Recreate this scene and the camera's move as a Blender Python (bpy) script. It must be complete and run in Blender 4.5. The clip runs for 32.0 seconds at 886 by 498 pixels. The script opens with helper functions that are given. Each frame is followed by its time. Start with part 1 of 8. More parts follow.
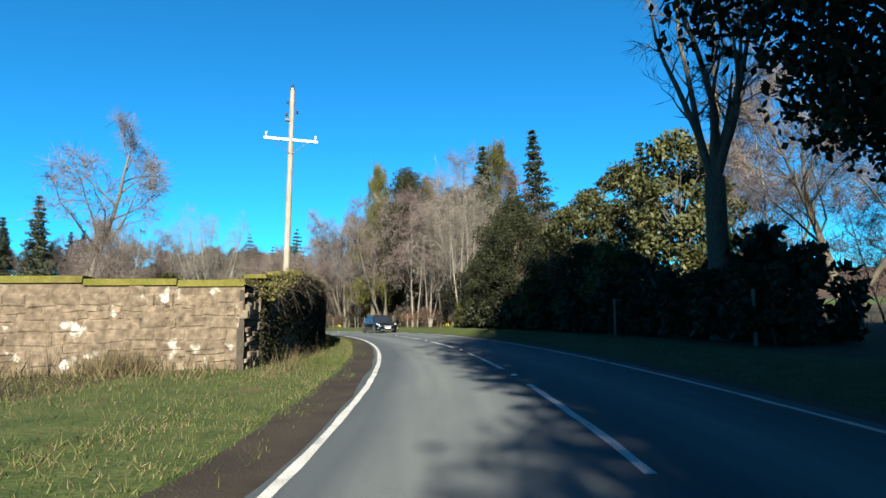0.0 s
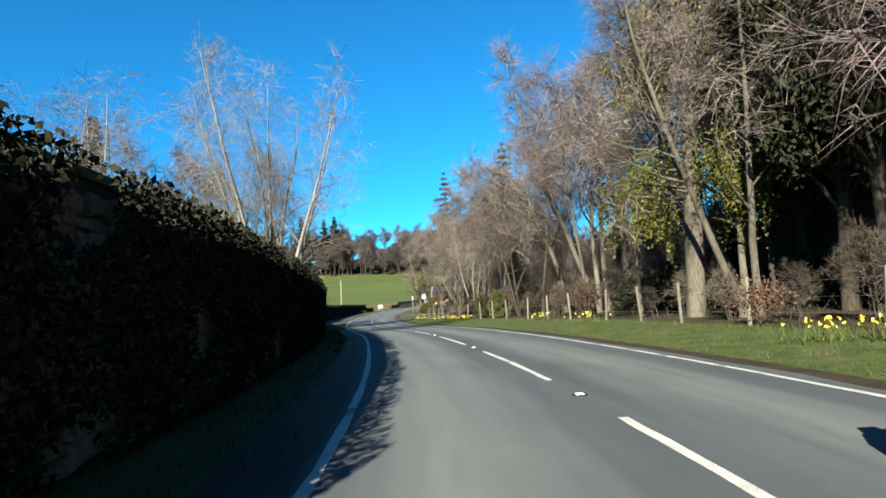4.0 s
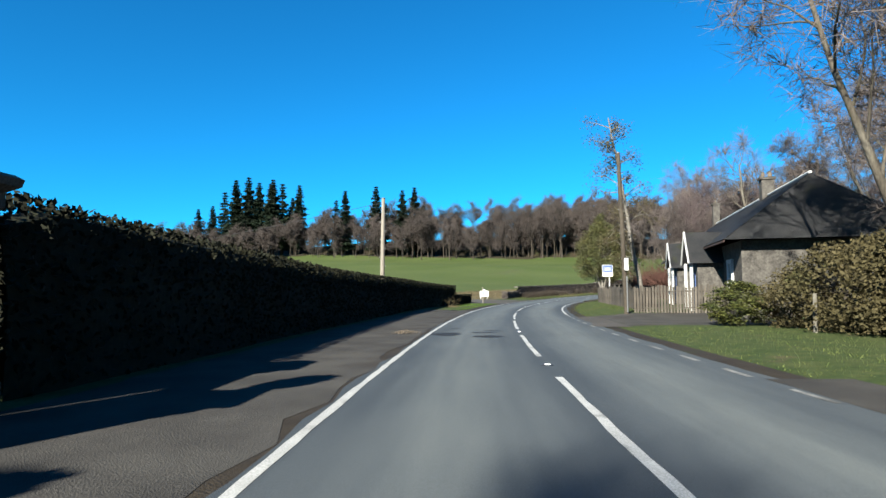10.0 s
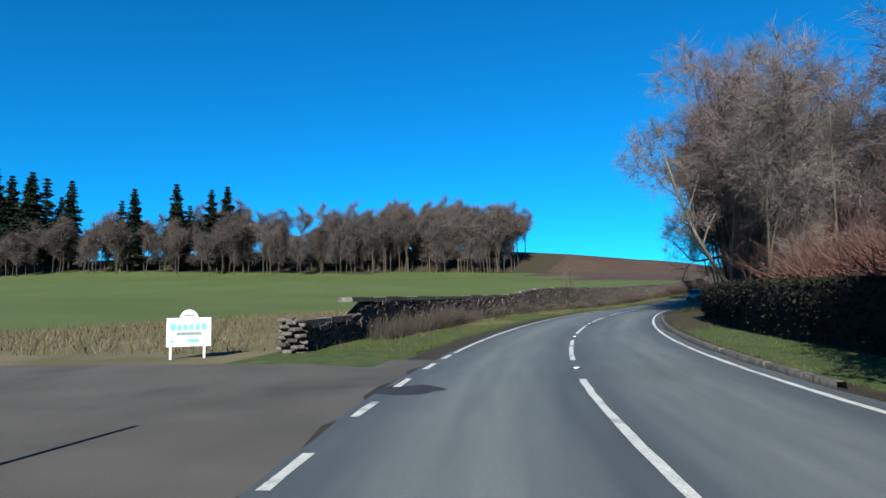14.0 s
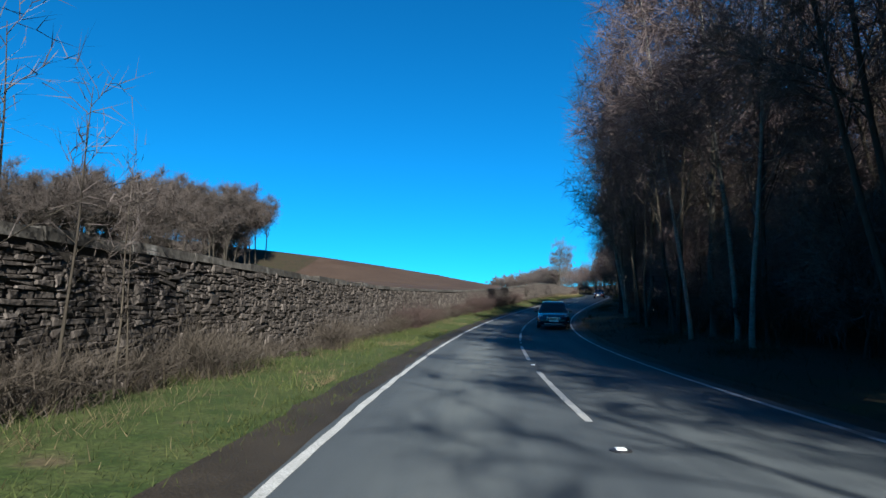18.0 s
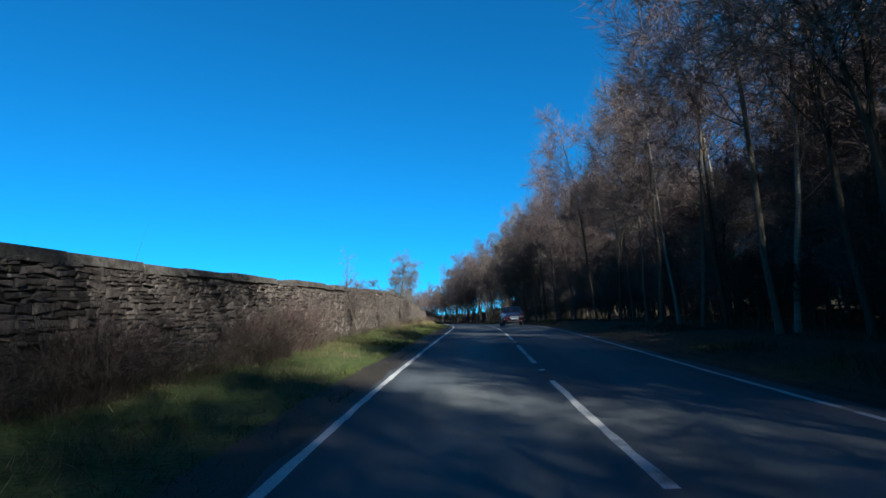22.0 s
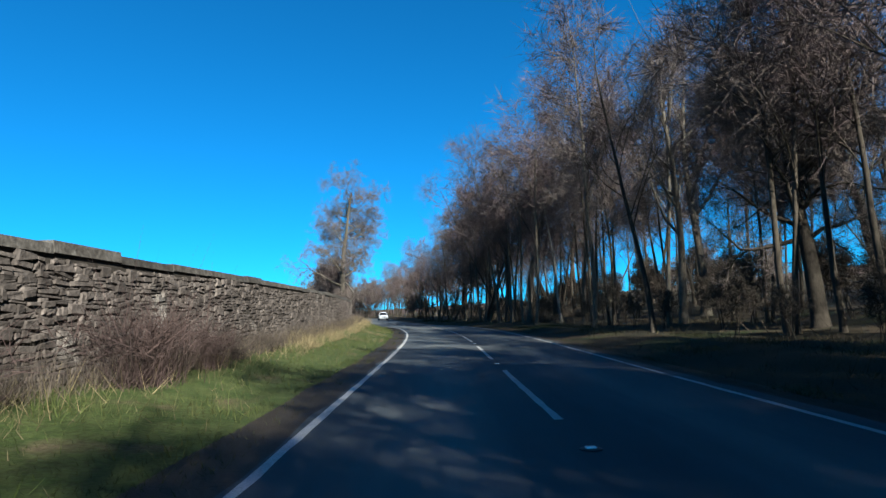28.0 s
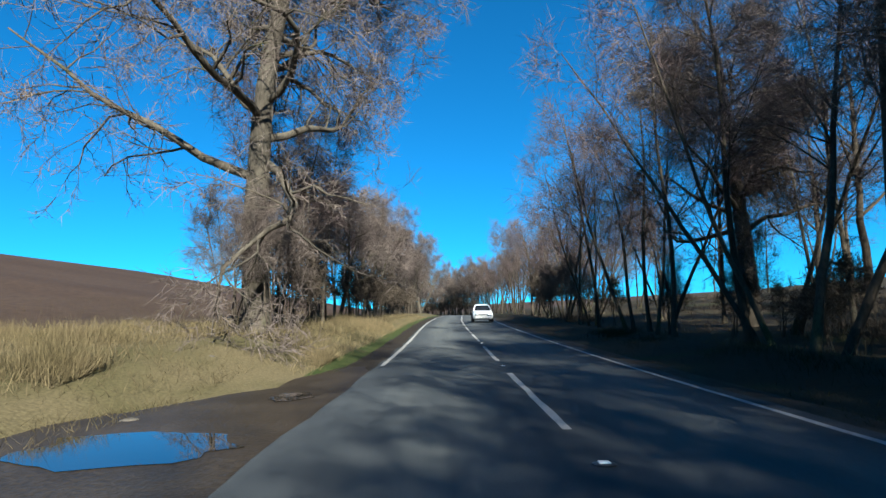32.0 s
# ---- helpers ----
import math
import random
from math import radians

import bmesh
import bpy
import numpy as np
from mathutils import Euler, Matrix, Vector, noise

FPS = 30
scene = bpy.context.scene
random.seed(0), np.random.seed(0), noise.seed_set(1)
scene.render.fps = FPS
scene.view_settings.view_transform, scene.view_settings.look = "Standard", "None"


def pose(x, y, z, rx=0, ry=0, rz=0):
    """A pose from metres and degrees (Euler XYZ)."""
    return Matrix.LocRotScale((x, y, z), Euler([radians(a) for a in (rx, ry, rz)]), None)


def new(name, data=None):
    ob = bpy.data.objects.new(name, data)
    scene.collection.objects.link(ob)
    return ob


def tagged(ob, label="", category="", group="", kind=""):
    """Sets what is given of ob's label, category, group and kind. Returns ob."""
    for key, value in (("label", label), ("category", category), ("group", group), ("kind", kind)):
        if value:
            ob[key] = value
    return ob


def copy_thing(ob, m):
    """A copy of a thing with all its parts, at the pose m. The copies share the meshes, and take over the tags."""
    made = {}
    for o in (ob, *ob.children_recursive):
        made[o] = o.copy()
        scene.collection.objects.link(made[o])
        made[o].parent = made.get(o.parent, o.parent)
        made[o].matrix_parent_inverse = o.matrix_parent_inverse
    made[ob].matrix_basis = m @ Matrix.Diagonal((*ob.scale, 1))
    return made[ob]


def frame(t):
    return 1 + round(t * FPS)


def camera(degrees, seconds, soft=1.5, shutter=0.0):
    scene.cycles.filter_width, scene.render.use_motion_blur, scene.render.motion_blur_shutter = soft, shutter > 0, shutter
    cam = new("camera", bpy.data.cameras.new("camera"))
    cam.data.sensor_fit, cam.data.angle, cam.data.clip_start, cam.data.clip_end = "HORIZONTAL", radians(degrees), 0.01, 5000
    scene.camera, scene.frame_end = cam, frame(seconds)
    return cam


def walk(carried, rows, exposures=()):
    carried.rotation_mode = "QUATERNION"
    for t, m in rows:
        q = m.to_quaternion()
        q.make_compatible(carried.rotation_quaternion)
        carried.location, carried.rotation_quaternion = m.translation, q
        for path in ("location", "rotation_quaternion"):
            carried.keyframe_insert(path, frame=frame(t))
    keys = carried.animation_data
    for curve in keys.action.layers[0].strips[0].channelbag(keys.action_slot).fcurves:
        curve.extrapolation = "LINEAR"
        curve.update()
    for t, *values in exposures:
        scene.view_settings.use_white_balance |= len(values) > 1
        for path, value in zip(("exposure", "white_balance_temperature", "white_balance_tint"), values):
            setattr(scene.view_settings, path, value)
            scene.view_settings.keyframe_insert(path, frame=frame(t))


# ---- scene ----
# road: heading in degrees every 15 m, slope in degrees every 30 m
SPEED = 15.0
TURN = [-0.0, 6.5, 13.6, 22.1, 31.1, 34.5, 37.6, 36.4, 34.1, 30.7, 28.2, 24.2, 16.9, 6.2, -1.3, -5.7, -8.9, -12.5, -16.7, -22.0, -25.4, -25.5, -24.0, -22.4, -21.7, -22.1, -20.9, -20.6, -17.2, -12.3, -9.6, -9.7, -9.2, -10.0, -11.1]
SLOPE = [-0.49, -0.84, -1.33, -2.28, -1.1, -0.57, 0.01, 0.72, 0.26, 2.35, 3.95, 2.83, 2.17, 2.42, 2.61, 2.04, 3.03]
S0, S1, DS = -900.0, 1800.0, 1.0


def smooth_table(values, step, s):
    i = s / step
    if i <= 0:
        return values[0]
    if i >= len(values) - 1:
        return values[-1]
    k = int(i)
    f = i - k
    a, b = values[k], values[k + 1]
    p = values[k - 1] if k > 0 else a
    n = values[k + 2] if k + 2 < len(values) else b
    return 0.5 * (2 * a + (b - p) * f + (2 * p - 5 * a + 4 * b - n) * f * f + (3 * a - p - 3 * b + n) * f ** 3)


def build_line():
    n = int((S1 - S0) / DS) + 1
    pts = np.zeros((n, 4))
    i0 = int(-S0 / DS)
    for sgn in (1, -1):
        x = y = z = 0.0
        i = i0
        while 0 <= i < n:
            s = S0 + i * DS
            h = smooth_table(TURN, 15.0, s)
            if s < 0:
                h = TURN[0] - 3.0 * min(1, -s / 40)
            if s > 510:
                h = TURN[-1] + 50.0 * min(1, max(0, s - 545) / 220)
            pts[i] = (x, y, z, h)
            g = smooth_table(SLOPE, 30.0, s) if s > 0 else SLOPE[0]
            if s > 490:
                g *= max(0.0, 1 - (s - 490) / 200)
            x += -math.sin(radians(h)) * DS * sgn
            y += math.cos(radians(h)) * DS * sgn
            z += math.tan(radians(g)) * DS * sgn
            i += sgn
    return pts


LINE = build_line()


def road(s, u=0.0, dz=0.0):
    """A place at s metres along the road, u metres right of its middle and dz above it."""
    i = min(max((s - S0) / DS, 0), len(LINE) - 1.001)
    k = int(i)
    f = i - k
    x, y, z, h = LINE[k] * (1 - f) + LINE[k + 1] * f
    h = radians(h)
    return Vector((x + math.cos(h) * u, y + math.sin(h) * u, z + dz))


def heading(s):
    i = min(max((s - S0) / DS, 0), len(LINE) - 1.001)
    return LINE[int(i)][3]


# the drive: seconds, metres along, metres left of the middle, height, yaw, pitch, roll
DRIVE = [
    (0.0, 0.28, 1.56, 1.30, 1.80, 5.83, 0.77),
    (0.5, 7.05, 1.67, 1.30, 4.10, 4.96, -0.40),
    (1.0, 13.75, 1.77, 1.30, 6.38, 4.92, 0.65),
    (1.5, 20.22, 1.72, 1.30, 9.36, 5.23, 1.74),
    (2.0, 26.53, 1.67, 1.30, 12.30, 3.91, 2.27),
    (2.5, 32.48, 1.73, 1.30, 15.39, 4.75, 3.67),
    (3.0, 38.33, 1.78, 1.30, 18.73, 4.01, 3.32),
    (3.5, 44.15, 1.85, 1.30, 22.24, 4.36, 3.52),
    (4.0, 49.96, 1.92, 1.30, 25.73, 4.06, 3.27),
    (4.5, 55.80, 1.88, 1.30, 29.23, 4.42, 2.20),
    (6.5, 79.50, 1.33, 1.30, 36.32, 4.13, 0.16),
    (7.0, 85.97, 1.36, 1.30, 37.30, 3.85, 0.56),
    (7.5, 92.68, 1.31, 1.30, 38.05, 3.70, 0.43),
    (8.0, 99.52, 1.27, 1.30, 38.19, 3.47, 0.65),
    (8.5, 106.51, 1.29, 1.30, 37.60, 3.75, 0.98),
    (9.0, 113.58, 1.33, 1.30, 36.17, 4.22, 0.81),
    (9.5, 120.73, 1.37, 1.30, 34.78, 4.12, 0.22),
    (10.0, 127.89, 1.43, 1.30, 33.69, 3.64, 0.37),
    (10.5, 135.01, 1.52, 1.30, 32.59, 5.22, 0.85),
    (11.0, 142.10, 1.61, 1.30, 31.10, 4.31, -0.32),
    (11.5, 149.15, 1.71, 1.30, 29.48, 4.55, -0.37),
    (12.0, 156.13, 1.63, 1.30, 27.47, 4.29, -0.01),
    (12.5, 162.69, 1.61, 1.30, 25.43, 4.74, -0.04),
    (13.0, 168.94, 1.53, 1.30, 23.47, 4.84, 0.54),
    (13.5, 175.13, 1.49, 1.30, 21.04, 5.30, 0.79),
    (14.0, 181.29, 1.42, 1.30, 17.86, 5.51, 1.35),
    (14.5, 187.39, 1.39, 1.30, 13.35, 5.65, 1.29),
    (15.0, 193.52, 1.36, 1.30, 8.55, 6.19, 1.39),
    (15.5, 199.66, 1.25, 1.30, 4.94, 6.47, 1.44),
    (17.5, 225.09, 1.38, 1.30, -3.87, 6.37, 0.27),
    (18.0, 231.81, 1.54, 1.30, -5.81, 6.50, -0.71),
    (18.5, 238.91, 1.56, 1.30, -7.65, 6.12, -0.24),
    (19.0, 246.12, 1.59, 1.30, -8.68, 6.48, 1.09),
    (19.5, 253.33, 1.62, 1.30, -10.94, 6.88, 1.07),
    (20.0, 260.51, 1.65, 1.30, -13.26, 7.05, 0.93),
    (20.5, 267.60, 1.57, 1.30, -15.24, 7.73, 1.98),
    (21.0, 274.66, 1.48, 1.30, -17.55, 8.00, 1.13),
    (21.5, 281.71, 1.47, 1.30, -19.81, 8.87, 1.45),
    (22.0, 288.81, 1.46, 1.30, -21.93, 9.62, 1.62),
    (22.5, 296.07, 1.55, 1.30, -23.24, 10.09, 1.83),
    (23.0, 303.47, 1.64, 1.30, -24.22, 9.53, 0.93),
    (23.5, 311.20, 1.64, 1.30, -25.01, 8.86, 0.58),
    (24.0, 319.06, 1.67, 1.30, -24.55, 8.76, 1.10),
    (24.5, 327.07, 1.66, 1.30, -23.58, 8.36, 1.05),
    (25.0, 335.17, 1.67, 1.30, -22.79, 7.86, 0.70),
    (25.5, 343.44, 1.66, 1.30, -22.31, 8.43, 0.30),
    (27.5, 376.76, 1.36, 1.30, -21.62, 7.92, 0.43),
    (28.0, 385.00, 1.34, 1.30, -21.02, 8.73, 1.74),
    (28.5, 393.24, 1.35, 1.30, -19.85, 8.25, 1.23),
    (29.0, 401.40, 1.38, 1.30, -18.62, 8.38, 0.65),
    (29.5, 409.35, 1.49, 1.30, -17.69, 8.12, -0.33),
    (30.0, 417.19, 1.66, 1.30, -16.37, 9.07, 0.93),
    (30.5, 424.92, 1.68, 1.30, -14.45, 8.45, 0.46),
    (31.0, 432.68, 1.64, 1.30, -12.42, 8.42, 0.07),
    (31.5, 440.50, 1.54, 1.30, -10.34, 8.76, 0.70),
    (32.0, 448.41, 1.34, 1.30, -9.17, 8.41, 0.45),
]
EXPOSURES = [(0.0, 2.3, 6900, 4), (4.0, 2.4, 6900, 4), (7.0, 2.4, 7000, 3), (9.0, 2.35, 6900, 3), (10.0, 2.15, 6400, 5), (12.0, 1.9, 6100, 5), (15.0, 1.8, 6000, 6), (20.0, 1.75, 6100, 6), (24.0, 2.0, 6200, 6), (28.0, 2.0, 6200, 5), (32.0, 2.0, 6400, 4)]
cam = camera(74.7, 32.0)
walk(cam, [(t, pose(*road(s, -u, h), 90 + pitch, roll, yaw)) for t, s, u, h, yaw, pitch, roll in DRIVE], EXPOSURES)

# ---- light ----
SUN_EL, SUN_AZ = 28.0, -86.0   # height, and direction towards the sun counted from +x
sun = bpy.data.lights.new("sun", "SUN")
sun.energy, sun.angle, sun.color = 5.0, radians(0.6), (1.0, 0.93, 0.82)
sun_ob = new("sun", sun)
sun_dir = Vector((math.cos(radians(SUN_EL)) * math.cos(radians(SUN_AZ)), math.cos(radians(SUN_EL)) * math.sin(radians(SUN_AZ)), math.sin(radians(SUN_EL))))
sun_ob.matrix_world = Matrix.Translation((0, 0, 60)) @ (-sun_dir).to_track_quat("-Z", "Y").to_matrix().to_4x4()
world = bpy.data.worlds.new("sky")
scene.world = world
world.use_nodes = True
wn = world.node_tree
sky = wn.nodes.new("ShaderNodeTexSky")
sky.sky_type, sky.sun_disc = "NISHITA", False
sky.sun_elevation, sky.sun_rotation = radians(SUN_EL), radians(90 - SUN_AZ)
sky.air_density, sky.dust_density, sky.ozone_density, sky.altitude = 1.0, 0.2, 4.0, 1500.0
deep = wn.nodes.new("ShaderNodeMix")
deep.data_type, deep.blend_type = "RGBA", "MULTIPLY"
deep.inputs["Factor"].default_value = 1.0
deep.inputs["B"].default_value = (0.13, 0.98, 1.4, 1)
wn.links.new(sky.outputs[0], deep.inputs["A"])
wn.links.new(deep.outputs["Result"], wn.nodes["Background"].inputs[0])
wn.nodes["Background"].inputs[1].default_value = 0.032

DASH0, LANE = 5.13, 2.95
DULL = 0.33   # winter colours are deep
rng = np.random.default_rng(7)


# ---- materials ----
def surface(name, c1, c2, scale=3.0, rough=0.9, bump=0.3, fine=40.0, c3=None, spots=0.0, obj_random=0.0, coords="world", metal=0.0, stretch=(1, 1, 1), translucent=0.0):
    """Two colours mixed by coarse noise, darkened and lightened by fine noise, a third colour in patches, bump from both."""
    c1, c2 = tuple(x * DULL for x in c1), tuple(x * DULL for x in c2)
    c3 = tuple(x * DULL for x in c3) if c3 else None
    m = bpy.data.materials.new(name)
    m.use_nodes = True
    nt = m.node_tree
    b = nt.nodes["Principled BSDF"]
    b.inputs["Roughness"].default_value = rough
    b.inputs["Metallic"].default_value = metal
    b.inputs["Specular IOR Level"].default_value = 0.15
    if coords == "world":
        src = nt.nodes.new("ShaderNodeNewGeometry").outputs["Position"]
    else:
        src = nt.nodes.new("ShaderNodeTexCoord").outputs["UV" if coords == "uv" else "Object"]
    mp = nt.nodes.new("ShaderNodeMapping")
    mp.inputs["Scale"].default_value = stretch
    nt.links.new(src, mp.inputs[0])

    def tex(sc, detail=4.0):
        n = nt.nodes.new("ShaderNodeTexNoise")
        n.inputs["Scale"].default_value = sc
        n.inputs["Detail"].default_value = detail
        nt.links.new(mp.outputs[0], n.inputs["Vector"])
        return n.outputs["Fac"]

    def ramp(fac, lo, hi):
        r = nt.nodes.new("ShaderNodeMapRange")
        r.inputs["From Min"].default_value, r.inputs["From Max"].default_value = lo, hi
        nt.links.new(fac, r.inputs["Value"])
        return r.outputs["Result"]

    def mix(fac, a, bb, mode="MIX"):
        x = nt.nodes.new("ShaderNodeMix")
        x.data_type, x.blend_type = "RGBA", mode
        for sock, val in ((x.inputs["Factor"], fac), (x.inputs["A"], a), (x.inputs["B"], bb)):
            if isinstance(val, (tuple, float, int)):
                sock.default_value = (*val, 1) if isinstance(val, tuple) else val
            else:
                nt.links.new(val, sock)
        return x.outputs["Result"]

    coarse, small = tex(scale), tex(fine, 3.0)
    col = mix(ramp(coarse, 0.35, 0.65), c1, c2)
    if c3:
        col = mix(ramp(tex(scale * 0.37 + 0.01), 0.62 - spots, 0.72 - spots), col, c3)
    g = nt.nodes.new("ShaderNodeCombineColor")
    v = ramp(small, 0.25, 0.75)
    k = nt.nodes.new("ShaderNodeMapRange")
    k.inputs["To Min"].default_value, k.inputs["To Max"].default_value = 0.6, 1.35
    nt.links.new(v, k.inputs["Value"])
    for i in range(3):
        nt.links.new(k.outputs["Result"], g.inputs[i])
    col = mix(1.0, col, g.outputs[0], "MULTIPLY")
    if obj_random:
        oi = nt.nodes.new("ShaderNodeObjectInfo")
        k2 = nt.nodes.new("ShaderNodeMapRange")
        k2.inputs["To Min"].default_value, k2.inputs["To Max"].default_value = 1 - obj_random, 1 + obj_random
        nt.links.new(oi.outputs["Random"], k2.inputs["Value"])
        gi = nt.nodes.new("ShaderNodeNewGeometry")
        k3 = nt.nodes.new("ShaderNodeMapRange")
        k3.inputs["To Min"].default_value, k3.inputs["To Max"].default_value = 1 - obj_random, 1 + obj_random
        nt.links.new(gi.outputs["Random Per Island"], k3.inputs["Value"])
        mul = nt.nodes.new("ShaderNodeMath")
        mul.operation = "MULTIPLY"
        nt.links.new(k2.outputs[0], mul.inputs[0])
        nt.links.new(k3.outputs[0], mul.inputs[1])
        g2 = nt.nodes.new("ShaderNodeCombineColor")
        for i in range(3):
            nt.links.new(mul.outputs[0], g2.inputs[i])
        col = mix(1.0, col, g2.outputs[0], "MULTIPLY")
    nt.links.new(col, b.inputs["Base Color"])
    if bump:
        bp = nt.nodes.new("ShaderNodeBump")
        bp.inputs["Strength"].default_value = bump
        bp.inputs["Distance"].default_value = 0.02
        nt.links.new(small, bp.inputs["Height"])
        nt.links.new(bp.outputs[0], b.inputs["Normal"])
    return m


def plain(name, col, rough=0.5, metal=0.0, coat=0.0):
    m = bpy.data.materials.new(name)
    m.use_nodes = True
    b = m.node_tree.nodes["Principled BSDF"]
    b.inputs["Base Color"].default_value = (*col, 1)
    b.inputs["Roughness"].default_value = rough
    b.inputs["Metallic"].default_value = metal
    b.inputs["Coat Weight"].default_value = coat
    return m


def asphalt_material():
    """Weathered asphalt; u across in metres, v along: paler lane middles, darker wheel tracks, stains and patches."""
    m = surface("asphalt", (0.156, 0.18, 0.198), (0.166, 0.19, 0.207), 0.5, 0.8, 0.3, 130.0, (0.15, 0.168, 0.18), 0.0)
    nt = m.node_tree
    b = nt.nodes["Principled BSDF"]
    old = b.inputs["Base Color"].links[0].from_socket
    uv = nt.nodes.new("ShaderNodeTexCoord").outputs["UV"]
    sx = nt.nodes.new("ShaderNodeSeparateXYZ")
    nt.links.new(uv, sx.inputs[0])
    wob = nt.nodes.new("ShaderNodeTexNoise")
    wob.inputs["Scale"].default_value = 0.12
    nt.links.new(uv, wob.inputs["Vector"])
    a = nt.nodes.new("ShaderNodeMath")
    a.operation = "MULTIPLY_ADD"
    a.inputs[1].default_value, a.inputs[2].default_value = 0.7, -0.35
    nt.links.new(wob.outputs["Fac"], a.inputs[0])
    ad = nt.nodes.new("ShaderNodeMath")
    ad.operation = "ADD"
    nt.links.new(sx.outputs[0], ad.inputs[0])
    nt.links.new(a.outputs[0], ad.inputs[1])
    ph = nt.nodes.new("ShaderNodeMath")
    ph.operation = "MULTIPLY"
    ph.inputs[1].default_value = 2 * math.pi / LANE
    nt.links.new(ad.outputs[0], ph.inputs[0])
    cs = nt.nodes.new("ShaderNodeMath")
    cs.operation = "COSINE"
    nt.links.new(ph.outputs[0], cs.inputs[0])
    mr = nt.nodes.new("ShaderNodeMapRange")
    mr.inputs["From Min"].default_value, mr.inputs["From Max"].default_value = -1, 1
    mr.inputs["To Min"].default_value, mr.inputs["To Max"].default_value = 1.36, 0.8
    nt.links.new(cs.outputs[0], mr.inputs["Value"])
    st = nt.nodes.new("ShaderNodeTexNoise")
    st.inputs["Scale"].default_value = 0.35
    mpn = nt.nodes.new("ShaderNodeMapping")
    mpn.inputs["Scale"].default_value = (3.2, 0.09, 1)
    nt.links.new(uv, mpn.inputs[0])
    nt.links.new(mpn.outputs[0], st.inputs["Vector"])
    mr2 = nt.nodes.new("ShaderNodeMapRange")
    mr2.inputs["From Min"].default_value, mr2.inputs["From Max"].default_value = 0.3, 0.7
    mr2.inputs["To Min"].default_value, mr2.inputs["To Max"].default_value = 0.8, 1.2
    nt.links.new(st.outputs["Fac"], mr2.inputs["Value"])
    sp = nt.nodes.new("ShaderNodeTexNoise")
    sp.inputs["Scale"].default_value, sp.inputs["Detail"].default_value = 2.2, 6.0
    mps = nt.nodes.new("ShaderNodeMapping")
    mps.inputs["Scale"].default_value = (2.0, 0.16, 1)
    nt.links.new(uv, mps.inputs[0])
    nt.links.new(mps.outputs[0], sp.inputs["Vector"])
    mr3 = nt.nodes.new("ShaderNodeMapRange")
    mr3.inputs["From Min"].default_value, mr3.inputs["From Max"].default_value = 0.3, 0.7
    mr3.inputs["To Min"].default_value, mr3.inputs["To Max"].default_value = 0.9, 1.1
    nt.links.new(sp.outputs["Fac"], mr3.inputs["Value"])
    m0 = nt.nodes.new("ShaderNodeMath")
    m0.operation = "MULTIPLY"
    nt.links.new(mr.outputs[0], m0.inputs[0])
    nt.links.new(mr3.outputs[0], m0.inputs[1])
    mu = nt.nodes.new("ShaderNodeMath")
    mu.operation = "MULTIPLY"
    nt.links.new(m0.outputs[0], mu.inputs[0])
    nt.links.new(mr2.outputs[0], mu.inputs[1])
    cc = nt.nodes.new("ShaderNodeCombineColor")
    # dust between the wheel tracks is warmer than the polished tar
    for i in range(3):
        tone = nt.nodes.new("ShaderNodeMath")
        tone.operation = "POWER"
        tone.inputs[1].default_value = (1.1, 1.0, 0.82)[i]
        nt.links.new(mu.outputs[0], tone.inputs[0])
        nt.links.new(tone.outputs[0], cc.inputs[i])
    x = nt.nodes.new("ShaderNodeMix")
    x.data_type, x.blend_type = "RGBA", "MULTIPLY"
    x.inputs["Factor"].default_value = 1.0
    nt.links.new(old, x.inputs["A"])
    nt.links.new(cc.outputs[0], x.inputs["B"])
    nt.links.new(x.outputs["Result"], b.inputs["Base Color"])
    return m


M_asphalt = asphalt_material()
M_render = surface("flaking_render", (0.3, 0.235, 0.175), (0.17, 0.13, 0.095), 6.0, 0.95, 1.0, 9.0, (0.9, 0.87, 0.8), -0.01, 0.15)
M_sidetar = surface("side_road_tar", (0.13, 0.12, 0.105), (0.17, 0.155, 0.14), 0.6, 0.85, 0.3, 90.0, (0.1, 0.095, 0.085), 0.05)
M_patch = surface("tar_patch", (0.045, 0.046, 0.05), (0.065, 0.065, 0.066), 3.0, 0.7, 0.2, 120.0)
M_paint = surface("road_paint", (0.95, 0.95, 0.92), (0.8, 0.8, 0.77), 3.5, 0.6, 0.2, 60.0, (0.33, 0.33, 0.32), 0.03)
M_faded = surface("faded_paint", (0.34, 0.34, 0.33), (0.5, 0.5, 0.48), 3.5, 0.7, 0.2, 60.0, (0.2, 0.2, 0.19), 0.06)
M_verge = surface("verge_grass", (0.06, 0.1, 0.022), (0.12, 0.15, 0.045), 2.2, 0.95, 1.0, 14.0, (0.17, 0.14, 0.075), 0.0)
M_field = surface("pasture", (0.11, 0.16, 0.035), (0.14, 0.185, 0.05), 0.05, 0.95, 0.4, 6.0, (0.14, 0.17, 0.06), -0.02)
M_plough = surface("ploughed_soil", (0.1, 0.062, 0.042), (0.13, 0.085, 0.06), 0.08, 0.95, 0.8, 2.5, (0.085, 0.055, 0.04), 0.0)
M_litter = surface("leaf_litter", (0.085, 0.06, 0.035), (0.055, 0.05, 0.025), 0.7, 0.95, 0.8, 20.0, (0.05, 0.07, 0.02), 0.05)
M_gravel = surface("gravel_shoulder", (0.085, 0.08, 0.075), (0.14, 0.132, 0.12), 0.9, 0.9, 0.7, 60.0, (0.085, 0.075, 0.065), 0.05)
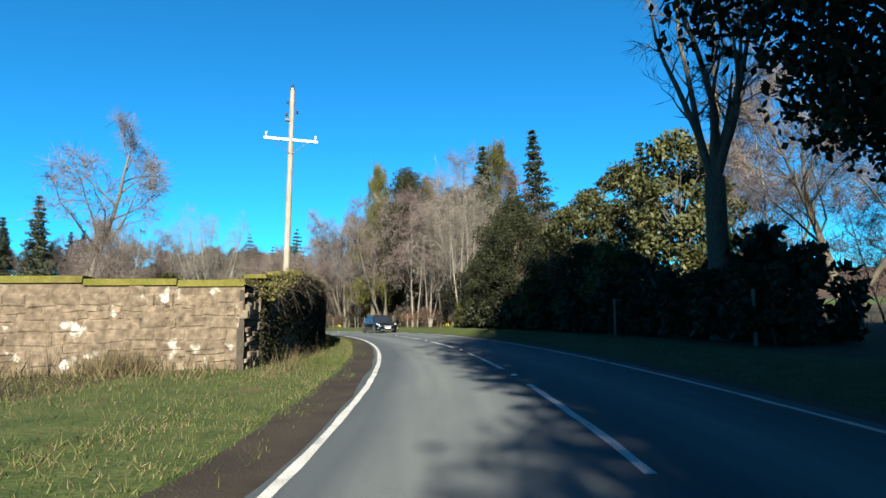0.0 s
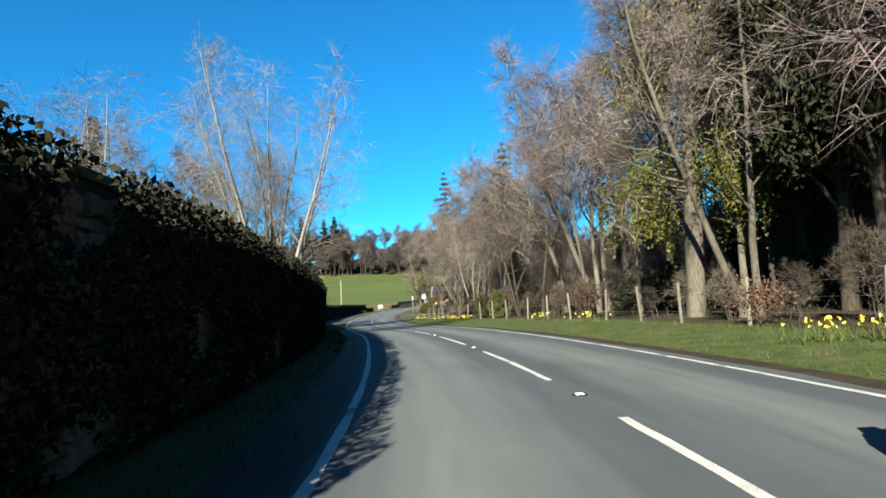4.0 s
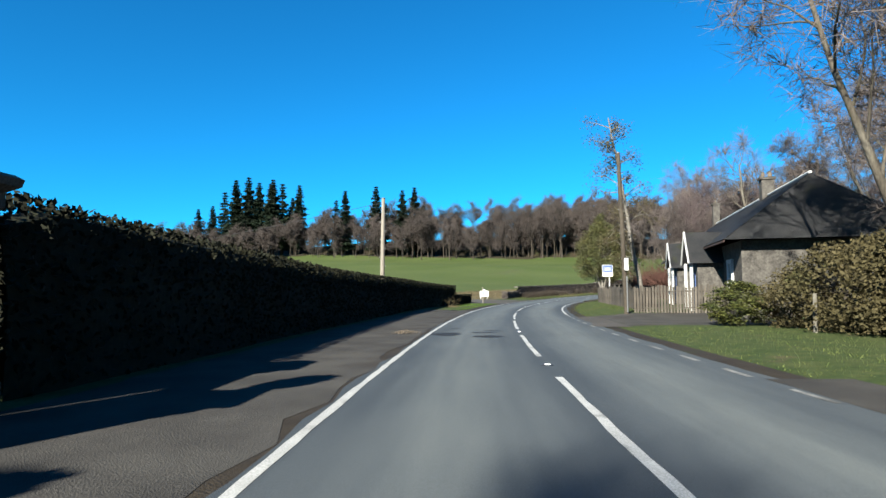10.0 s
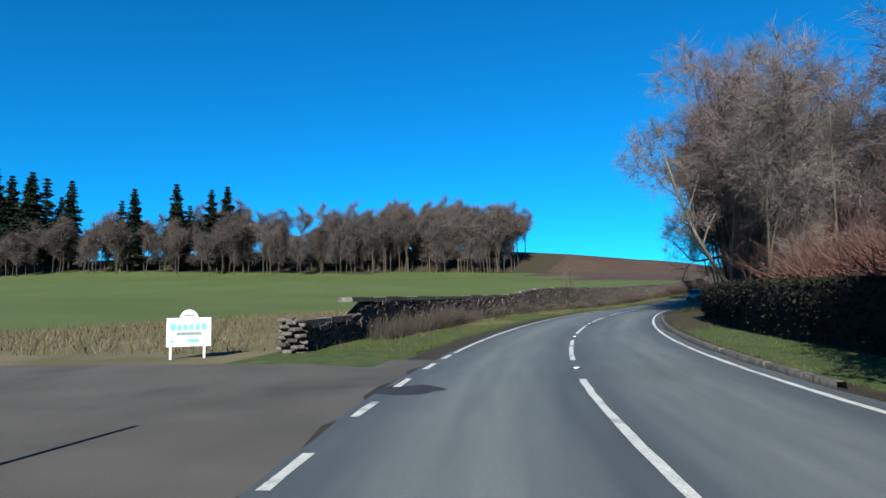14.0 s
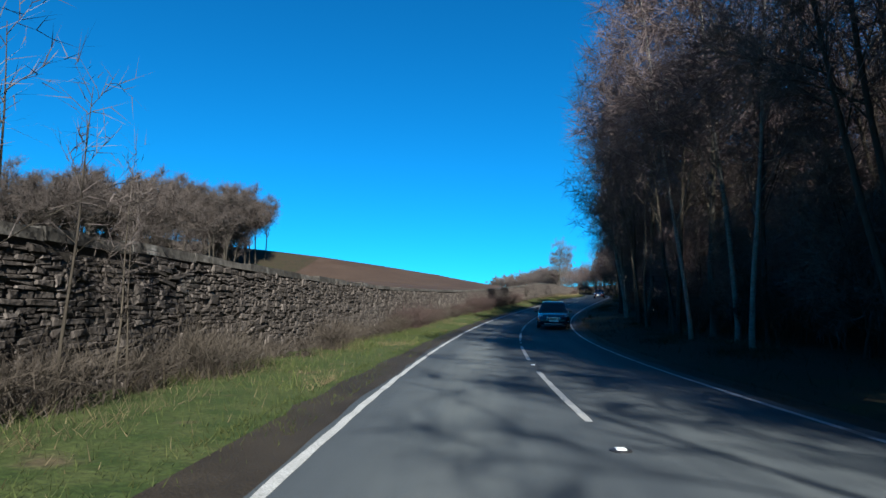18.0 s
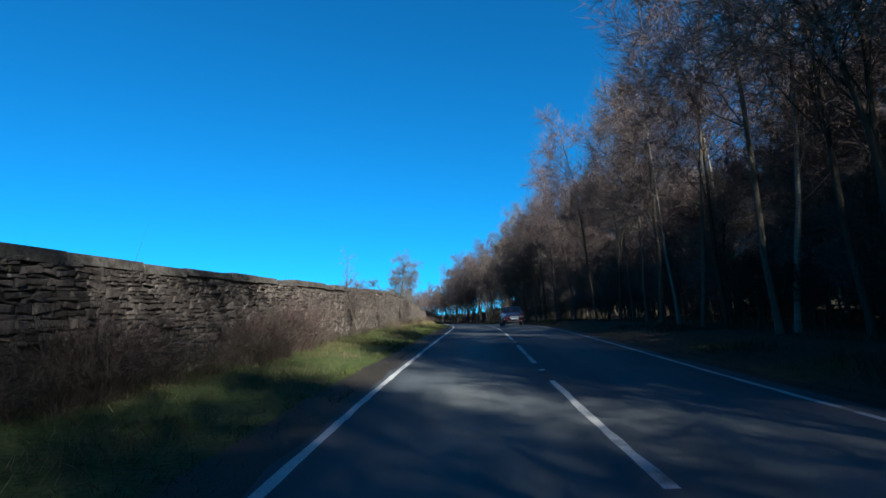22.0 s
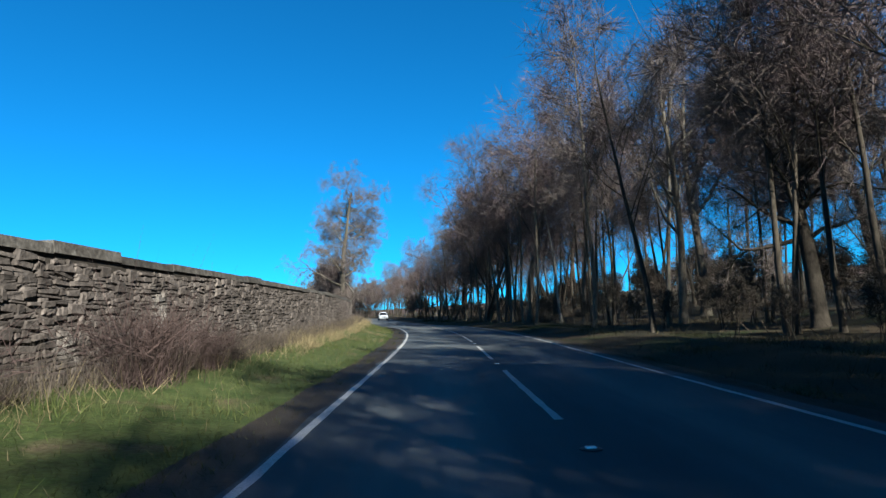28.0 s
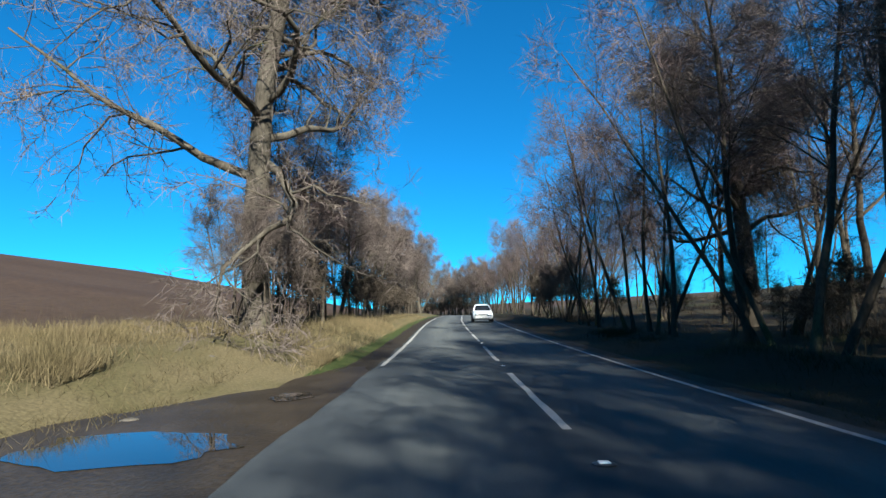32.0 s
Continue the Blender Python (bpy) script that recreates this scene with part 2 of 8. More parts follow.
M_mud = surface("mud_edge", (0.055, 0.043, 0.03), (0.085, 0.068, 0.048), 1.5, 0.75, 0.7, 40.0, (0.075, 0.085, 0.035), -0.03)
M_wetmud = surface("wet_mud", (0.07, 0.055, 0.04), (0.1, 0.08, 0.06), 1.2, 0.5, 0.7, 18.0, (0.05, 0.042, 0.034), 0.05)
M_dry = surface("rough_dry_grass", (0.26, 0.215, 0.12), (0.17, 0.155, 0.07), 0.5, 0.95, 0.6, 20.0, (0.22, 0.18, 0.1), 0.0)
M_stone = surface("wall_stone", (0.115, 0.097, 0.087), (0.21, 0.18, 0.162), 2.2, 0.95, 0.9, 16.0, (0.36, 0.33, 0.3), -0.02, 0.38)
M_stone_a = surface("old_rubble", (0.2, 0.165, 0.125), (0.29, 0.25, 0.2), 1.8, 0.9, 0.6, 24.0, (0.42, 0.4, 0.36), 0.03, 0.2)
M_mortar = surface("wall_core", (0.07, 0.06, 0.05), (0.11, 0.094, 0.08), 3.0, 0.95, 0.3, 40.0)
M_coping = surface("coping_stone", (0.21, 0.195, 0.175), (0.1, 0.09, 0.078), 5.0, 0.9, 0.8, 16.0, (0.52, 0.5, 0.46), -0.02, 0.3)
M_moss = surface("moss", (0.16, 0.155, 0.03), (0.22, 0.2, 0.05), 2.5, 0.95, 0.8, 35.0, (0.12, 0.09, 0.04), 0.0)
M_sand = surface("sandstone", (0.3, 0.245, 0.19), (0.21, 0.175, 0.14), 1.8, 0.9, 0.5, 30.0, (0.1, 0.088, 0.075), 0.08)
M_greystone = surface("grey_stone", (0.2, 0.185, 0.165), (0.12, 0.11, 0.1), 3.0, 0.95, 0.9, 10.0, (0.3, 0.28, 0.25), -0.01)
M_slate = surface("roof_slate", (0.075, 0.078, 0.085), (0.11, 0.11, 0.115), 2.0, 0.7, 0.4, 25.0, (0.09, 0.095, 0.06), 0.0, 0.15)
M_bark = surface("bark_grey", (0.14, 0.12, 0.095), (0.21, 0.19, 0.155), 1.5, 0.95, 0.8, 18.0, (0.12, 0.13, 0.05), 0.03, 0.2, "object", stretch=(1, 1, 0.3))
M_bark_dark = surface("bark_dark", (0.085, 0.07, 0.055), (0.13, 0.11, 0.085), 1.5, 0.95, 0.8, 18.0, (0.1, 0.11, 0.045), 0.03, 0.2, "object", stretch=(1, 1, 0.3))
M_birch = surface("birch_bark", (0.4, 0.37, 0.33), (0.27, 0.245, 0.21), 1.2, 0.8, 0.5, 10.0, (0.1, 0.085, 0.07), 0.02, 0.15, "object", stretch=(1, 1, 2.5))
M_twig = surface("twigs", (0.2, 0.165, 0.155), (0.27, 0.225, 0.205), 0.5, 0.9, 0.0, 5.0, None, 0, 0.25, "object")
M_paletwig = surface("pale_twigs", (0.3, 0.265, 0.235), (0.4, 0.36, 0.32), 0.5, 0.9, 0.0, 5.0, None, 0, 0.25, "object")
M_twig_purple = surface("birch_twigs", (0.18, 0.135, 0.14), (0.24, 0.185, 0.18), 0.5, 0.9, 0.0, 5.0, None, 0, 0.25, "object")
M_bramble = surface("dead_bramble", (0.11, 0.088, 0.072), (0.16, 0.132, 0.105), 0.8, 0.9, 0.0, 6.0, (0.1, 0.075, 0.06), 0.0, 0.35)
M_straw = surface("dead_grass", (0.28, 0.225, 0.13), (0.2, 0.165, 0.085), 0.8, 0.9, 0.0, 8.0, None, 0, 0.35)
M_blade = surface("grass_blades", (0.082, 0.118, 0.028), (0.12, 0.142, 0.042), 0.6, 0.8, 0.0, 5.0, (0.17, 0.16, 0.07), -0.02, 0.35)
M_lawn = surface("lawn_blades", (0.075, 0.145, 0.02), (0.11, 0.18, 0.03), 0.8, 0.8, 0.0, 6.0, (0.13, 0.17, 0.04), -0.02, 0.3)
# verge grass darkened, the wood's shade put into its colour
M_shadegrass = surface("dull_grass", (0.05, 0.06, 0.024), (0.08, 0.078, 0.035), 0.8, 0.9, 0.0, 6.0, (0.1, 0.08, 0.045), 0.02, 0.35)
M_fir = surface("fir_needles", (0.018, 0.034, 0.018), (0.03, 0.05, 0.024), 0.5, 0.85, 0.0, 6.0, None, 0, 0.3, "object")
M_pine = surface("pine_needles", (0.065, 0.09, 0.06), (0.1, 0.125, 0.075), 0.6, 0.8, 0.0, 6.0, None, 0, 0.35, "object")
M_larch = surface("golden_fronds", (0.13, 0.135, 0.028), (0.2, 0.2, 0.042), 0.7, 0.8, 0.0, 6.0, (0.08, 0.07, 0.03), 0.02, 0.35, "object")
M_holly = surface("holly_leaves", (0.065, 0.075, 0.026), (0.11, 0.11, 0.04), 1.5, 0.5, 0.0, 8.0, (0.2, 0.18, 0.075), 0.0, 0.4, "object")
M_variegated = surface("variegated_holly_leaves", (0.085, 0.095, 0.032), (0.15, 0.145, 0.055), 1.5, 0.5, 0.0, 8.0, (0.26, 0.235, 0.1), 0.0, 0.4, "object")
M_laurel = surface("laurel_leaves", (0.04, 0.055, 0.018), (0.075, 0.085, 0.025), 1.2, 0.5, 0.0, 8.0, (0.11, 0.11, 0.03), 0.0, 0.4, "object")
M_laurel_tall = surface("tall_laurel_leaves", (0.06, 0.075, 0.022), (0.11, 0.115, 0.03), 1.0, 0.6, 0.0, 8.0, (0.17, 0.155, 0.05), 0.02, 0.45, "object")
# nearly black because the roadside hedge's shade is put into the leaf colour
M_roadhedge_shade = surface("yew_leaves", (0.013, 0.015, 0.009), (0.022, 0.023, 0.012), 1.2, 0.85, 0.0, 9.0, (0.035, 0.03, 0.018), -0.02, 0.18)
# evergreen leaves darkened: the deep shade they lie in is in the colour
M_yew_shade = surface("dark_yew_leaves", (0.02, 0.026, 0.011), (0.035, 0.04, 0.015), 1.2, 0.7, 0.0, 8.0, (0.055, 0.055, 0.02), -0.02, 0.3, "object")
# leaf tone with the hedges' roadside shade put into it
M_hedge_shade = surface("hedge_leaves", (0.03, 0.034, 0.018), (0.045, 0.044, 0.022), 1.2, 0.85, 0.0, 9.0, (0.06, 0.05, 0.028), -0.02, 0.18)
M_lichen = surface("lichen_tufts", (0.16, 0.15, 0.07), (0.22, 0.16, 0.1), 1.5, 0.9, 0.0, 8.0, (0.2, 0.21, 0.12), 0.02, 0.35, "object")
# chimney soot; on lodge and screen walls their shade is put into this colour
M_soot_shade = surface("sooty_stone", (0.05, 0.045, 0.042), (0.085, 0.075, 0.068), 2.5, 0.95, 0.6, 24.0, (0.03, 0.03, 0.03), 0.02)
M_scrub = surface("scrub_leaves", (0.03, 0.037, 0.02), (0.05, 0.055, 0.028), 1.2, 0.7, 0.0, 8.0, None, 0, 0.25, "object")
M_twig_far = surface("far_twigs", (0.13, 0.105, 0.095), (0.17, 0.14, 0.125), 0.5, 0.9, 0.0, 5.0, None, 0, 0.2, "object")
M_shrub = surface("shrub_leaves", (0.1, 0.085, 0.035), (0.135, 0.11, 0.05), 1.0, 0.8, 0.0, 9.0, (0.08, 0.085, 0.03), 0.0, 0.12)
M_russet = surface("russet_twigs", (0.13, 0.06, 0.05), (0.17, 0.085, 0.065), 0.8, 0.9, 0.0, 6.0, None, 0, 0.25)
M_copper = surface("beech_leaves", (0.15, 0.082, 0.055), (0.21, 0.12, 0.08), 1.0, 0.8, 0.0, 8.0, None, 0, 0.35)
M_redtwig = surface("red_twigs", (0.1, 0.068, 0.064), (0.14, 0.095, 0.085), 1.0, 0.9, 0.0, 6.0, None, 0, 0.3)
M_post = surface("weathered_post", (0.25, 0.23, 0.19), (0.33, 0.31, 0.26), 2.0, 0.9, 0.5, 20.0, None, 0, 0.15, "object", stretch=(1, 1, 0.2))
M_plank = surface("weathered_planks", (0.15, 0.13, 0.108), (0.205, 0.18, 0.15), 1.2, 0.9, 0.4, 20.0, (0.12, 0.115, 0.085), 0.0, 0.3, "object", stretch=(1, 1, 0.15))
M_pole = surface("pole_timber", (0.4, 0.355, 0.29), (0.5, 0.45, 0.38), 1.0, 0.85, 0.3, 20.0, (0.28, 0.23, 0.17), 0.0, stretch=(1, 1, 0.1))
M_whitepaint = surface("white_paint", (1.1, 1.1, 1.08), (1.0, 1.0, 0.98), 2.0, 0.5, 0.05, 30.0)
M_iron = plain("black_iron", (0.02, 0.02, 0.022), 0.5, 0.3)
M_steel = surface("galvanised_steel", (0.42, 0.43, 0.44), (0.34, 0.35, 0.36), 4.0, 0.45, 0.05, 40.0, metal=0.7)
M_glass = plain("dark_glass", (0.01, 0.012, 0.015), 0.08)
M_glass.node_tree.nodes["Principled BSDF"].inputs["Specular IOR Level"].default_value = 0.25
M_yellow = plain("daffodil_yellow", (0.45, 0.36, 0.03), 0.7)
M_water = plain("puddle_water", (0.012, 0.012, 0.012), 0.03)
M_ink = plain("sign_ink", (0.06, 0.09, 0.09), 0.6)
M_teal = plain("sign_teal", (0.05, 0.2, 0.19), 0.6)
M_blue = plain("sign_blue", (0.03, 0.06, 0.16), 0.5)
M_cream = plain("sign_cream", (0.7, 0.66, 0.42), 0.6)
M_tyre = plain("tyre_rubber", (0.018, 0.018, 0.018), 0.85)
M_alloy = plain("alloy", (0.55, 0.56, 0.58), 0.3, 0.9)
M_lamp = plain("headlamp", (0.75, 0.78, 0.8), 0.15, 0.2)
M_trim = plain("black_trim", (0.015, 0.015, 0.016), 0.5)
M_plate = plain("number_plate", (0.75, 0.75, 0.72), 0.5)
M_stud = plain("road_stud_glass", (0.8, 0.82, 0.82), 0.2)
M_red = plain("flag_red", (0.6, 0.05, 0.02), 0.7)
M_orange = plain("flag_yellow", (0.75, 0.4, 0.02), 0.7)
M_green = plain("flag_green", (0.03, 0.25, 0.15), 0.7)


# ---- mesh helpers ----
def mesh_np(name, verts, faces, material, parent=None, label="", uv=None, smooth=False):
    """A mesh object from arrays: verts (n, 3), faces (m, 3 or 4)."""
    verts = np.asarray(verts, dtype=np.float32)
    faces = np.asarray(faces, dtype=np.int32)
    me = bpy.data.meshes.new(name)
    k = faces.shape[1]
    me.vertices.add(len(verts))
    me.vertices.foreach_set("co", verts.ravel())
    me.loops.add(faces.size)
    me.loops.foreach_set("vertex_index", faces.ravel())
    me.polygons.add(len(faces))
    me.polygons.foreach_set("loop_start", np.arange(0, faces.size, k, dtype=np.int32))
    me.polygons.foreach_set("loop_total", np.full(len(faces), k, dtype=np.int32))
    if uv is not None:
        lay = me.uv_layers.new(name="UVMap")
        lay.data.foreach_set("uv", np.asarray(uv, dtype=np.float32)[faces.ravel()].ravel())
    me.update(calc_edges=True)
    me.polygons.foreach_set("use_smooth", np.full(len(faces), smooth, dtype=bool))
    me.materials.append(material)
    ob = new(name, me)
    ob.parent = parent
    if label:
        ob["label"] = label
    return ob


def part(name, bm, material, parent=None, label="", smooth=False):
    me = bpy.data.meshes.new(name)
    bm.to_mesh(me)
    bm.free()
    me.materials.append(material)
    if smooth:
        for p in me.polygons:
            p.use_smooth = True
    ob = new(name, me)
    ob.parent = parent
    if label:
        ob["label"] = label
    return ob


def box(bm, x0, x1, y0, y1, z0, z1, bevel=0.0, m=None):
    r = bmesh.ops.create_cube(bm, size=1.0)
    vs = r["verts"]
    bmesh.ops.scale(bm, vec=(x1 - x0, y1 - y0, z1 - z0), verts=vs)
    bmesh.ops.translate(bm, vec=((x0 + x1) / 2, (y0 + y1) / 2, (z0 + z1) / 2), verts=vs)
    if bevel:
        es = list({e for v in vs for e in v.link_edges})
        g = bmesh.ops.bevel(bm, geom=es, offset=bevel, segments=1, affect="EDGES")
        vs = list({v for f in g["faces"] for v in f.verts} | {v for v in vs if v.is_valid})
    if m is not None:
        bmesh.ops.transform(bm, matrix=m, verts=[v for v in vs if v.is_valid])
    return vs


def boxed(name, dims, material, parent=None, label="", bevel=0.0, m=None):
    bm = bmesh.new()
    box(bm, *dims, bevel=bevel, m=m)
    return part(name, bm, material, parent, label)


def rod(bm, a, b, r0, r1=None, sides=8):
    """A tapered round bar from a to b."""
    a, b = Vector(a), Vector(b)
    r1 = r0 if r1 is None else r1
    q = (b - a).to_track_quat("Z", "Y").to_matrix()
    ring = []
    for c, r in ((a, r0), (b, r1)):
        ring.append([bm.verts.new(c + q @ Vector((math.cos(2 * math.pi * i / sides) * r, math.sin(2 * math.pi * i / sides) * r, 0))) for i in range(sides)])
    for i in range(sides):
        bm.faces.new((ring[0][i], ring[0][(i + 1) % sides], ring[1][(i + 1) % sides], ring[1][i]))
    bm.faces.new(ring[0][::-1])
    bm.faces.new(ring[1])


def lathe(bm, profile, sides=16, square=False, origin=(0, 0, 0)):
    """Rings (radius, height) turned round the upright axis; square: four-sided."""
    n = 4 if square else sides
    off = math.pi / 4 if square else 0
    k = math.sqrt(2) if square else 1
    rings = [[bm.verts.new((origin[0] + math.cos(off + 2 * math.pi * i / n) * r * k, origin[1] + math.sin(off + 2 * math.pi * i / n) * r * k, origin[2] + h)) for i in range(n)] for r, h in profile]
    for a, b in zip(rings, rings[1:]):
        for i in range(n):
            bm.faces.new((a[i], a[(i + 1) % n], b[(i + 1) % n], b[i]))
    bm.faces.new(rings[0][::-1])
    bm.faces.new(rings[-1])


def root(name, s, u, dz=0.0, turn=0.0, label="", category="", group="", kind="", on_ground=True):
    """An Empty at the foot of a thing, facing along the road, turned by some degrees."""
    e = new(name)
    p = place(s, u)
    e.matrix_basis = Matrix.Translation((p[0], p[1], p[2] + dz)) @ pose(0, 0, 0, 0, 0, heading(s) + turn)
    return tagged(e, label, category, group, kind)


# ---- ground form ----
def table(pairs, x):
    xs, ys = zip(*pairs)
    return np.interp(x, xs, ys)


BASE_L = [(-60, 0.2), (80, 0.2), (103, 0.0), (178, 0.0), (200, 0.1), (255, 0.08), (300, 0.25), (400, 0.4), (424, 0.65), (466, 0.75), (520, 0.4)]
BASE_R = [(-60, 0.3), (100, 0.25), (126, 0.05), (157, 0.05), (164, 0.3), (205, 0.25), (640, 0.25)]
HILL_L = [(0, 0.012), (127, 0.012), (199, 0.024), (240, 0.029), (290, 0.037), (340, 0.04), (375, 0.034), (400, 0.036), (445, 0.046), (490, 0.16), (560, 0.175), (660, 0.15), (1200, 0.06)]
HILL_W = [(0, 340), (445, 340), (490, 60), (700, 60), (900, 340)]
LAY_W = [(445.5, 3.9), (449, 5.0), (452.5, 6.9), (456, 6.7), (459, 4.7), (463, 3.9)]   # outer edge of the muddy pull-in
HILL_R = [(0, 0.02), (210, 0.03), (290, 0.03), (340, 0.065), (400, 0.085), (445, 0.1), (660, 0.08)]
CHORD = Vector((0.9990, 0.0449))


def rise(s, u):
    """Height of the ground over the road's middle."""
    s, u = np.asarray(s, float), np.asarray(u, float)
    a = np.abs(u)
    base = np.where(u < 0, table(BASE_L, s), table(BASE_R, s))
    t = np.clip((a - 3.9) / 2.6, 0, 1)
    t = t * t * (3 - 2 * t)
    lay = (u < 0) & (s > 445.5) & (s < 463)
    t = np.where(lay, t * np.clip((a - table(LAY_W, s)) / 3.5, 0, 1), t)
    h = np.where(a < 3.2, -0.12, np.where(a < 3.9, -0.02, base * t))
    h = np.where(lay & (a > 3.2) & (a < table(LAY_W, s) + 0.4), -0.07, h)
    far = np.where(u < 0, table(HILL_L, s) * np.clip(a - 14, 0, table(HILL_W, s)), table(HILL_R, s) * np.clip(a - 9, 0, 200))
    return h + far


def place(s, u, dz=0.0):
    """World place on the ground at s metres along and u across."""
    k = max(-40.0, min(40.0, u))
    p = road(s, k)
    if u != k:
        p += Vector((CHORD.x * (u - k), CHORD.y * (u - k), 0))
    p.z += float(rise(s, u)) + dz
    return p

# ---- ground ----
GS = np.array(sorted(set(list(np.arange(-80, 660, 3.0)) + [-900, -700, -500, -350, -250, -180, -130, -100] + [680, 710, 750, 800, 870, 950, 1050, 1200, 1400, 1700])))
GU = np.array([-1500, -1000, -700, -560, -480, -455, -430, -405, -380, -360, -340, -322, -305, -288, -271, -254, -238, -222, -206, -190, -175, -160, -140, -122, -105, -80, -60, -46, -36, -28, -22, -18, -14, -11, -9, -7.6, -6.8, -6.2, -5.6, -5.0, -4.4, -3.85, -3.3, 0,
               3.3, 3.85, 4.4, 5.0, 5.6, 6.2, 6.8, 7.6, 9, 11, 14, 18, 24, 32, 44, 60, 90, 130, 209, 300, 500, 900, 1500])


def ground_zone(s, u, x, y):
    """0 verge, 1 pasture, 2 ploughed, 3 leaf litter, 4 gravel, 5 mud, 6 rough dry grass, 7 side road"""
    if abs(u) < 3.86:
        return 5
    if u < 0:
        if x < -190 and y > 350 + 44 * min(1, max(0, (x + 455) / 114)) and y < 520:
            return 3
        if -214 < x < -112 and 408 < y < 450:
            return 3
        if x < -108 and 260 < y < 408 + 0.05 * (x + 200):
            return 1
        if 183.6 < s < 194.4:
            return 7 if u > -46 else 1
        if 123 < s < 168 and u > -6.9:
            return 4
        if 445.5 < s < 463 and u > 0.8 - float(table(LAY_W, s)):
            return 5
        if u > -7.7:
            return 6 if s > 451 and u < -4.6 else 0
        if 126 < s < 184:
            return 1
        if 194.4 <= s < 365:
            return 6 if (u > -28 and s < 240) or u > -13 else 1
        if s >= 365:
            return 6 if (u > -16 and s > 446) else (1 if u < -100 and s < 400 else 2)
        return 3 if s < 103 else 1
    if 123 < s < 137 or 150 < s < 159:
        return 4 if u < 12 else 0
    if u < (6.9 if s < 206 else 4.1):
        return 0
    if 125 <= s <= 206:
        return 0 if u < 40 else 1
    return 3 if u < 70 else 2


def build_ground():
    S, U = np.meshgrid(GS, GU, indexing="ij")
    H = rise(S, U)
    V = np.zeros(S.shape + (3,))
    for i, s in enumerate(GS):
        base = road(s)
        h = radians(heading(s))
        k = np.clip(GU, -40, 40)
        V[i, :, 0] = base.x + math.cos(h) * k + CHORD.x * (GU - k)
        V[i, :, 1] = base.y + math.sin(h) * k + CHORD.y * (GU - k)
        V[i, :, 2] = base.z
    V[..., 2] += H
    rough = np.where(np.abs(U) > 4.6, 1.0, 0.0)
    n = np.array([noise.noise(Vector((x * 0.9, y * 0.9, 0))) * 0.05 + noise.noise(Vector((x * 0.06, y * 0.06, 3))) * min(0.3, 0.01 * abs(u)) for (x, y, _), u in zip(V.reshape(-1, 3), U.ravel())]).reshape(S.shape)
    V[..., 2] += n * rough
    ns, nu = S.shape
    idx = np.arange(ns * nu).reshape(ns, nu)
    F = np.stack([idx[:-1, :-1], idx[:-1, 1:], idx[1:, 1:], idx[1:, :-1]], -1).reshape(-1, 4)
    ob = mesh_np("ground", V.reshape(-1, 3), F, M_verge, smooth=True)
    for m in (M_field, M_plough, M_litter, M_gravel, M_mud, M_dry, M_sidetar):
        ob.data.materials.append(m)
    zones = [ground_zone((GS[i] + GS[i + 1]) / 2, (GU[j] + GU[j + 1]) / 2, *V[i:i + 2, j:j + 2, :2].mean((0, 1))) for i in range(ns - 1) for j in range(nu - 1)]
    ob.data.polygons.foreach_set("material_index", np.array(zones, dtype=np.int32))
    tagged(ob, "verge, pasture, ploughed soil and woodland floor", "ground", kind="structure")
    return V


GROUND = build_ground()
GXY = GROUND.reshape(-1, 3)


def ground_at(x, y):
    """Height of the ground at a far place, from its nearest points."""
    d = (GXY[:, 0] - x) ** 2 + (GXY[:, 1] - y) ** 2
    k = np.argpartition(d, 4)[:4]
    w = 1 / (d[k] + 0.01)
    return float((GXY[k, 2] * w).sum() / w.sum())


def strip(name, s0, s1, us, z, material, step=1.5, parent=None, jag=0.0, wave=None):
    """A ribbon along the road through the offsets us; jag roughens its outer edges."""
    n = max(1, int(math.ceil((s1 - s0) / step)))
    V, UV = [], []
    for i in range(n + 1):
        s = s0 + (s1 - s0) * i / n
        for j, u in enumerate(us):
            if jag and j in (0, len(us) - 1):
                u += (random.random() - 0.5) * jag
            if wave:
                u += wave(s)
            V.append(road(s, u, z))
            UV.append((u, s))
    k = len(us)
    F = [(i * k + j, i * k + j + 1, (i + 1) * k + j + 1, (i + 1) * k + j) for i in range(n) for j in range(k - 1)]
    return mesh_np(name, V, F, material, parent, uv=UV, smooth=True)


road_ob = strip("road", -120, 760, (-3.1, -2.9, -1.5, 0, 1.5, 2.9, 3.28), 0.0, M_asphalt, 1.0, jag=0.12)
tagged(road_ob, "worn grey asphalt road with paler lane middles", "road", kind="structure")

# skirts that close the road's edges against the verge
for side, us in (("left", (-3.85, -3.0)), ("right", (3.2, 3.8))):
    V, F = [], []
    n = 660
    for i in range(n + 1):
        s = -60 + i * 1.2
        w = (random.random() - 0.5) * 0.2 + 0.16 * noise.noise(Vector((s * 0.4, 1.0, 0.0)))
        a, b = (us[0] + w, us[1]) if side == "left" else (us[0], us[1] + w)
        V += [road(s, a, -0.012 if side == "left" else -0.006), road(s, b, -0.006 if side == "left" else -0.02)]
    F = [(2 * i, 2 * i + 1, 2 * i + 3, 2 * i + 2) for i in range(n)]
    tagged(mesh_np("road_edge_" + side, V, F, M_mud, smooth=True), "dark muddy strip beside the asphalt", "road edge", kind="structure")

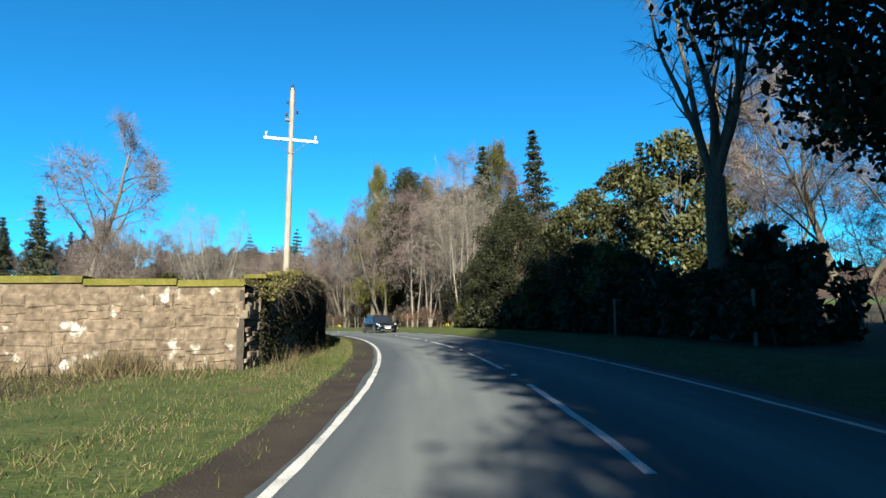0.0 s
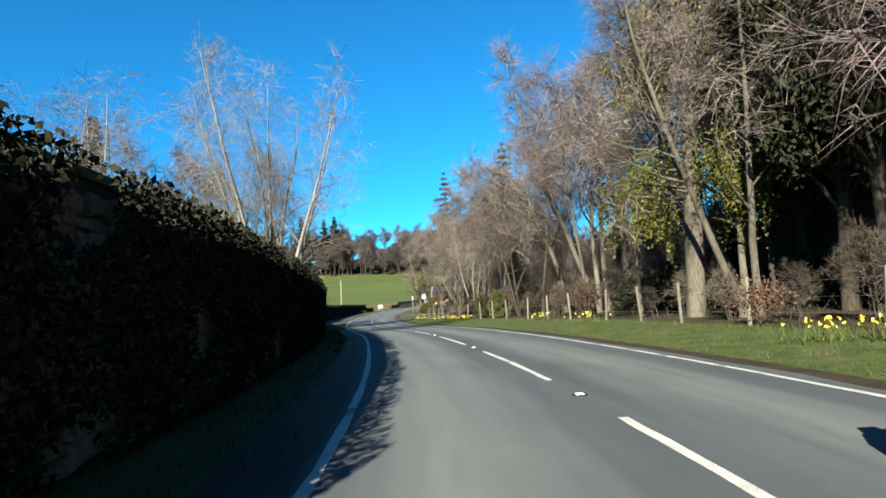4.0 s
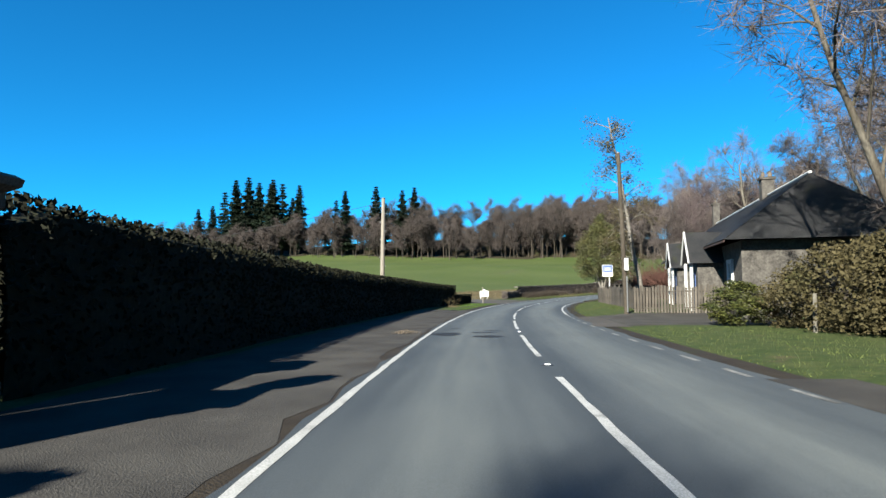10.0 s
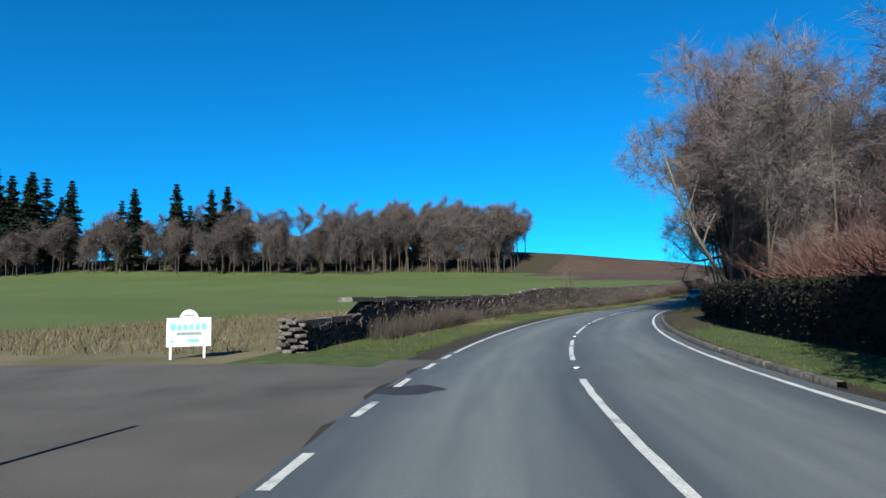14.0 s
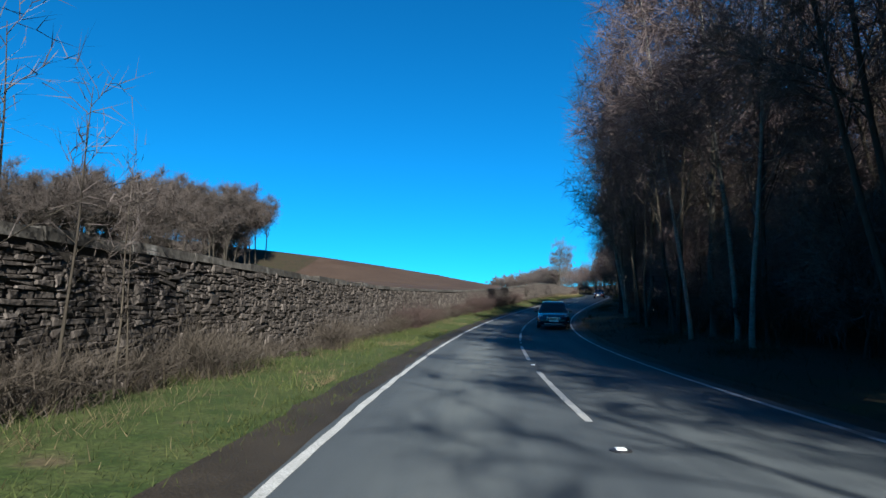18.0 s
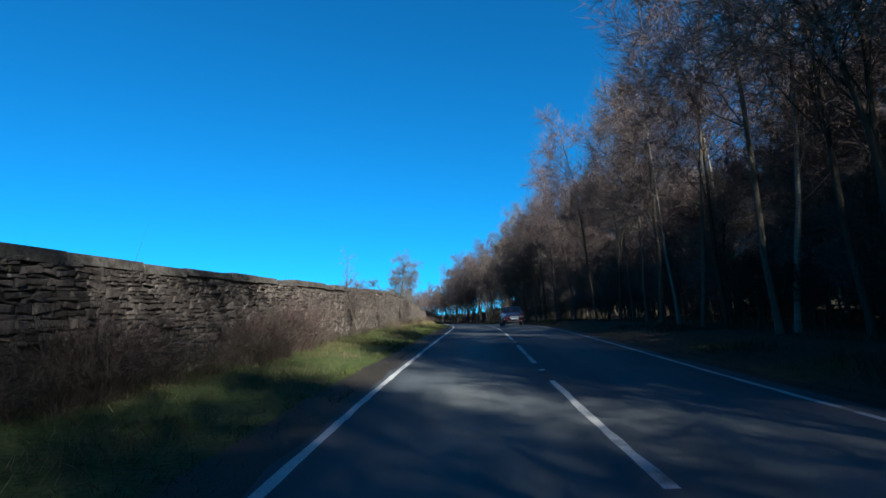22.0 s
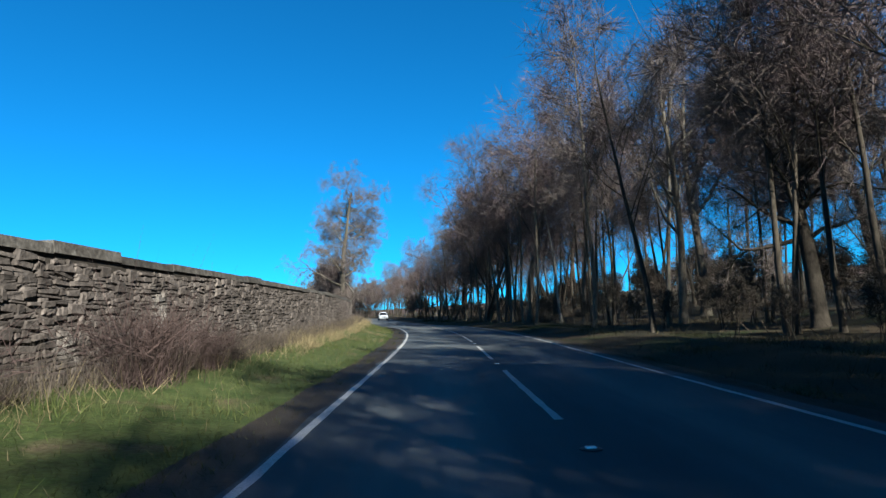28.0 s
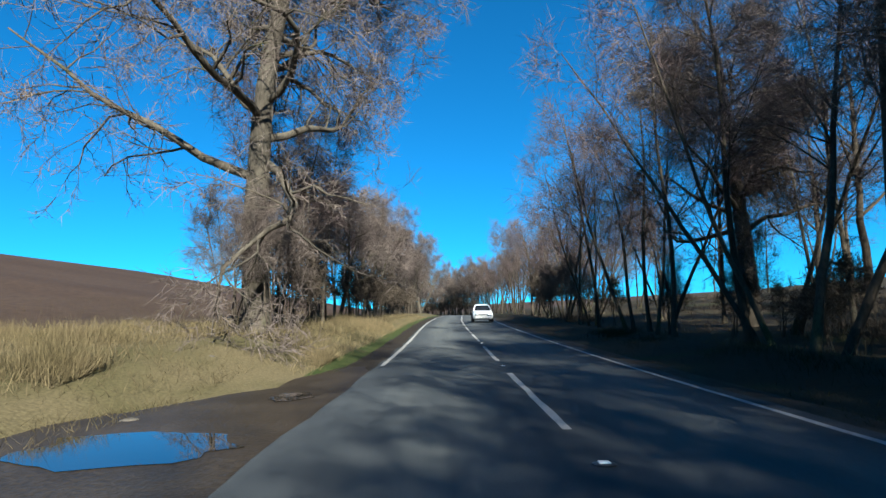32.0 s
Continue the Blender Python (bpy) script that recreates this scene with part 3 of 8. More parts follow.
side = strip("side_road", 183.6, 194.4, (-22, -14, -9, -6, -4.3, -3.1), -0.004, M_sidetar, 1.0, jag=0.4)
tagged(side, "brownish tarmac mouth of a side road", "road", kind="structure")
bay = strip("gravel_bay", 122, 169, (-6.7, -5.6, -4.6, -3.2), -0.003, M_gravel, 1.0, jag=0.35)
tagged(bay, "grey gravel shoulder beside the road", "shoulder", kind="structure")
drive = strip("driveway_1", 150.5, 159, (3.15, 5, 7, 9, 12), 0.003, M_sidetar, 1.0, jag=0.3)
tagged(drive, "tarmac drive mouth of the cottage", "driveway", kind="structure")
drive = strip("driveway_2", 123.5, 137, (3.15, 5, 7, 9, 13), 0.003, M_gravel, 1.0, jag=0.3)
tagged(drive, "gravel entrance before iron railings", "driveway", kind="structure")

# ---- road markings ----
left_line = new("edge_line_left")
tagged(left_line, "worn white edge line", "road marking", kind="structure")
right_line = new("edge_line_right")
tagged(right_line, "worn white edge line", "road marking", kind="structure")


def worn_line(name, s0, s1, u, w, parent, z=0.004, paint=None):
    n = max(2, int((s1 - s0) / 0.5))
    V = []
    for i in range(n + 1):
        s = s0 + (s1 - s0) * i / n
        a = (random.random() - 0.5) * 0.025
        b = (random.random() - 0.5) * 0.025
        V += [road(s, u - w / 2 + a, z), road(s, u + w / 2 + b, z)]
    F = [(2 * i, 2 * i + 1, 2 * i + 3, 2 * i + 2) for i in range(n)]
    return mesh_np(name, V, F, paint or M_paint, parent)


for a, b in ((-60, 123), (161, 720)):
    s = a
    while s < b:
        worn_line("line_stretch", s, min(s + 20, b), LANE, 0.105, right_line)
        s += 20
for a, b in ((-60, 182), (196, 449), (463, 720)):
    s = a
    while s < b:
        worn_line("line_stretch", s, min(s + 20, b), -LANE, 0.11, left_line)
        s += 20
for a, b in ((183.2, 184.2), (185.4, 186.4), (188.0, 189.0), (190.3, 191.3), (192.6, 193.6), (194.6, 195.5)):
    worn_line("line_stretch", a, b, -LANE, 0.12, left_line)
a = 124.0
while a < 160:
    worn_line("line_stretch", a, a + 1.0, LANE, 0.1, right_line, paint=M_faded)
    a += 2.2
centre_line = new("centre_line")
tagged(centre_line, "broken white centre line, long dashes", "road marking", kind="structure")
for k in range(-5, 62):
    worn_line("dash", DASH0 + 9 * k, DASH0 + 9 * k + 6, 0.0, 0.11, centre_line)


def road_stud(s):
    e = root("road_stud", s, 0.0, 0.0, label="white reflecting road stud in an iron shoe", category="road stud", group="studs along the centre line")
    e.matrix_basis = Matrix.Translation(road(s)) @ pose(0, 0, 0, 0, 0, heading(s))
    bm = bmesh.new()
    lathe(bm, ((0.11, 0.0), (0.11, 0.008), (0.085, 0.014)), 10)
    part("iron_shoe", bm, M_iron, e)
    bm = bmesh.new()
    box(bm, -0.05, 0.05, -0.045, 0.045, 0.01, 0.026, 0.006)
    part("reflector", bm, M_stud, e)
    return e


stud = road_stud(DASH0 + 7.5)
for k in range(-1, 60):
    if k:
        copy_thing(stud, Matrix.Translation(road(DASH0 + 7.5 + 9 * k)) @ pose(0, 0, 0, 0, 0, heading(DASH0 + 7.5 + 9 * k)))

for s, u, l, w in ((146.6, -2.4, 1.5, 1.1), (147.4, -1.2, 0.5, 0.9), (148.2, -0.9, 0.35, 0.7), (145.6, -1.0, 0.8, 1.0), (149.4, -2.3, 0.3, 0.4), (190.0, -2.7, 1.0, 1.0)):
    n = 18
    V = [road(s, u, 0.003)] + [road(s + math.sin(i * 2 * math.pi / n) * l * (0.8 + 0.4 * random.random()) / 2, u + math.cos(i * 2 * math.pi / n) * w * (0.8 + 0.4 * random.random()) / 2, 0.003) for i in range(n)]
    tagged(mesh_np("tar_patch", V, [(0, 1 + i, 1 + (i + 1) % n) for i in range(n)], M_patch), "dark tar repair patch in the asphalt", "road patch", "tar patches", "structure")

kerb = strip("kerb", 190.0, 218.0, (3.33, 3.345, 3.46, 3.48), 0.0, M_coping, 1.0)
for k, v in enumerate(kerb.data.vertices):
    v.co.z += (-0.05, 0.09, 0.1, -0.05)[k % 4]
tagged(kerb, "low worn kerb along the bend", "kerb", kind="structure")

# ---- stone walls ----
def stone_arrays(quads):
    """Stones from (front corners, back corners): a face with worn, rounded edges; the back is left open."""
    n = len(quads)
    V = np.zeros((n, 12, 3))
    for i, (front, back) in enumerate(quads):
        f, b = np.asarray(front, float), np.asarray(back, float)
        mid = f.mean(0)
        V[i, :4] = f + (mid - f) * 0.2
        V[i, 4:8] = f + (b - f) * 0.16
        V[i, 8:] = b
    f = np.array([(0, 1, 2, 3)] + [(k + 4, (k + 1) % 4 + 4, (k + 1) % 4, k) for k in range(4)] + [(k + 8, (k + 1) % 4 + 8, (k + 1) % 4 + 4, k + 4) for k in range(4)])
    F = (np.arange(n)[:, None, None] * 12 + f[None]).reshape(-1, 4)
    return V.reshape(-1, 3), F


def course_stones(path, zbot, ztop, length, hmin, hmax, lmin, lmax, proud, r):
    """Stones of a rubble face: path(d, out, z) gives places along it; returns lists with their distance."""
    out = []
    z = -0.2
    while z < 4.0:
        h = r.uniform(hmin, hmax)
        d = -r.uniform(0, lmax)
        any_in = False
        while d < length:
            l = r.uniform(lmin, lmax) * (1.5 if r.random() < 0.12 else 1)
            mid = min(max(d + l / 2, 0), length)
            if 0 <= d and d + l <= length and zbot(mid) - 0.15 < z and z + h < ztop(mid) - 0.02:
                any_in = True
                g = 0.002
                p = proud * r.uniform(0.15, 1.0)
                big = r.random() < 0.07
                if big:
                    p, h0, h = proud * 1.2, h, h * 1.9
                elif r.random() < 0.03:
                    d += l
                    continue
                j = lambda k=min(0.035, h * 0.28): r.uniform(-k, k)
                wob = 0.035 * math.sin(d * 0.6 + z * 2) + 0.018 * math.sin(d * 2.3 + z * 5)
                c = [(d + g + j(), z + g + j() + wob), (d + l - g + j(), z + g + j() + wob), (d + l - g + j(), z + h - g + j() + wob), (d + g + j(), z + h - g + j() + wob)]
                cx, cz = d + l / 2, z + h / 2 + wob
                tip = r.gauss(0, 0.07)
                c = [(cx + (x - cx) - (y - cz) * tip, cz + (y - cz) + (x - cx) * tip) for x, y in c]
                front = [path(x + (cx - x) * 0.02, p + j(0.01), zz + (cz - zz) * 0.03) for x, zz in c]
                back = [path(x, -0.1, zz) for x, zz in c]
                out.append((d, front, back))
                if big:
                    h = h0
            elif zbot(mid) - 0.15 < z + h and z < ztop(mid):
                any_in = True
            d += l
        z += h
        if not any_in and z > 1.0:
            break
    return out


def rubble_wall(name, label, path, length, zbot, ztop, thick, stone_mat, sizes, near=None, cope_h=0.17, cope_out=0.03, cope_len=(1.1, 2.3), cope_mat=None, seed=1, moss=False):
    """A wall with core, coping slabs and rubble stones; near: the stretch whose stones are single parts."""
    r = random.Random(seed)
    top = new(name)
    tagged(top, label, "stone wall", kind="structure")
    V, F = [], []
    n = int(length) + 1
    for i in range(n + 1):
        d = length * i / n
        V += [path(d, -0.02 if stone_mat is M_render else -0.015, zbot(d) - 0.5), path(d, -0.02 if stone_mat is M_render else -0.015, ztop(d)), path(d, -thick, ztop(d)), path(d, -thick, zbot(d) - 0.5)]
    for i in range(n):
        for j in range(3):
            F.append((i * 4 + j, i * 4 + j + 1, i * 4 + 5 + j, i * 4 + 4 + j))
    F += [(0, 1, 2, 3), (n * 4, n * 4 + 1, n * 4 + 2, n * 4 + 3)]
    mesh_np("wall_core", V, F, M_render if stone_mat is M_render else M_mortar, top)
    stones = course_stones(path, zbot, ztop, length, *sizes, r)
    rest = []
    count = 0
    for d, front, back in stones:
        if near and near[0] <= d <= near[1] and count < 300:
            v, f = stone_arrays([(front, back)])
            mesh_np("stone", v, f, stone_mat, top)
            count += 1
        else:
            rest.append((front, back))
    v, f = stone_arrays(rest)
    ob = mesh_np("stones", v, f, stone_mat, top)
    ob["kind"] = "stuff"
    # coping
    d = 0.0
    slabs = []
    while d < length - 0.3:
        l = min(r.uniform(*cope_len), length - d)
        h = cope_h * r.uniform(0.8, 1.12)
        o = cope_out * r.uniform(0.7, 1.2)
        z = ztop(d + l / 2) - 0.01 + r.uniform(-0.02, 0.02)
        bmv = [path(d + 0.01, o, z), path(d + l - 0.01, o, z), path(d + l - 0.01, o - 0.03, z + h), path(d + 0.01, o - 0.03, z + h),
               path(d + 0.01, -thick - o, z), path(d + l - 0.01, -thick - o, z), path(d + l - 0.01, -thick - o + 0.03, z + h), path(d + 0.01, -thick - o + 0.03, z + h)]
        slabs.append((d, bmv))
        d += l
    fc = [(0, 1, 2, 3), (5, 4, 7, 6), (3, 2, 6, 7), (4, 5, 1, 0), (1, 5, 6, 2), (4, 0, 3, 7)]
    cm = cope_mat or M_coping
    joined = []
    k = 0
    for d, bmv in slabs:
        if near and near[0] - 30 <= d <= near[1] + 60 and k < 150:
            mesh_np("coping_slab", bmv, fc, cm, top)
            k += 1
        else:
            joined.append(bmv)
    V = np.array([p for b in joined for p in b]).reshape(-1, 3)
    F = (np.arange(len(joined))[:, None, None] * 8 + np.array(fc)[None]).reshape(-1, 4)
    ob = mesh_np("coping_slabs", V, F, cm, top)
    ob["kind"] = "stuff"
    return top


def along(s0, u):
    at = u if callable(u) else (lambda s: u)
    return lambda d, o, z: road(s0 + d, at(s0 + d) + o, z)


TOP_A = [(13, 1.8), (17, 2.4), (20, 2.58), (30, 2.65), (45, 2.65), (58, 2.6), (70, 2.5), (84, 2.45), (95, 2.6), (106, 2.45)]
FOOT_A = [(13.6, -5.8), (20, -5.3), (40, -5.2), (50, -4.95), (70, -4.95), (88, -5.2), (106, -6.4)]


def foot_a(s):
    """Offset of the old wall's face."""
    return float(table(FOOT_A, s))



TOP_C = [(195.4, 0.75), (199.3, 0.8), (199.6, 1.38), (221, 1.42), (231, 2.0), (244, 2.27), (257, 2.28), (273, 2.22), (287, 2.1), (299, 2.1), (314, 2.18), (326, 2.45), (350, 2.42), (384, 2.34), (408, 2.35), (432, 2.2), (438, 2.36), (440, 2.36), (440.5, 2.12), (446, 2.15)]
rubble_wall("wall_1", "old mossy rubble wall, tall and shaded", along(13.6, foot_a), 92.0, lambda d: 0.15, lambda d: float(table(TOP_A, d + 13.6)), 0.5, M_stone_a, (0.07, 0.2, 0.12, 0.42, 0.06), near=(2, 9), cope_mat=M_moss, seed=3, cope_h=0.12)
corner = road(13.6, -5.8)
hd = radians(heading(13.6) - 172)


def end_face(d, o, z):
    side = Vector((math.cos(hd), math.sin(hd), 0))
    out = Vector((math.sin(hd), -math.cos(hd), 0)) * -1
    base = road(13.6).z
    p = corner + side * d
    return Vector((p.x - out.x * -o, p.y - out.y * -o, base + z))


rubble_wall("wall_2", "sunlit rubble wall with flaking pale render", end_face, 13.0, lambda d: 0.15, lambda d: 1.95 + 0.028 * d, 0.5, M_render, (0.1, 0.3, 0.15, 0.6, 0.008), near=(0, 9), cope_mat=M_moss, seed=5, cope_h=0.14)
rubble_wall("wall_3", "dry-stone wall of brown and grey rubble with pale coping", along(195.4, -6.9), 250.6, lambda d: float(rise(195.4 + d, -6.8)), lambda d: float(table(TOP_C, d + 195.4)), 0.5, M_stone, (0.045, 0.12, 0.08, 0.42, 0.042), near=(59, 63), seed=9)

# ---- trees ----
class Sticks:
    """Collects tapering branches and gives them out as one mesh."""

    def __init__(self):
        self.v, self.f, self.n = [], [], 0

    def tube(self, pts, radii, sides):
        pts = np.asarray(pts)
        t = np.gradient(pts, axis=0)
        t /= np.linalg.norm(t, axis=1, keepdims=True) + 1e-9
        ref = np.array([0.31, 0.17, 0.93]) if abs(t[0, 2]) < 0.8 else np.array([1.0, 0.1, 0.05])
        a = np.cross(t, ref)
        a /= np.linalg.norm(a, axis=1, keepdims=True) + 1e-9
        b = np.cross(t, a)
        ang = np.arange(sides) * 2 * math.pi / sides
        ring = pts[:, None] + np.asarray(radii)[:, None, None] * (np.cos(ang)[None, :, None] * a[:, None] + np.sin(ang)[None, :, None] * b[:, None])
        n = len(pts)
        idx = self.n + np.arange(n * sides).reshape(n, sides)
        q = np.stack([idx[:-1], np.roll(idx[:-1], -1, 1), np.roll(idx[1:], -1, 1), idx[1:]], -1).reshape(-1, 4)
        self.v.append(ring.reshape(-1, 3))
        self.f.append(q)
        self.n += n * sides

    def mesh(self, name, material, parent):
        return mesh_np(name, np.concatenate(self.v), np.concatenate(self.f), material, parent, smooth=True)


def blades(base, tip, width, r):
    """Thin tapering slips from base to tip, one triangle each."""
    d = tip - base
    side = np.cross(d, r.normal(size=d.shape))
    side /= np.linalg.norm(side, axis=1, keepdims=True) + 1e-9
    side *= np.asarray(width).reshape(-1, 1) / 2
    v = np.stack([base - side, base + side, tip], 1).reshape(-1, 3)
    return v, np.arange(len(v)).reshape(-1, 3)


def leaves(centre, size, r, flat=0.0, aspect=0.55):
    """Small four-cornered leaves at the centres, turned at random."""
    n = len(centre)
    a = r.normal(size=(n, 3))
    a /= np.linalg.norm(a, axis=1, keepdims=True)
    b = np.cross(a, r.normal(size=(n, 3)))
    b /= np.linalg.norm(b, axis=1, keepdims=True) + 1e-9
    if flat:
        a[:, 2] *= 1 - flat
        b[:, 2] *= 1 - flat
    s = np.asarray(size).reshape(-1, 1)
    v = np.stack([centre - a * s, centre + b * s * aspect, centre + a * s, centre - b * s * aspect], 1).reshape(-1, 3)
    return v, np.arange(len(v)).reshape(-1, 4)


def grow(sticks, twig, r, start, way, length, radius, level, spec):
    """One branch with its side branches; way is a unit vector."""
    segs = spec["segs"][level]
    pts, radii, d, p = [np.array(start)], [radius], np.array(way), np.array(start)
    step = length / segs
    for i in range(segs):
        d = d + r.normal(size=3) * spec["wander"][level]
        d[2] += spec["lift"][level] * step
        d /= np.linalg.norm(d)
        p = p + d * step
        pts.append(p)
        radii.append(radius * (1 - (i + 1) / segs * spec["taper"][level]))
    sticks.tube(pts, radii, spec["sides"][level])
    pts = np.array(pts)
    last = level == len(spec["kids"])
    if last or level >= spec.get("twig_from", 2):
        n = spec["twigs"]
        t = r.random(n) ** 0.7
        k = np.minimum((t * segs).astype(int), segs - 1)
        f = (t * segs - k)[:, None]
        b = pts[k] * (1 - f) + pts[k + 1] * f
        o = r.normal(size=(n, 3)) * 0.75 + d
        o[:, 2] += spec.get("droop", 0.0)
        o /= np.linalg.norm(o, axis=1, keepdims=True)
        l = spec["twig_len"] * (0.5 + r.random(n))[:, None]
        twig.append(np.stack([b, b + o * l], 1))
        if spec.get("fine", True):
            b2 = b + o * l * 0.45
            o2 = o + r.normal(size=(n, 3)) * 0.7
            o2 /= np.linalg.norm(o2, axis=1, keepdims=True)
            twig.append(np.stack([b2, b2 + o2 * l * 0.7], 1))
    if last:
        return
    n = spec["kids"][level]
    for i in range(n):
        t = spec["from"][level] + (1 - spec["from"][level]) * (i + r.random()) / n
        t = min(t, 0.999)
        k = min(int(t * segs), segs - 1)
        f = t * segs - k
        b = pts[k] * (1 - f) + pts[k + 1] * f
        axis = pts[k + 1] - pts[k]
        axis /= np.linalg.norm(axis)
        side = np.cross(axis, r.normal(size=3))
        side /= np.linalg.norm(side) + 1e-9
        ang = radians(r.uniform(*spec["angle"][level]))
        w = axis * math.cos(ang) + side * math.sin(ang)
        l = length * spec["ratio"][level] * (1.15 - spec.get("fall", 0.75) * (t - spec["from"][level]) / (1.001 - spec["from"][level])) * r.uniform(0.75, 1.2)
        rad = radius * (1 - t * spec["taper"][level]) * spec["thin"][level]
        grow(sticks, twig, r, b, w / np.linalg.norm(w), l, max(rad, 0.008), level + 1, spec)


OAK = dict(segs=(12, 9, 6, 4), wander=(0.045, 0.24, 0.28, 0.35), lift=(0.0, 0.02, 0.03, 0.0), taper=(0.7, 0.85, 0.85, 0.8), sides=(10, 7, 4, 3), kids=(27, 10, 7), angle=((50, 88), (30, 75), (30, 75)),
           ratio=(0.36, 0.46, 0.5), thin=(0.42, 0.5, 0.55), **{"from": (0.24, 0.2, 0.15)}, twigs=19, twig_len=0.46, twig_w=0.015, fall=0.4)
SLIM = dict(segs=(9, 4, 2), wander=(0.05, 0.16, 0.2), lift=(0.01, 0.06, 0.03), taper=(0.8, 0.85, 0.8), sides=(6, 3, 3), kids=(16, 6), angle=((25, 60), (25, 60)),
            ratio=(0.3, 0.45), thin=(0.42, 0.5), **{"from": (0.3, 0.2)}, twigs=15, twig_from=1, twig_len=1.0, twig_w=0.021)
ASH = dict(segs=(9, 6, 3, 2), wander=(0.06, 0.15, 0.2, 0.25), lift=(0.01, 0.05, 0.04, 0.0), taper=(0.7, 0.85, 0.85, 0.8), sides=(8, 5, 3, 3), kids=(10, 5, 4), angle=((28, 60), (25, 60), (25, 60)),
           ratio=(0.5, 0.42, 0.45), thin=(0.55, 0.5, 0.55), **{"from": (0.3, 0.25, 0.2)}, twigs=8, twig_len=1.0, twig_w=0.026)
BIRCH = dict(segs=(12, 4, 2), wander=(0.04, 0.14, 0.25), lift=(0.01, 0.03, -0.06), taper=(0.85, 0.85, 0.8), sides=(7, 3, 3), kids=(20, 6), angle=((25, 55), (25, 60)),
             ratio=(0.24, 0.5), thin=(0.35, 0.5), **{"from": (0.25, 0.15)}, twigs=14, twig_from=1, twig_len=1.05, twig_w=0.024, droop=-0.5)
FAR = dict(segs=(6, 4, 2), wander=(0.05, 0.16, 0.2), lift=(0.0, 0.05, 0.02), taper=(0.8, 0.85, 0.8), sides=(5, 3, 3), kids=(12, 4), angle=((25, 65), (25, 60)),
           ratio=(0.36, 0.45), thin=(0.45, 0.5), **{"from": (0.3, 0.2)}, twigs=26, twig_from=1, twig_len=2.3, twig_w=0.08, fine=True)
THORN = dict(segs=(4, 3, 1), wander=(0.1, 0.2, 0.2), lift=(0.0, 0.05, 0.02), taper=(0.8, 0.85, 0.8), sides=(4, 3, 3), kids=(9, 3), angle=((25, 65), (25, 60)),
             ratio=(0.5, 0.5), thin=(0.5, 0.5), **{"from": (0.12, 0.2)}, twigs=11, twig_from=1, twig_len=0.55, twig_w=0.03)
SAPLING = dict(segs=(8, 3, 2), wander=(0.03, 0.1, 0.2), lift=(0.01, 0.1, 0.03), taper=(0.85, 0.85, 0.8), sides=(6, 3, 3), kids=(11, 2), angle=((25, 50), (25, 50)),
               ratio=(0.26, 0.45), thin=(0.42, 0.5), **{"from": (0.25, 0.2)}, twigs=3, twig_from=1, twig_len=0.5, twig_w=0.014)
BIRCH_OPEN = dict(BIRCH, twigs=5, twig_w=0.014, kids=(17, 5), ratio=(0.28, 0.5))
SPARSE = dict(SLIM, twigs=9, twig_w=0.017, kids=(14, 6))
ASH_OPEN = dict(ASH, twigs=4, twig_w=0.02)
POLLARD = dict(segs=(7, 8, 5, 3), wander=(0.03, 0.1, 0.2, 0.25), lift=(0.0, 0.06, 0.05, 0.0), taper=(0.15, 0.85, 0.85, 0.8), sides=(10, 7, 4, 3), kids=(9, 7, 4), angle=((10, 42), (25, 60), (25, 60)),
               ratio=(2.0, 0.27, 0.45), thin=(0.45, 0.42, 0.5), **{"from": (0.88, 0.3, 0.2)}, twigs=4, twig_len=0.6, twig_w=0.02)


def bare(spec, height, radius, bark, twigmat, seed, stems=1):
    def build(e):
        r = np.random.default_rng(seed)
        st, tw = Sticks(), []
        for k in range(stems):
            w = np.array([0, 0, 1.0]) + (r.normal(size=3) * (0.16 if stems > 1 else 0.03)) * np.array([1, 1, 0])
            w /= np.linalg.norm(w)
            start = np.array([r.normal() * 0.25, r.normal() * 0.25, -0.15]) if stems > 1 else np.array([0, 0, -0.15])
            st.tube([start - [0, 0, 0.1], start + w * 0.35, start + w * 0.8], [radius * 1.7, radius * 1.15, radius * 0.98], spec["sides"][0])
            grow(st, tw, r, start + w * 0.6, w, height * (0.82 if spec is not POLLARD else 0.24) * r.uniform(0.85, 1.05), radius, 0, spec)
        st.mesh("trunk", bark, e)
        tw = np.concatenate(tw)
        v, f = blades(tw[:, 0], tw[:, 1], np.full(len(tw), spec["twig_w"]), r)
        mesh_np("crown", v, f, twigmat, e)
    return build


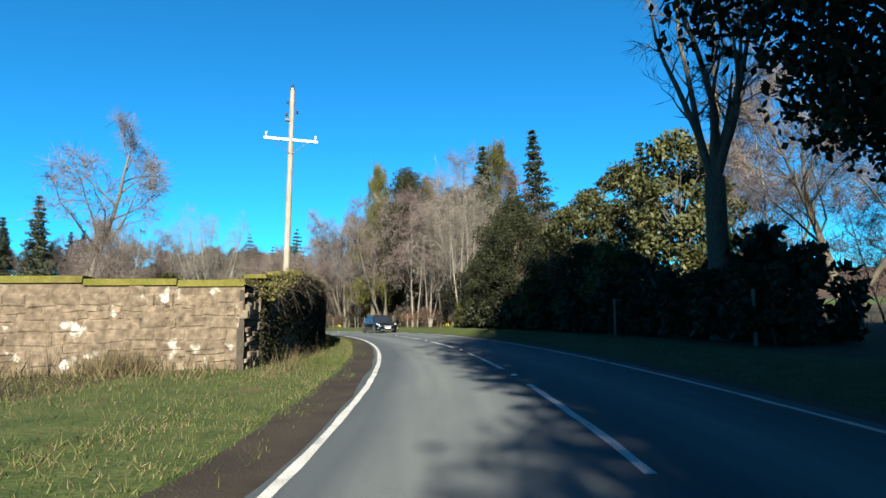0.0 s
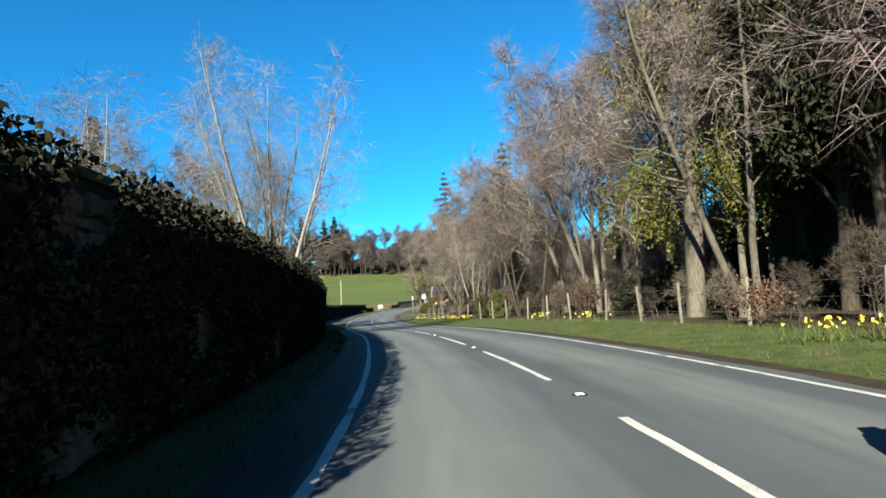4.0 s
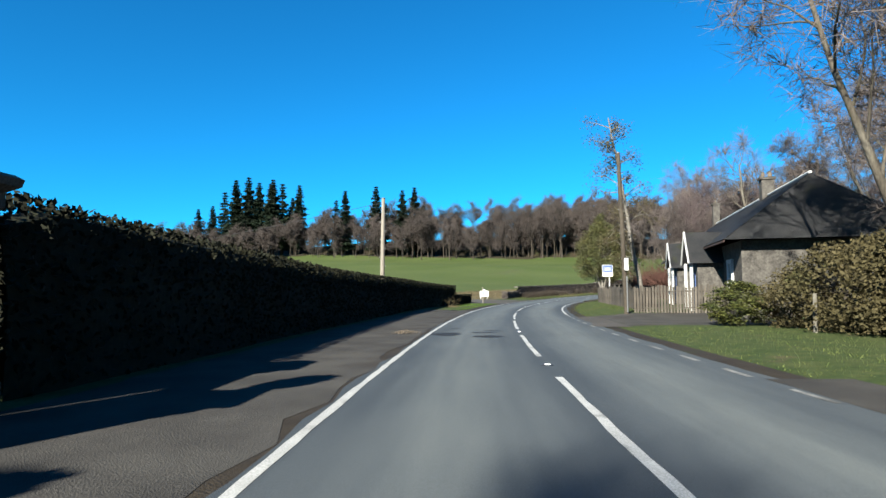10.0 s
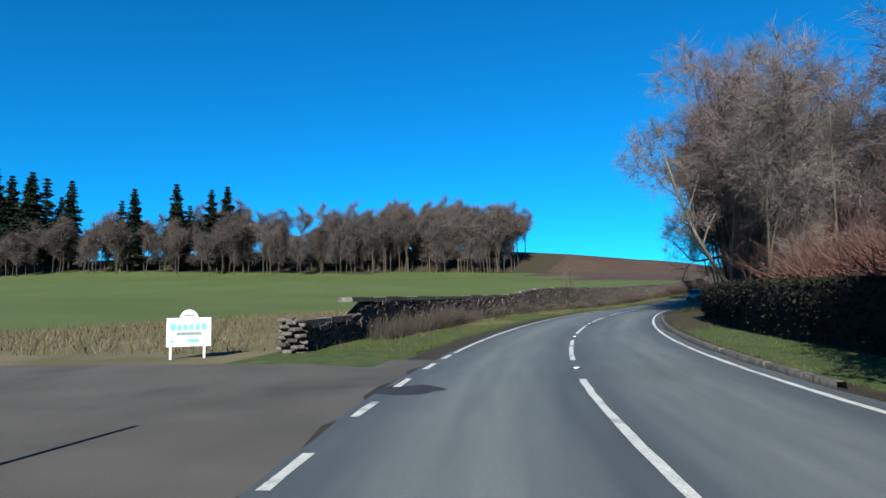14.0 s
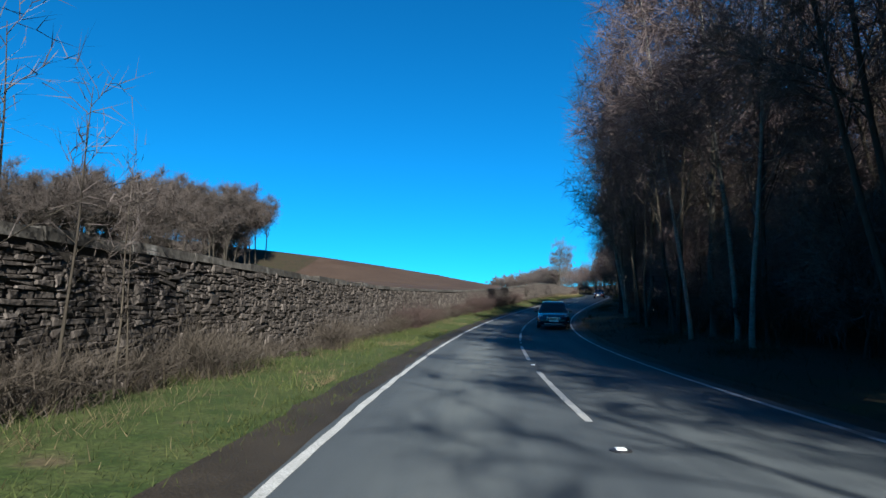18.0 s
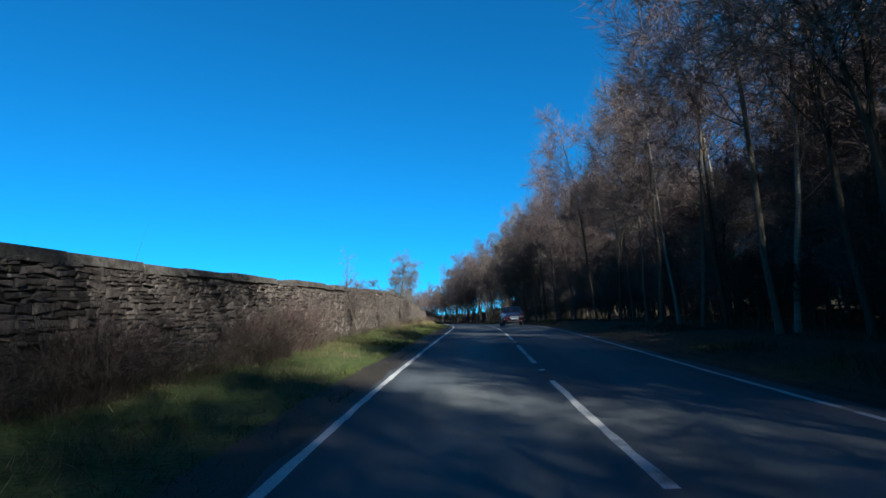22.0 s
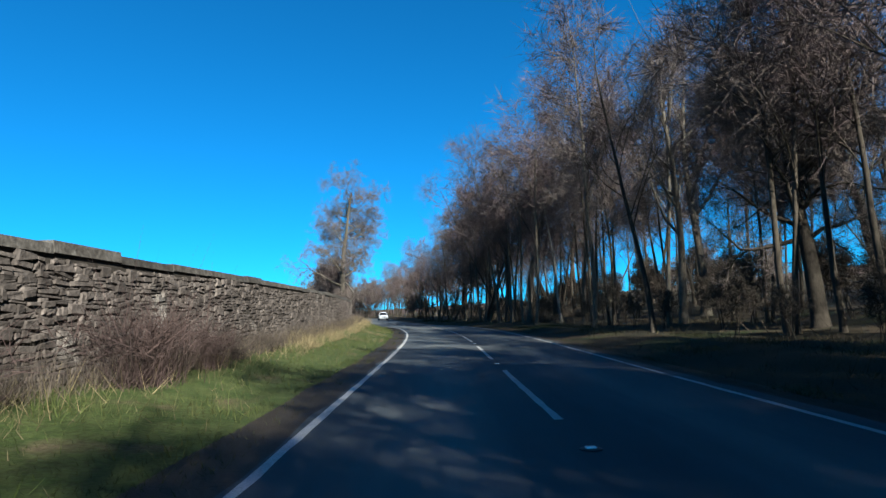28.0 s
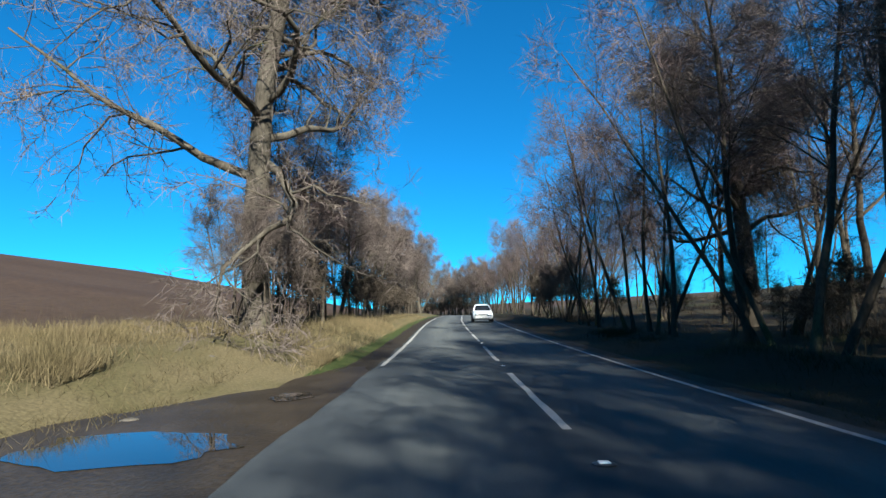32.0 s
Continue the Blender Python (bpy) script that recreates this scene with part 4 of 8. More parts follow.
def conifer(height, radius, spread, mat, seed, tiers=26, per=9, drop=0.35, sparse=0.0, bare_to=0.12, needle=0.16, dense=1.0):
    def build(e):
        r = np.random.default_rng(seed)
        st = Sticks()
        st.tube([(0, 0, -0.3), (0, 0, height * 0.5), (0, 0, height)], [radius, radius * 0.55, 0.02], 7)
        C, S = [], []
        for i in range(tiers):
            t = i / (tiers - 1)
            z = height * (bare_to + (0.99 - bare_to) * t)
            L = spread * (1 - t) ** 0.75 * (0.75 + 0.25 * math.sin(i * 2.4)) + 0.12
            for k in range(per):
                if r.random() < sparse:
                    continue
                a = r.random() * 2 * math.pi
                l = L * r.uniform(0.7, 1.12)
                way = np.array([math.cos(a), math.sin(a), 0])
                tip = way * l + np.array([0, 0, z - drop * l])
                st.tube([np.array([0, 0, z]), tip * 0.6 + np.array([0, 0, z]) * 0.4 + [0, 0, 0.05 * l], tip], [0.035, 0.022, 0.008], 3)
                n = int((10 + 12 * l) * dense)
                q = r.random(n) ** 0.6
                c = np.array([0, 0, z])[None] * (1 - q[:, None]) + tip[None] * q[:, None]
                c += r.normal(size=(n, 3)) * np.array([0.16, 0.16, 0.1]) * (0.5 + 0.35 * l)
                C.append(c)
                S.append(r.uniform(0.7, 1.5, n) * needle * (1 + 0.12 * l))
        st.mesh("trunk", M_bark_dark, e)
        v, f = leaves(np.concatenate(C), np.concatenate(S) * 1.45, r, 0.35, 0.24)
        mesh_np("crown", v, f, mat, e)
    return build


def leafy(height, width, trunk, mat, seed, clumps=70, per=120, size=0.11, low=0.2, bark=None, lumpy=0.32, spire=0, stems=0):
    """A broad evergreen: clumps of leaves round branch ends, with gaps between them; a few leading shoots and forked stems if asked."""
    def build(e):
        r = np.random.default_rng(seed)
        st = Sticks()
        st.tube([(0, 0, -0.2), (0.05, 0, height * 0.3), (0, 0.1, height * 0.75)], [trunk * 1.3, trunk, trunk * 0.3], 7)
        C, S = [], []
        for i in range(clumps):
            z = low + (1 - low) * (i + r.random()) / clumps
            prof = math.sin(math.pi * min(0.98, (z - low) / (1 - low) * 0.82 + 0.16)) ** 0.7
            a = r.random() * 2 * math.pi
            rr = width * prof * (0.35 + 0.65 * r.random() ** 0.5) * r.uniform(0.8, 1.12)
            c = np.array([math.cos(a) * rr, math.sin(a) * rr, z * height])
            if i % 2 == 0:
                st.tube([(0, 0, z * height * 0.6), c * 0.55 + np.array([0, 0, z * height * 0.32]), c], [trunk * 0.35, trunk * 0.2, 0.015], 4)
            n = int(per * r.uniform(0.6, 1.3))
            d = r.normal(size=(n, 3))
            d /= np.linalg.norm(d, axis=1, keepdims=True)
            d *= (r.random(n) ** 0.45)[:, None] * width * lumpy * np.array([1, 1, 0.75])
            C.append(c + d)
            S.append(r.uniform(0.6, 1.4, n) * size)
        for i in range(spire):
            q = i / max(1, spire - 1)
            d = r.normal(size=(per // 2, 3)) * (0.42 - 0.3 * q) * np.array([1, 1, 0.9])
            C.append(np.array([r.normal() * 0.12, r.normal() * 0.12, height * (0.93 + 0.2 * q)]) + d)
            S.append(r.uniform(0.6, 1.4, per // 2) * size)
        for i in range(stems):
            a = i * 2 * math.pi / stems + 0.5
            c, w = np.array([math.cos(a), math.sin(a), 0]), width * 0.3
            st.tube([(0, 0, 0.1), c * w * 0.35 + [0, 0, height * 0.2], c * w + [0, 0, height * 0.42]], [trunk * 0.9, trunk * 0.75, trunk * 0.4], 6)
        st.mesh("trunk", bark or M_bark_dark, e)
        v, f = leaves(np.concatenate(C), np.concatenate(S), r)
        mesh_np("crown", v, f, mat, e)
    return build


def weeping(height, width, seed):
    """A tall conifer with hanging golden-green fronds and a brown inside."""
    def build(e):
        r = np.random.default_rng(seed)
        st, tw = Sticks(), []
        st.tube([(0, 0, -0.3), (0, 0, height * 0.5), (0, 0, height)], [0.35, 0.24, 0.03], 8)
        C, S = [], []
        for i in range(95):
            t = r.random()
            z = height * (0.22 + 0.77 * t)
            l = width * (1 - t) ** 0.6 * r.uniform(0.6, 1.1) + 0.3
            a = r.random() * 2 * math.pi
            tip = np.array([math.cos(a) * l, math.sin(a) * l, z - 0.1 * l])
            st.tube([(0, 0, z), tip * 0.5 + np.array([0, 0, z * 0.5 + 0.3]), tip], [0.06, 0.035, 0.012], 4)
            for k in range(int(7 + 5 * l)):
                q = r.uniform(0.35, 1.0)
                b = np.array([0, 0, z]) * (1 - q) + tip * q + r.normal(size=3) * 0.22
                drop = r.uniform(0.5, 1.7)
                n = 34
                f = np.linspace(0, 1, n)[:, None]
                C.append(b - np.array([0, 0, 1]) * f * drop + r.normal(size=(n, 3)) * 0.09)
                S.append(r.uniform(0.03, 0.07, n))
                if k % 2:
                    tw.append(np.stack([b[None], (b - [0, 0, drop])[None]], 1))
        st.mesh("trunk", M_bark, e)
        v, f = leaves(np.concatenate(C), np.concatenate(S), r)
        mesh_np("crown", v, f, M_larch, e)
        tw = np.concatenate(tw)
        v, f = blades(tw[:, 0], tw[:, 1], np.full(len(tw), 0.03), r)
        mesh_np("foliage", v, f, M_bramble, e)["kind"] = "stuff"
    return build


def tufted(height, seed):
    """A thin pale leaning trunk, short side branches and small clumps of dull leaves at their ends."""
    def build(e):
        r = np.random.default_rng(seed)
        st = Sticks()
        top = np.array([0.0, 0.0, -0.2])
        spine = [top]
        way = np.array([-0.12, 0.0, 1.0])
        for i in range(10):
            way = way + np.array([-0.02, 0.01, 0.0]) + r.normal(size=3) * np.array([0.07, 0.07, 0.0])
            top = top + way / np.linalg.norm(way) * height / 10
            spine.append(top)
        spine = np.array(spine)
        st.tube(spine, np.linspace(0.17, 0.03, 11), 8)
        C, S = [], []
        for i in range(46):
            t = 0.18 + 0.8 * (i + r.random()) / 46
            k = min(int(t * 10), 9)
            b = spine[k] * (1 - t * 10 + k) + spine[k + 1] * (t * 10 - k)
            a = r.random() * 2 * math.pi
            l = (2.1 - 1.1 * abs(t - 0.45)) * r.uniform(0.35, 1.0)
            m = b + np.array([math.cos(a) * l * 0.55, math.sin(a) * l * 0.55, r.uniform(-0.1, 0.5) * l])
            tip = b + np.array([math.cos(a + 0.3) * l, math.sin(a + 0.3) * l, r.uniform(-0.25, 0.6) * l])
            st.tube([b, m, tip], [0.035, 0.022, 0.008], 4)
            for c, w in ((tip, 0.3), (m, 0.22), (m * 0.4 + tip * 0.6, 0.26)):
                n = int(r.uniform(40, 95))
                C.append(c + r.normal(size=(n, 3)) * w * 0.8)
                S.append(r.uniform(0.025, 0.06, n))
        st.mesh("trunk", M_birch, e)
        v, f = leaves(np.concatenate(C), np.concatenate(S), r)
        mesh_np("crown", v, f, M_lichen, e)
    return build


KINDS = {
    "oak": ("oak_tree", "bare old oak with spreading crooked limbs", "tree", bare(OAK, 23.0, 0.4, M_bark, M_twig, 11)),
    "oak_b": ("oak_tree", "bare spreading oak at the edge of the wood", "tree", bare(OAK, 17.0, 0.34, M_bark_dark, M_twig, 23)),
    "ash_a": ("ash_tree", "bare grey ash with rising limbs", "tree", bare(ASH, 16.0, 0.22, M_bark, M_twig, 31)),
    "ash_b": ("ash_tree", "bare many-stemmed ash with pale bark", "tree", bare(ASH, 15.0, 0.16, M_bark, M_twig, 37, 3)),
    "slim_a": ("woodland_tree", "slender bare woodland tree", "tree", bare(SLIM, 17.0, 0.13, M_bark_dark, M_twig, 41)),
    "slim_b": ("woodland_tree", "slender bare woodland tree, dark bark", "tree", bare(SLIM, 15.0, 0.1, M_bark_dark, M_twig_purple, 43)),
    "slim_c": ("forked_tree", "leaning bare woodland tree with forked stems", "tree", bare(SLIM, 14.0, 0.09, M_bark_dark, M_twig, 47, 2)),
    "slim_d": ("woodland_tree", "slender bare woodland tree with grey bark", "tree", bare(SLIM, 16.0, 0.11, M_bark, M_twig_purple, 53)),
    "birch_a": ("birch_tree", "bare silver birch with white bark and drooping twigs", "tree", bare(BIRCH, 17.0, 0.12, M_birch, M_twig_purple, 59)),
    "birch_b": ("birch_tree", "leaning silver birch with white bark", "tree", bare(BIRCH, 14.0, 0.09, M_birch, M_twig_purple, 61)),
    "birch_c": ("birch_tree", "clump of pale bare birch stems", "tree", bare(BIRCH_OPEN, 15.0, 0.1, M_birch, M_paletwig, 67, 4)),
    "pollard": ("pollard_tree", "bare pollarded tree with upright limbs from one head", "tree", bare(POLLARD, 17.0, 0.36, M_bark, M_twig, 71)),
    "far_a": ("hillside_tree", "bare brown tree in a hillside copse", "tree", bare(FAR, 21.0, 0.22, M_bark_dark, M_twig_far, 73)),
    "far_b": ("hillside_tree", "bare rounded tree in a hillside copse", "tree", bare(FAR, 18.0, 0.2, M_bark_dark, M_twig_far, 79)),
    "fir_a": ("fir_tree", "tall dark fir on the hillside", "tree", conifer(32, 0.4, 4.6, M_fir, 83, 30, 9, 0.3, needle=0.42)),
    "fir_b": ("fir_tree", "dark ragged fir on the hillside", "tree", conifer(29, 0.4, 4.2, M_fir, 89, 24, 8, 0.25, 0.25, needle=0.45)),
    "spruce": ("spruce_tree", "dark green spruce with dense boughs", "tree", conifer(15, 0.22, 2.6, M_pine, 97, 34, 12, 0.3, needle=0.13)),
    "pine": ("pine_tree", "large blue-green pine with heavy boughs", "tree", conifer(19, 0.38, 4.9, M_pine, 101, 20, 10, 0.08, 0.42, 0.3, needle=0.08, dense=4.2)),
    "yew": ("yew_tree", "almost black evergreen with hanging boughs, shade put into its leaf colour", "tree", leafy(13, 4.2, 0.3, M_yew_shade, 103, 120, 260, 0.11, 0.3)),
    "gold": ("cypress_tree", "golden-green weeping cypress with brown inside", "tree", weeping(17, 3.6, 107)),
    "holly": ("holly_tree", "bushy variegated holly tree on pale stems", "tree", leafy(7.4, 2.6, 0.1, M_variegated, 109, 130, 330, 0.06, 0.3, M_birch, 0.25, 9, 4)),
    "laurel": ("laurel_bush", "tall evergreen laurel with yellow-green leaves", "bush", leafy(7.5, 2.6, 0.12, M_laurel_tall, 113, 70, 130, 0.13, 0.1)),
    "laurel_b": ("evergreen_tree", "evergreen with olive leaves and pale stems", "tree", leafy(10.5, 3.0, 0.16, M_holly, 127, 80, 120, 0.14, 0.25, M_bark, 0.28)),
}
KINDS["scrub"] = ("understory_bush", "dark evergreen undergrowth at the foot of the wood", "bush", leafy(3.4, 1.7, 0.06, M_scrub, 131, 26, 42, 0.2, 0.06))
KINDS["thorn"] = ("thorn_bush", "leafless brown thorn bush under the trees", "bush", bare(THORN, 4.2, 0.04, M_bark_dark, M_bramble, 137, 3))
KINDS["sapling"] = ("sapling", "thin bare sapling with few twigs", "tree", bare(SAPLING, 6.5, 0.03, M_bark_dark, M_twig, 139))
KINDS["open_a"] = ("roadside_tree", "slender bare tree at the open end of the wood", "tree", bare(SPARSE, 16.0, 0.12, M_bark_dark, M_twig, 149))
KINDS["open_b"] = ("roadside_tree", "forked bare tree at the open end of the wood", "tree", bare(SPARSE, 15.0, 0.1, M_bark_dark, M_twig_purple, 151, 2))
KINDS["open_c"] = ("ash_tree", "bare dark ash with open rising limbs", "tree", bare(ASH_OPEN, 16.0, 0.2, M_bark_dark, M_twig, 157))
KINDS["mound"] = ("garden_shrub", "rounded brown-green garden shrub", "bush", leafy(2.6, 1.7, 0.05, M_shrub, 163, 60, 150, 0.055, 0.04))
COPPICE = dict(segs=(7, 4, 2), wander=(0.06, 0.18, 0.22), lift=(0.01, 0.05, 0.0), taper=(0.85, 0.85, 0.8), sides=(5, 3, 3), kids=(13, 4), angle=((30, 70), (25, 65)),
               ratio=(0.34, 0.45), thin=(0.42, 0.5), **{"from": (0.06, 0.15)}, twigs=16, twig_from=1, twig_len=0.8, twig_w=0.024)
KINDS["coppice_a"] = ("coppice_tree", "bushy bare coppiced tree, twiggy to the ground", "tree", bare(COPPICE, 9.0, 0.06, M_bark_dark, M_twig_purple, 167, 3))
KINDS["coppice_b"] = ("coppice_tree", "bare brown coppiced tree at the wood's edge", "tree", bare(COPPICE, 8.0, 0.055, M_bark_dark, M_twig, 173, 4))
KINDS["tufted"] = ("lichened_tree", "thin leaning tree, its branch ends tufted with lichen and dead leaves", "tree", tufted(11.5, 179))
KINDS["birch_d"] = ("birch_tree", "tall clump of white birch stems behind an old wall", "tree", bare(BIRCH_OPEN, 18.0, 0.13, M_birch, M_birch, 181, 5))
FIRST = {}


def plant(kind, s, u, scale=1.0, turn=None, lean=(0, 0), dz=0.0, at_world=None, group=""):
    turn = random.uniform(0, 360) if turn is None else turn
    if at_world:
        p = Vector((at_world[0], at_world[1], ground_at(*at_world) - 0.2))
    else:
        p = place(s, u, dz - 0.05)
    sx = scale if isinstance(scale, tuple) else (scale, scale, scale)
    m = Matrix.LocRotScale(p, Euler((radians(lean[0]), radians(lean[1]), radians(turn))), sx)
    name, label, cat, build = KINDS[kind]
    if kind not in FIRST:
        e = new(name)
        tagged(e, label, cat, group or "trees of the wood")
        build(e)
        e.matrix_basis = m
        FIRST[kind] = (e, sx)
        return e
    e = copy_thing(FIRST[kind][0], Matrix())
    e.matrix_basis = m
    return e


R = random.Random(21)
# the lone oak and the trees behind it
plant("oak", 465.3, -6.9, (1.05, 1.05, 1.08), 40)
s = 469.0
while s < 640:
    plant(R.choice(("slim_c", "slim_d", "ash_b", "slim_b", "slim_a")), s, R.uniform(-9.0, -7.0), R.uniform(0.55, 0.7) + min(0.2, (s - 469) / 400), group="trees of the far hedgerow")
    if s < 530:
        plant("thorn", s + 1.0, R.uniform(-8.5, -6.6), R.uniform(0.5, 1.0), group="thorn bushes")
    s += 2.3 if s < 520 else 5.0
s = 585.0
while s < 690:
    plant(R.choice(("ash_b", "slim_d", "ash_a", "slim_a")), s, R.uniform(5.2, 7.5), R.uniform(0.7, 1.0), group="trees of the far hedgerow")
    plant(R.choice(("ash_b", "slim_d")), s + 1.5, R.uniform(8.5, 14), R.uniform(0.7, 1.0), group="trees of the far hedgerow")
    plant("thorn", s + 1.0, R.uniform(4.8, 7), R.uniform(0.9, 1.4), group="thorn bushes")
    s += 3.6
# the wood beside the road in the second half
s = 212.0
while s < 620:
    for row, (u0, u1) in enumerate(((6.9, 9.2), (10, 15), (16, 24), (25, 36))):
        if R.random() < (0.62 if 262 < s < 340 else 0.9, 0.85, 0.8, 0.6)[row]:
            x = s + R.uniform(-2, 2)
            if 452 < x < 461 and row < 2:
                continue
            kind = R.choice(("slim_a", "slim_b", "slim_c", "slim_d", "birch_a", "birch_b", "slim_b", "slim_d") if row < 2 else ("coppice_a", "coppice_b", "slim_a") if x < 336 else ("slim_a", "slim_b", "slim_d"))
            if 395 < x and R.random() < 0.25:
                kind = R.choice(("ash_a", "ash_b"))
            if x > 441:
                kind = R.choice(("open_a", "open_b", "open_c", "open_b", "open_a", "slim_d"))
            h = float(table(((212, 0.95), (230, 1.2), (260, 1.25), (290, 1.15), (310, 1.0), (335, 1.0), (395, 1.1), (415, 1.15), (455, 1.18), (475, 0.95), (620, 0.95)), x))
            at_u, size, tilt = R.uniform(u0, u1), h * R.uniform(0.78, 1.12) * (1.5 if kind[:3] == "cop" else 1.0), (R.uniform(-4, 4), R.uniform(-4, 3))
            thin = row < 1 and (312 < x < 345 or 390 < x < 420 or 236 < x < 258)
            if not thin or int(x * 10) % 5 < 3:
                plant(kind, x, at_u, size, None, tilt)
    s += (2.9 if s < 480 else 5.0)
# twiggy edge and undergrowth of the wood
s = 213.0
while s < 392:
    thick = float(table(((213, 0.7), (240, 1.0), (345, 1.0), (392, 0.6)), s))
    plant(R.choice(("coppice_a", "coppice_b")), s + R.uniform(-0.8, 0.8), R.uniform(8.6, 10.4), thick * R.uniform(0.6, 0.95), group="coppice of the wood")
    if not 336 < s < 382:
        plant(R.choice(("coppice_a", "coppice_b")), s + R.uniform(-0.8, 0.8), R.uniform(12, 15), thick * R.uniform(0.9, 1.25), group="coppice of the wood")
    plant("thorn", s + 1.2, R.uniform(7.8, 9.0), thick * R.uniform(0.35, 0.6), group="thorn bushes")
    size = 0.45 if 334 < s < 384 else 1.0
    plant("scrub", s + 0.7, R.uniform(16, 19), size * R.uniform(0.9, 1.3), group="undergrowth of the wood")
    plant("scrub", s + 1.7, R.uniform(22, 30), size * R.uniform(1.3, 1.9), group="undergrowth of the wood")
    s += 2.7
while s < 470:
    for u0, u1, sc in ((8.4, 10, 0.4), (11, 14, 0.55), (15, 19, 0.7), (22, 28, 1.0)):
        plant("thorn", s + R.uniform(-1.5, 1.5), R.uniform(u0, u1), sc * R.uniform(0.8, 1.25), group="thorn bushes")
    plant(R.choice(("open_a", "open_b", "slim_d")), s + R.uniform(-2, 2), R.uniform(14, 22), R.uniform(0.5, 0.75))
    plant("coppice_b", s + R.uniform(-2, 2), R.uniform(30, 44), R.uniform(0.5, 0.8), group="coppice of the wood")
    s += 3.6
plant("oak_b", 456.6, 11.6, 1.05, 200)
for k in range(20):
    x = 222 + 5.6 * k + R.uniform(-0.8, 0.8)
    plant(R.choice(("slim_d", "slim_b", "birch_b", "slim_c")), x, R.uniform(6.7, 7.6), (0.95, 0.95, R.uniform(1.05, 1.3)), None, (R.uniform(-3, 3), R.uniform(-5, 1)))
plant("oak_b", 232, 7.8, 1.05, 150)
plant("oak_b", 239, 8.6, 1.1, 20)
plant("ash_a", 226, 11.5, 1.15)
plant("ash_b", 220.8, 7.9, 0.9, 80)
for s, u, sc in ((415, 6.8, 1.2), (420, 8.3, 0.95), (427, 6.7, 1.2), (430, 6.5, 1.1), (434, 6.6, 1.15), (438, 6.6, 1.2), (439, 8.4, 1.1), (443, 6.6, 1.15), (446, 6.8, 1.05), (448, 9.2, 1.0), (453, 7.6, 0.95), (466, 8.0, 0.95), (471, 7.4, 1.0), (476, 8.2, 0.95)):
    plant("slim_d" if u < 7.3 else R.choice(("open_a", "open_b")), s, u, sc, None, (R.uniform(-3, 3), R.uniform(-5, 2)))
plant("oak_b", 474.0, 12.0, (1.2, 1.2, 1.15), 110)
plant("oak_b", 345, 9.6, 0.95, 300)
s = 356.0
while s < 390:
    plant(R.choice(("slim_a", "slim_d", "ash_b")), s, R.uniform(7.6, 10.5), R.uniform(0.8, 0.98), None, (R.uniform(-3, 3), R.uniform(-3, 3)))
    s += R.uniform(1.8, 3.0)
plant("oak_b", 404, 11.0, 0.8, 110)
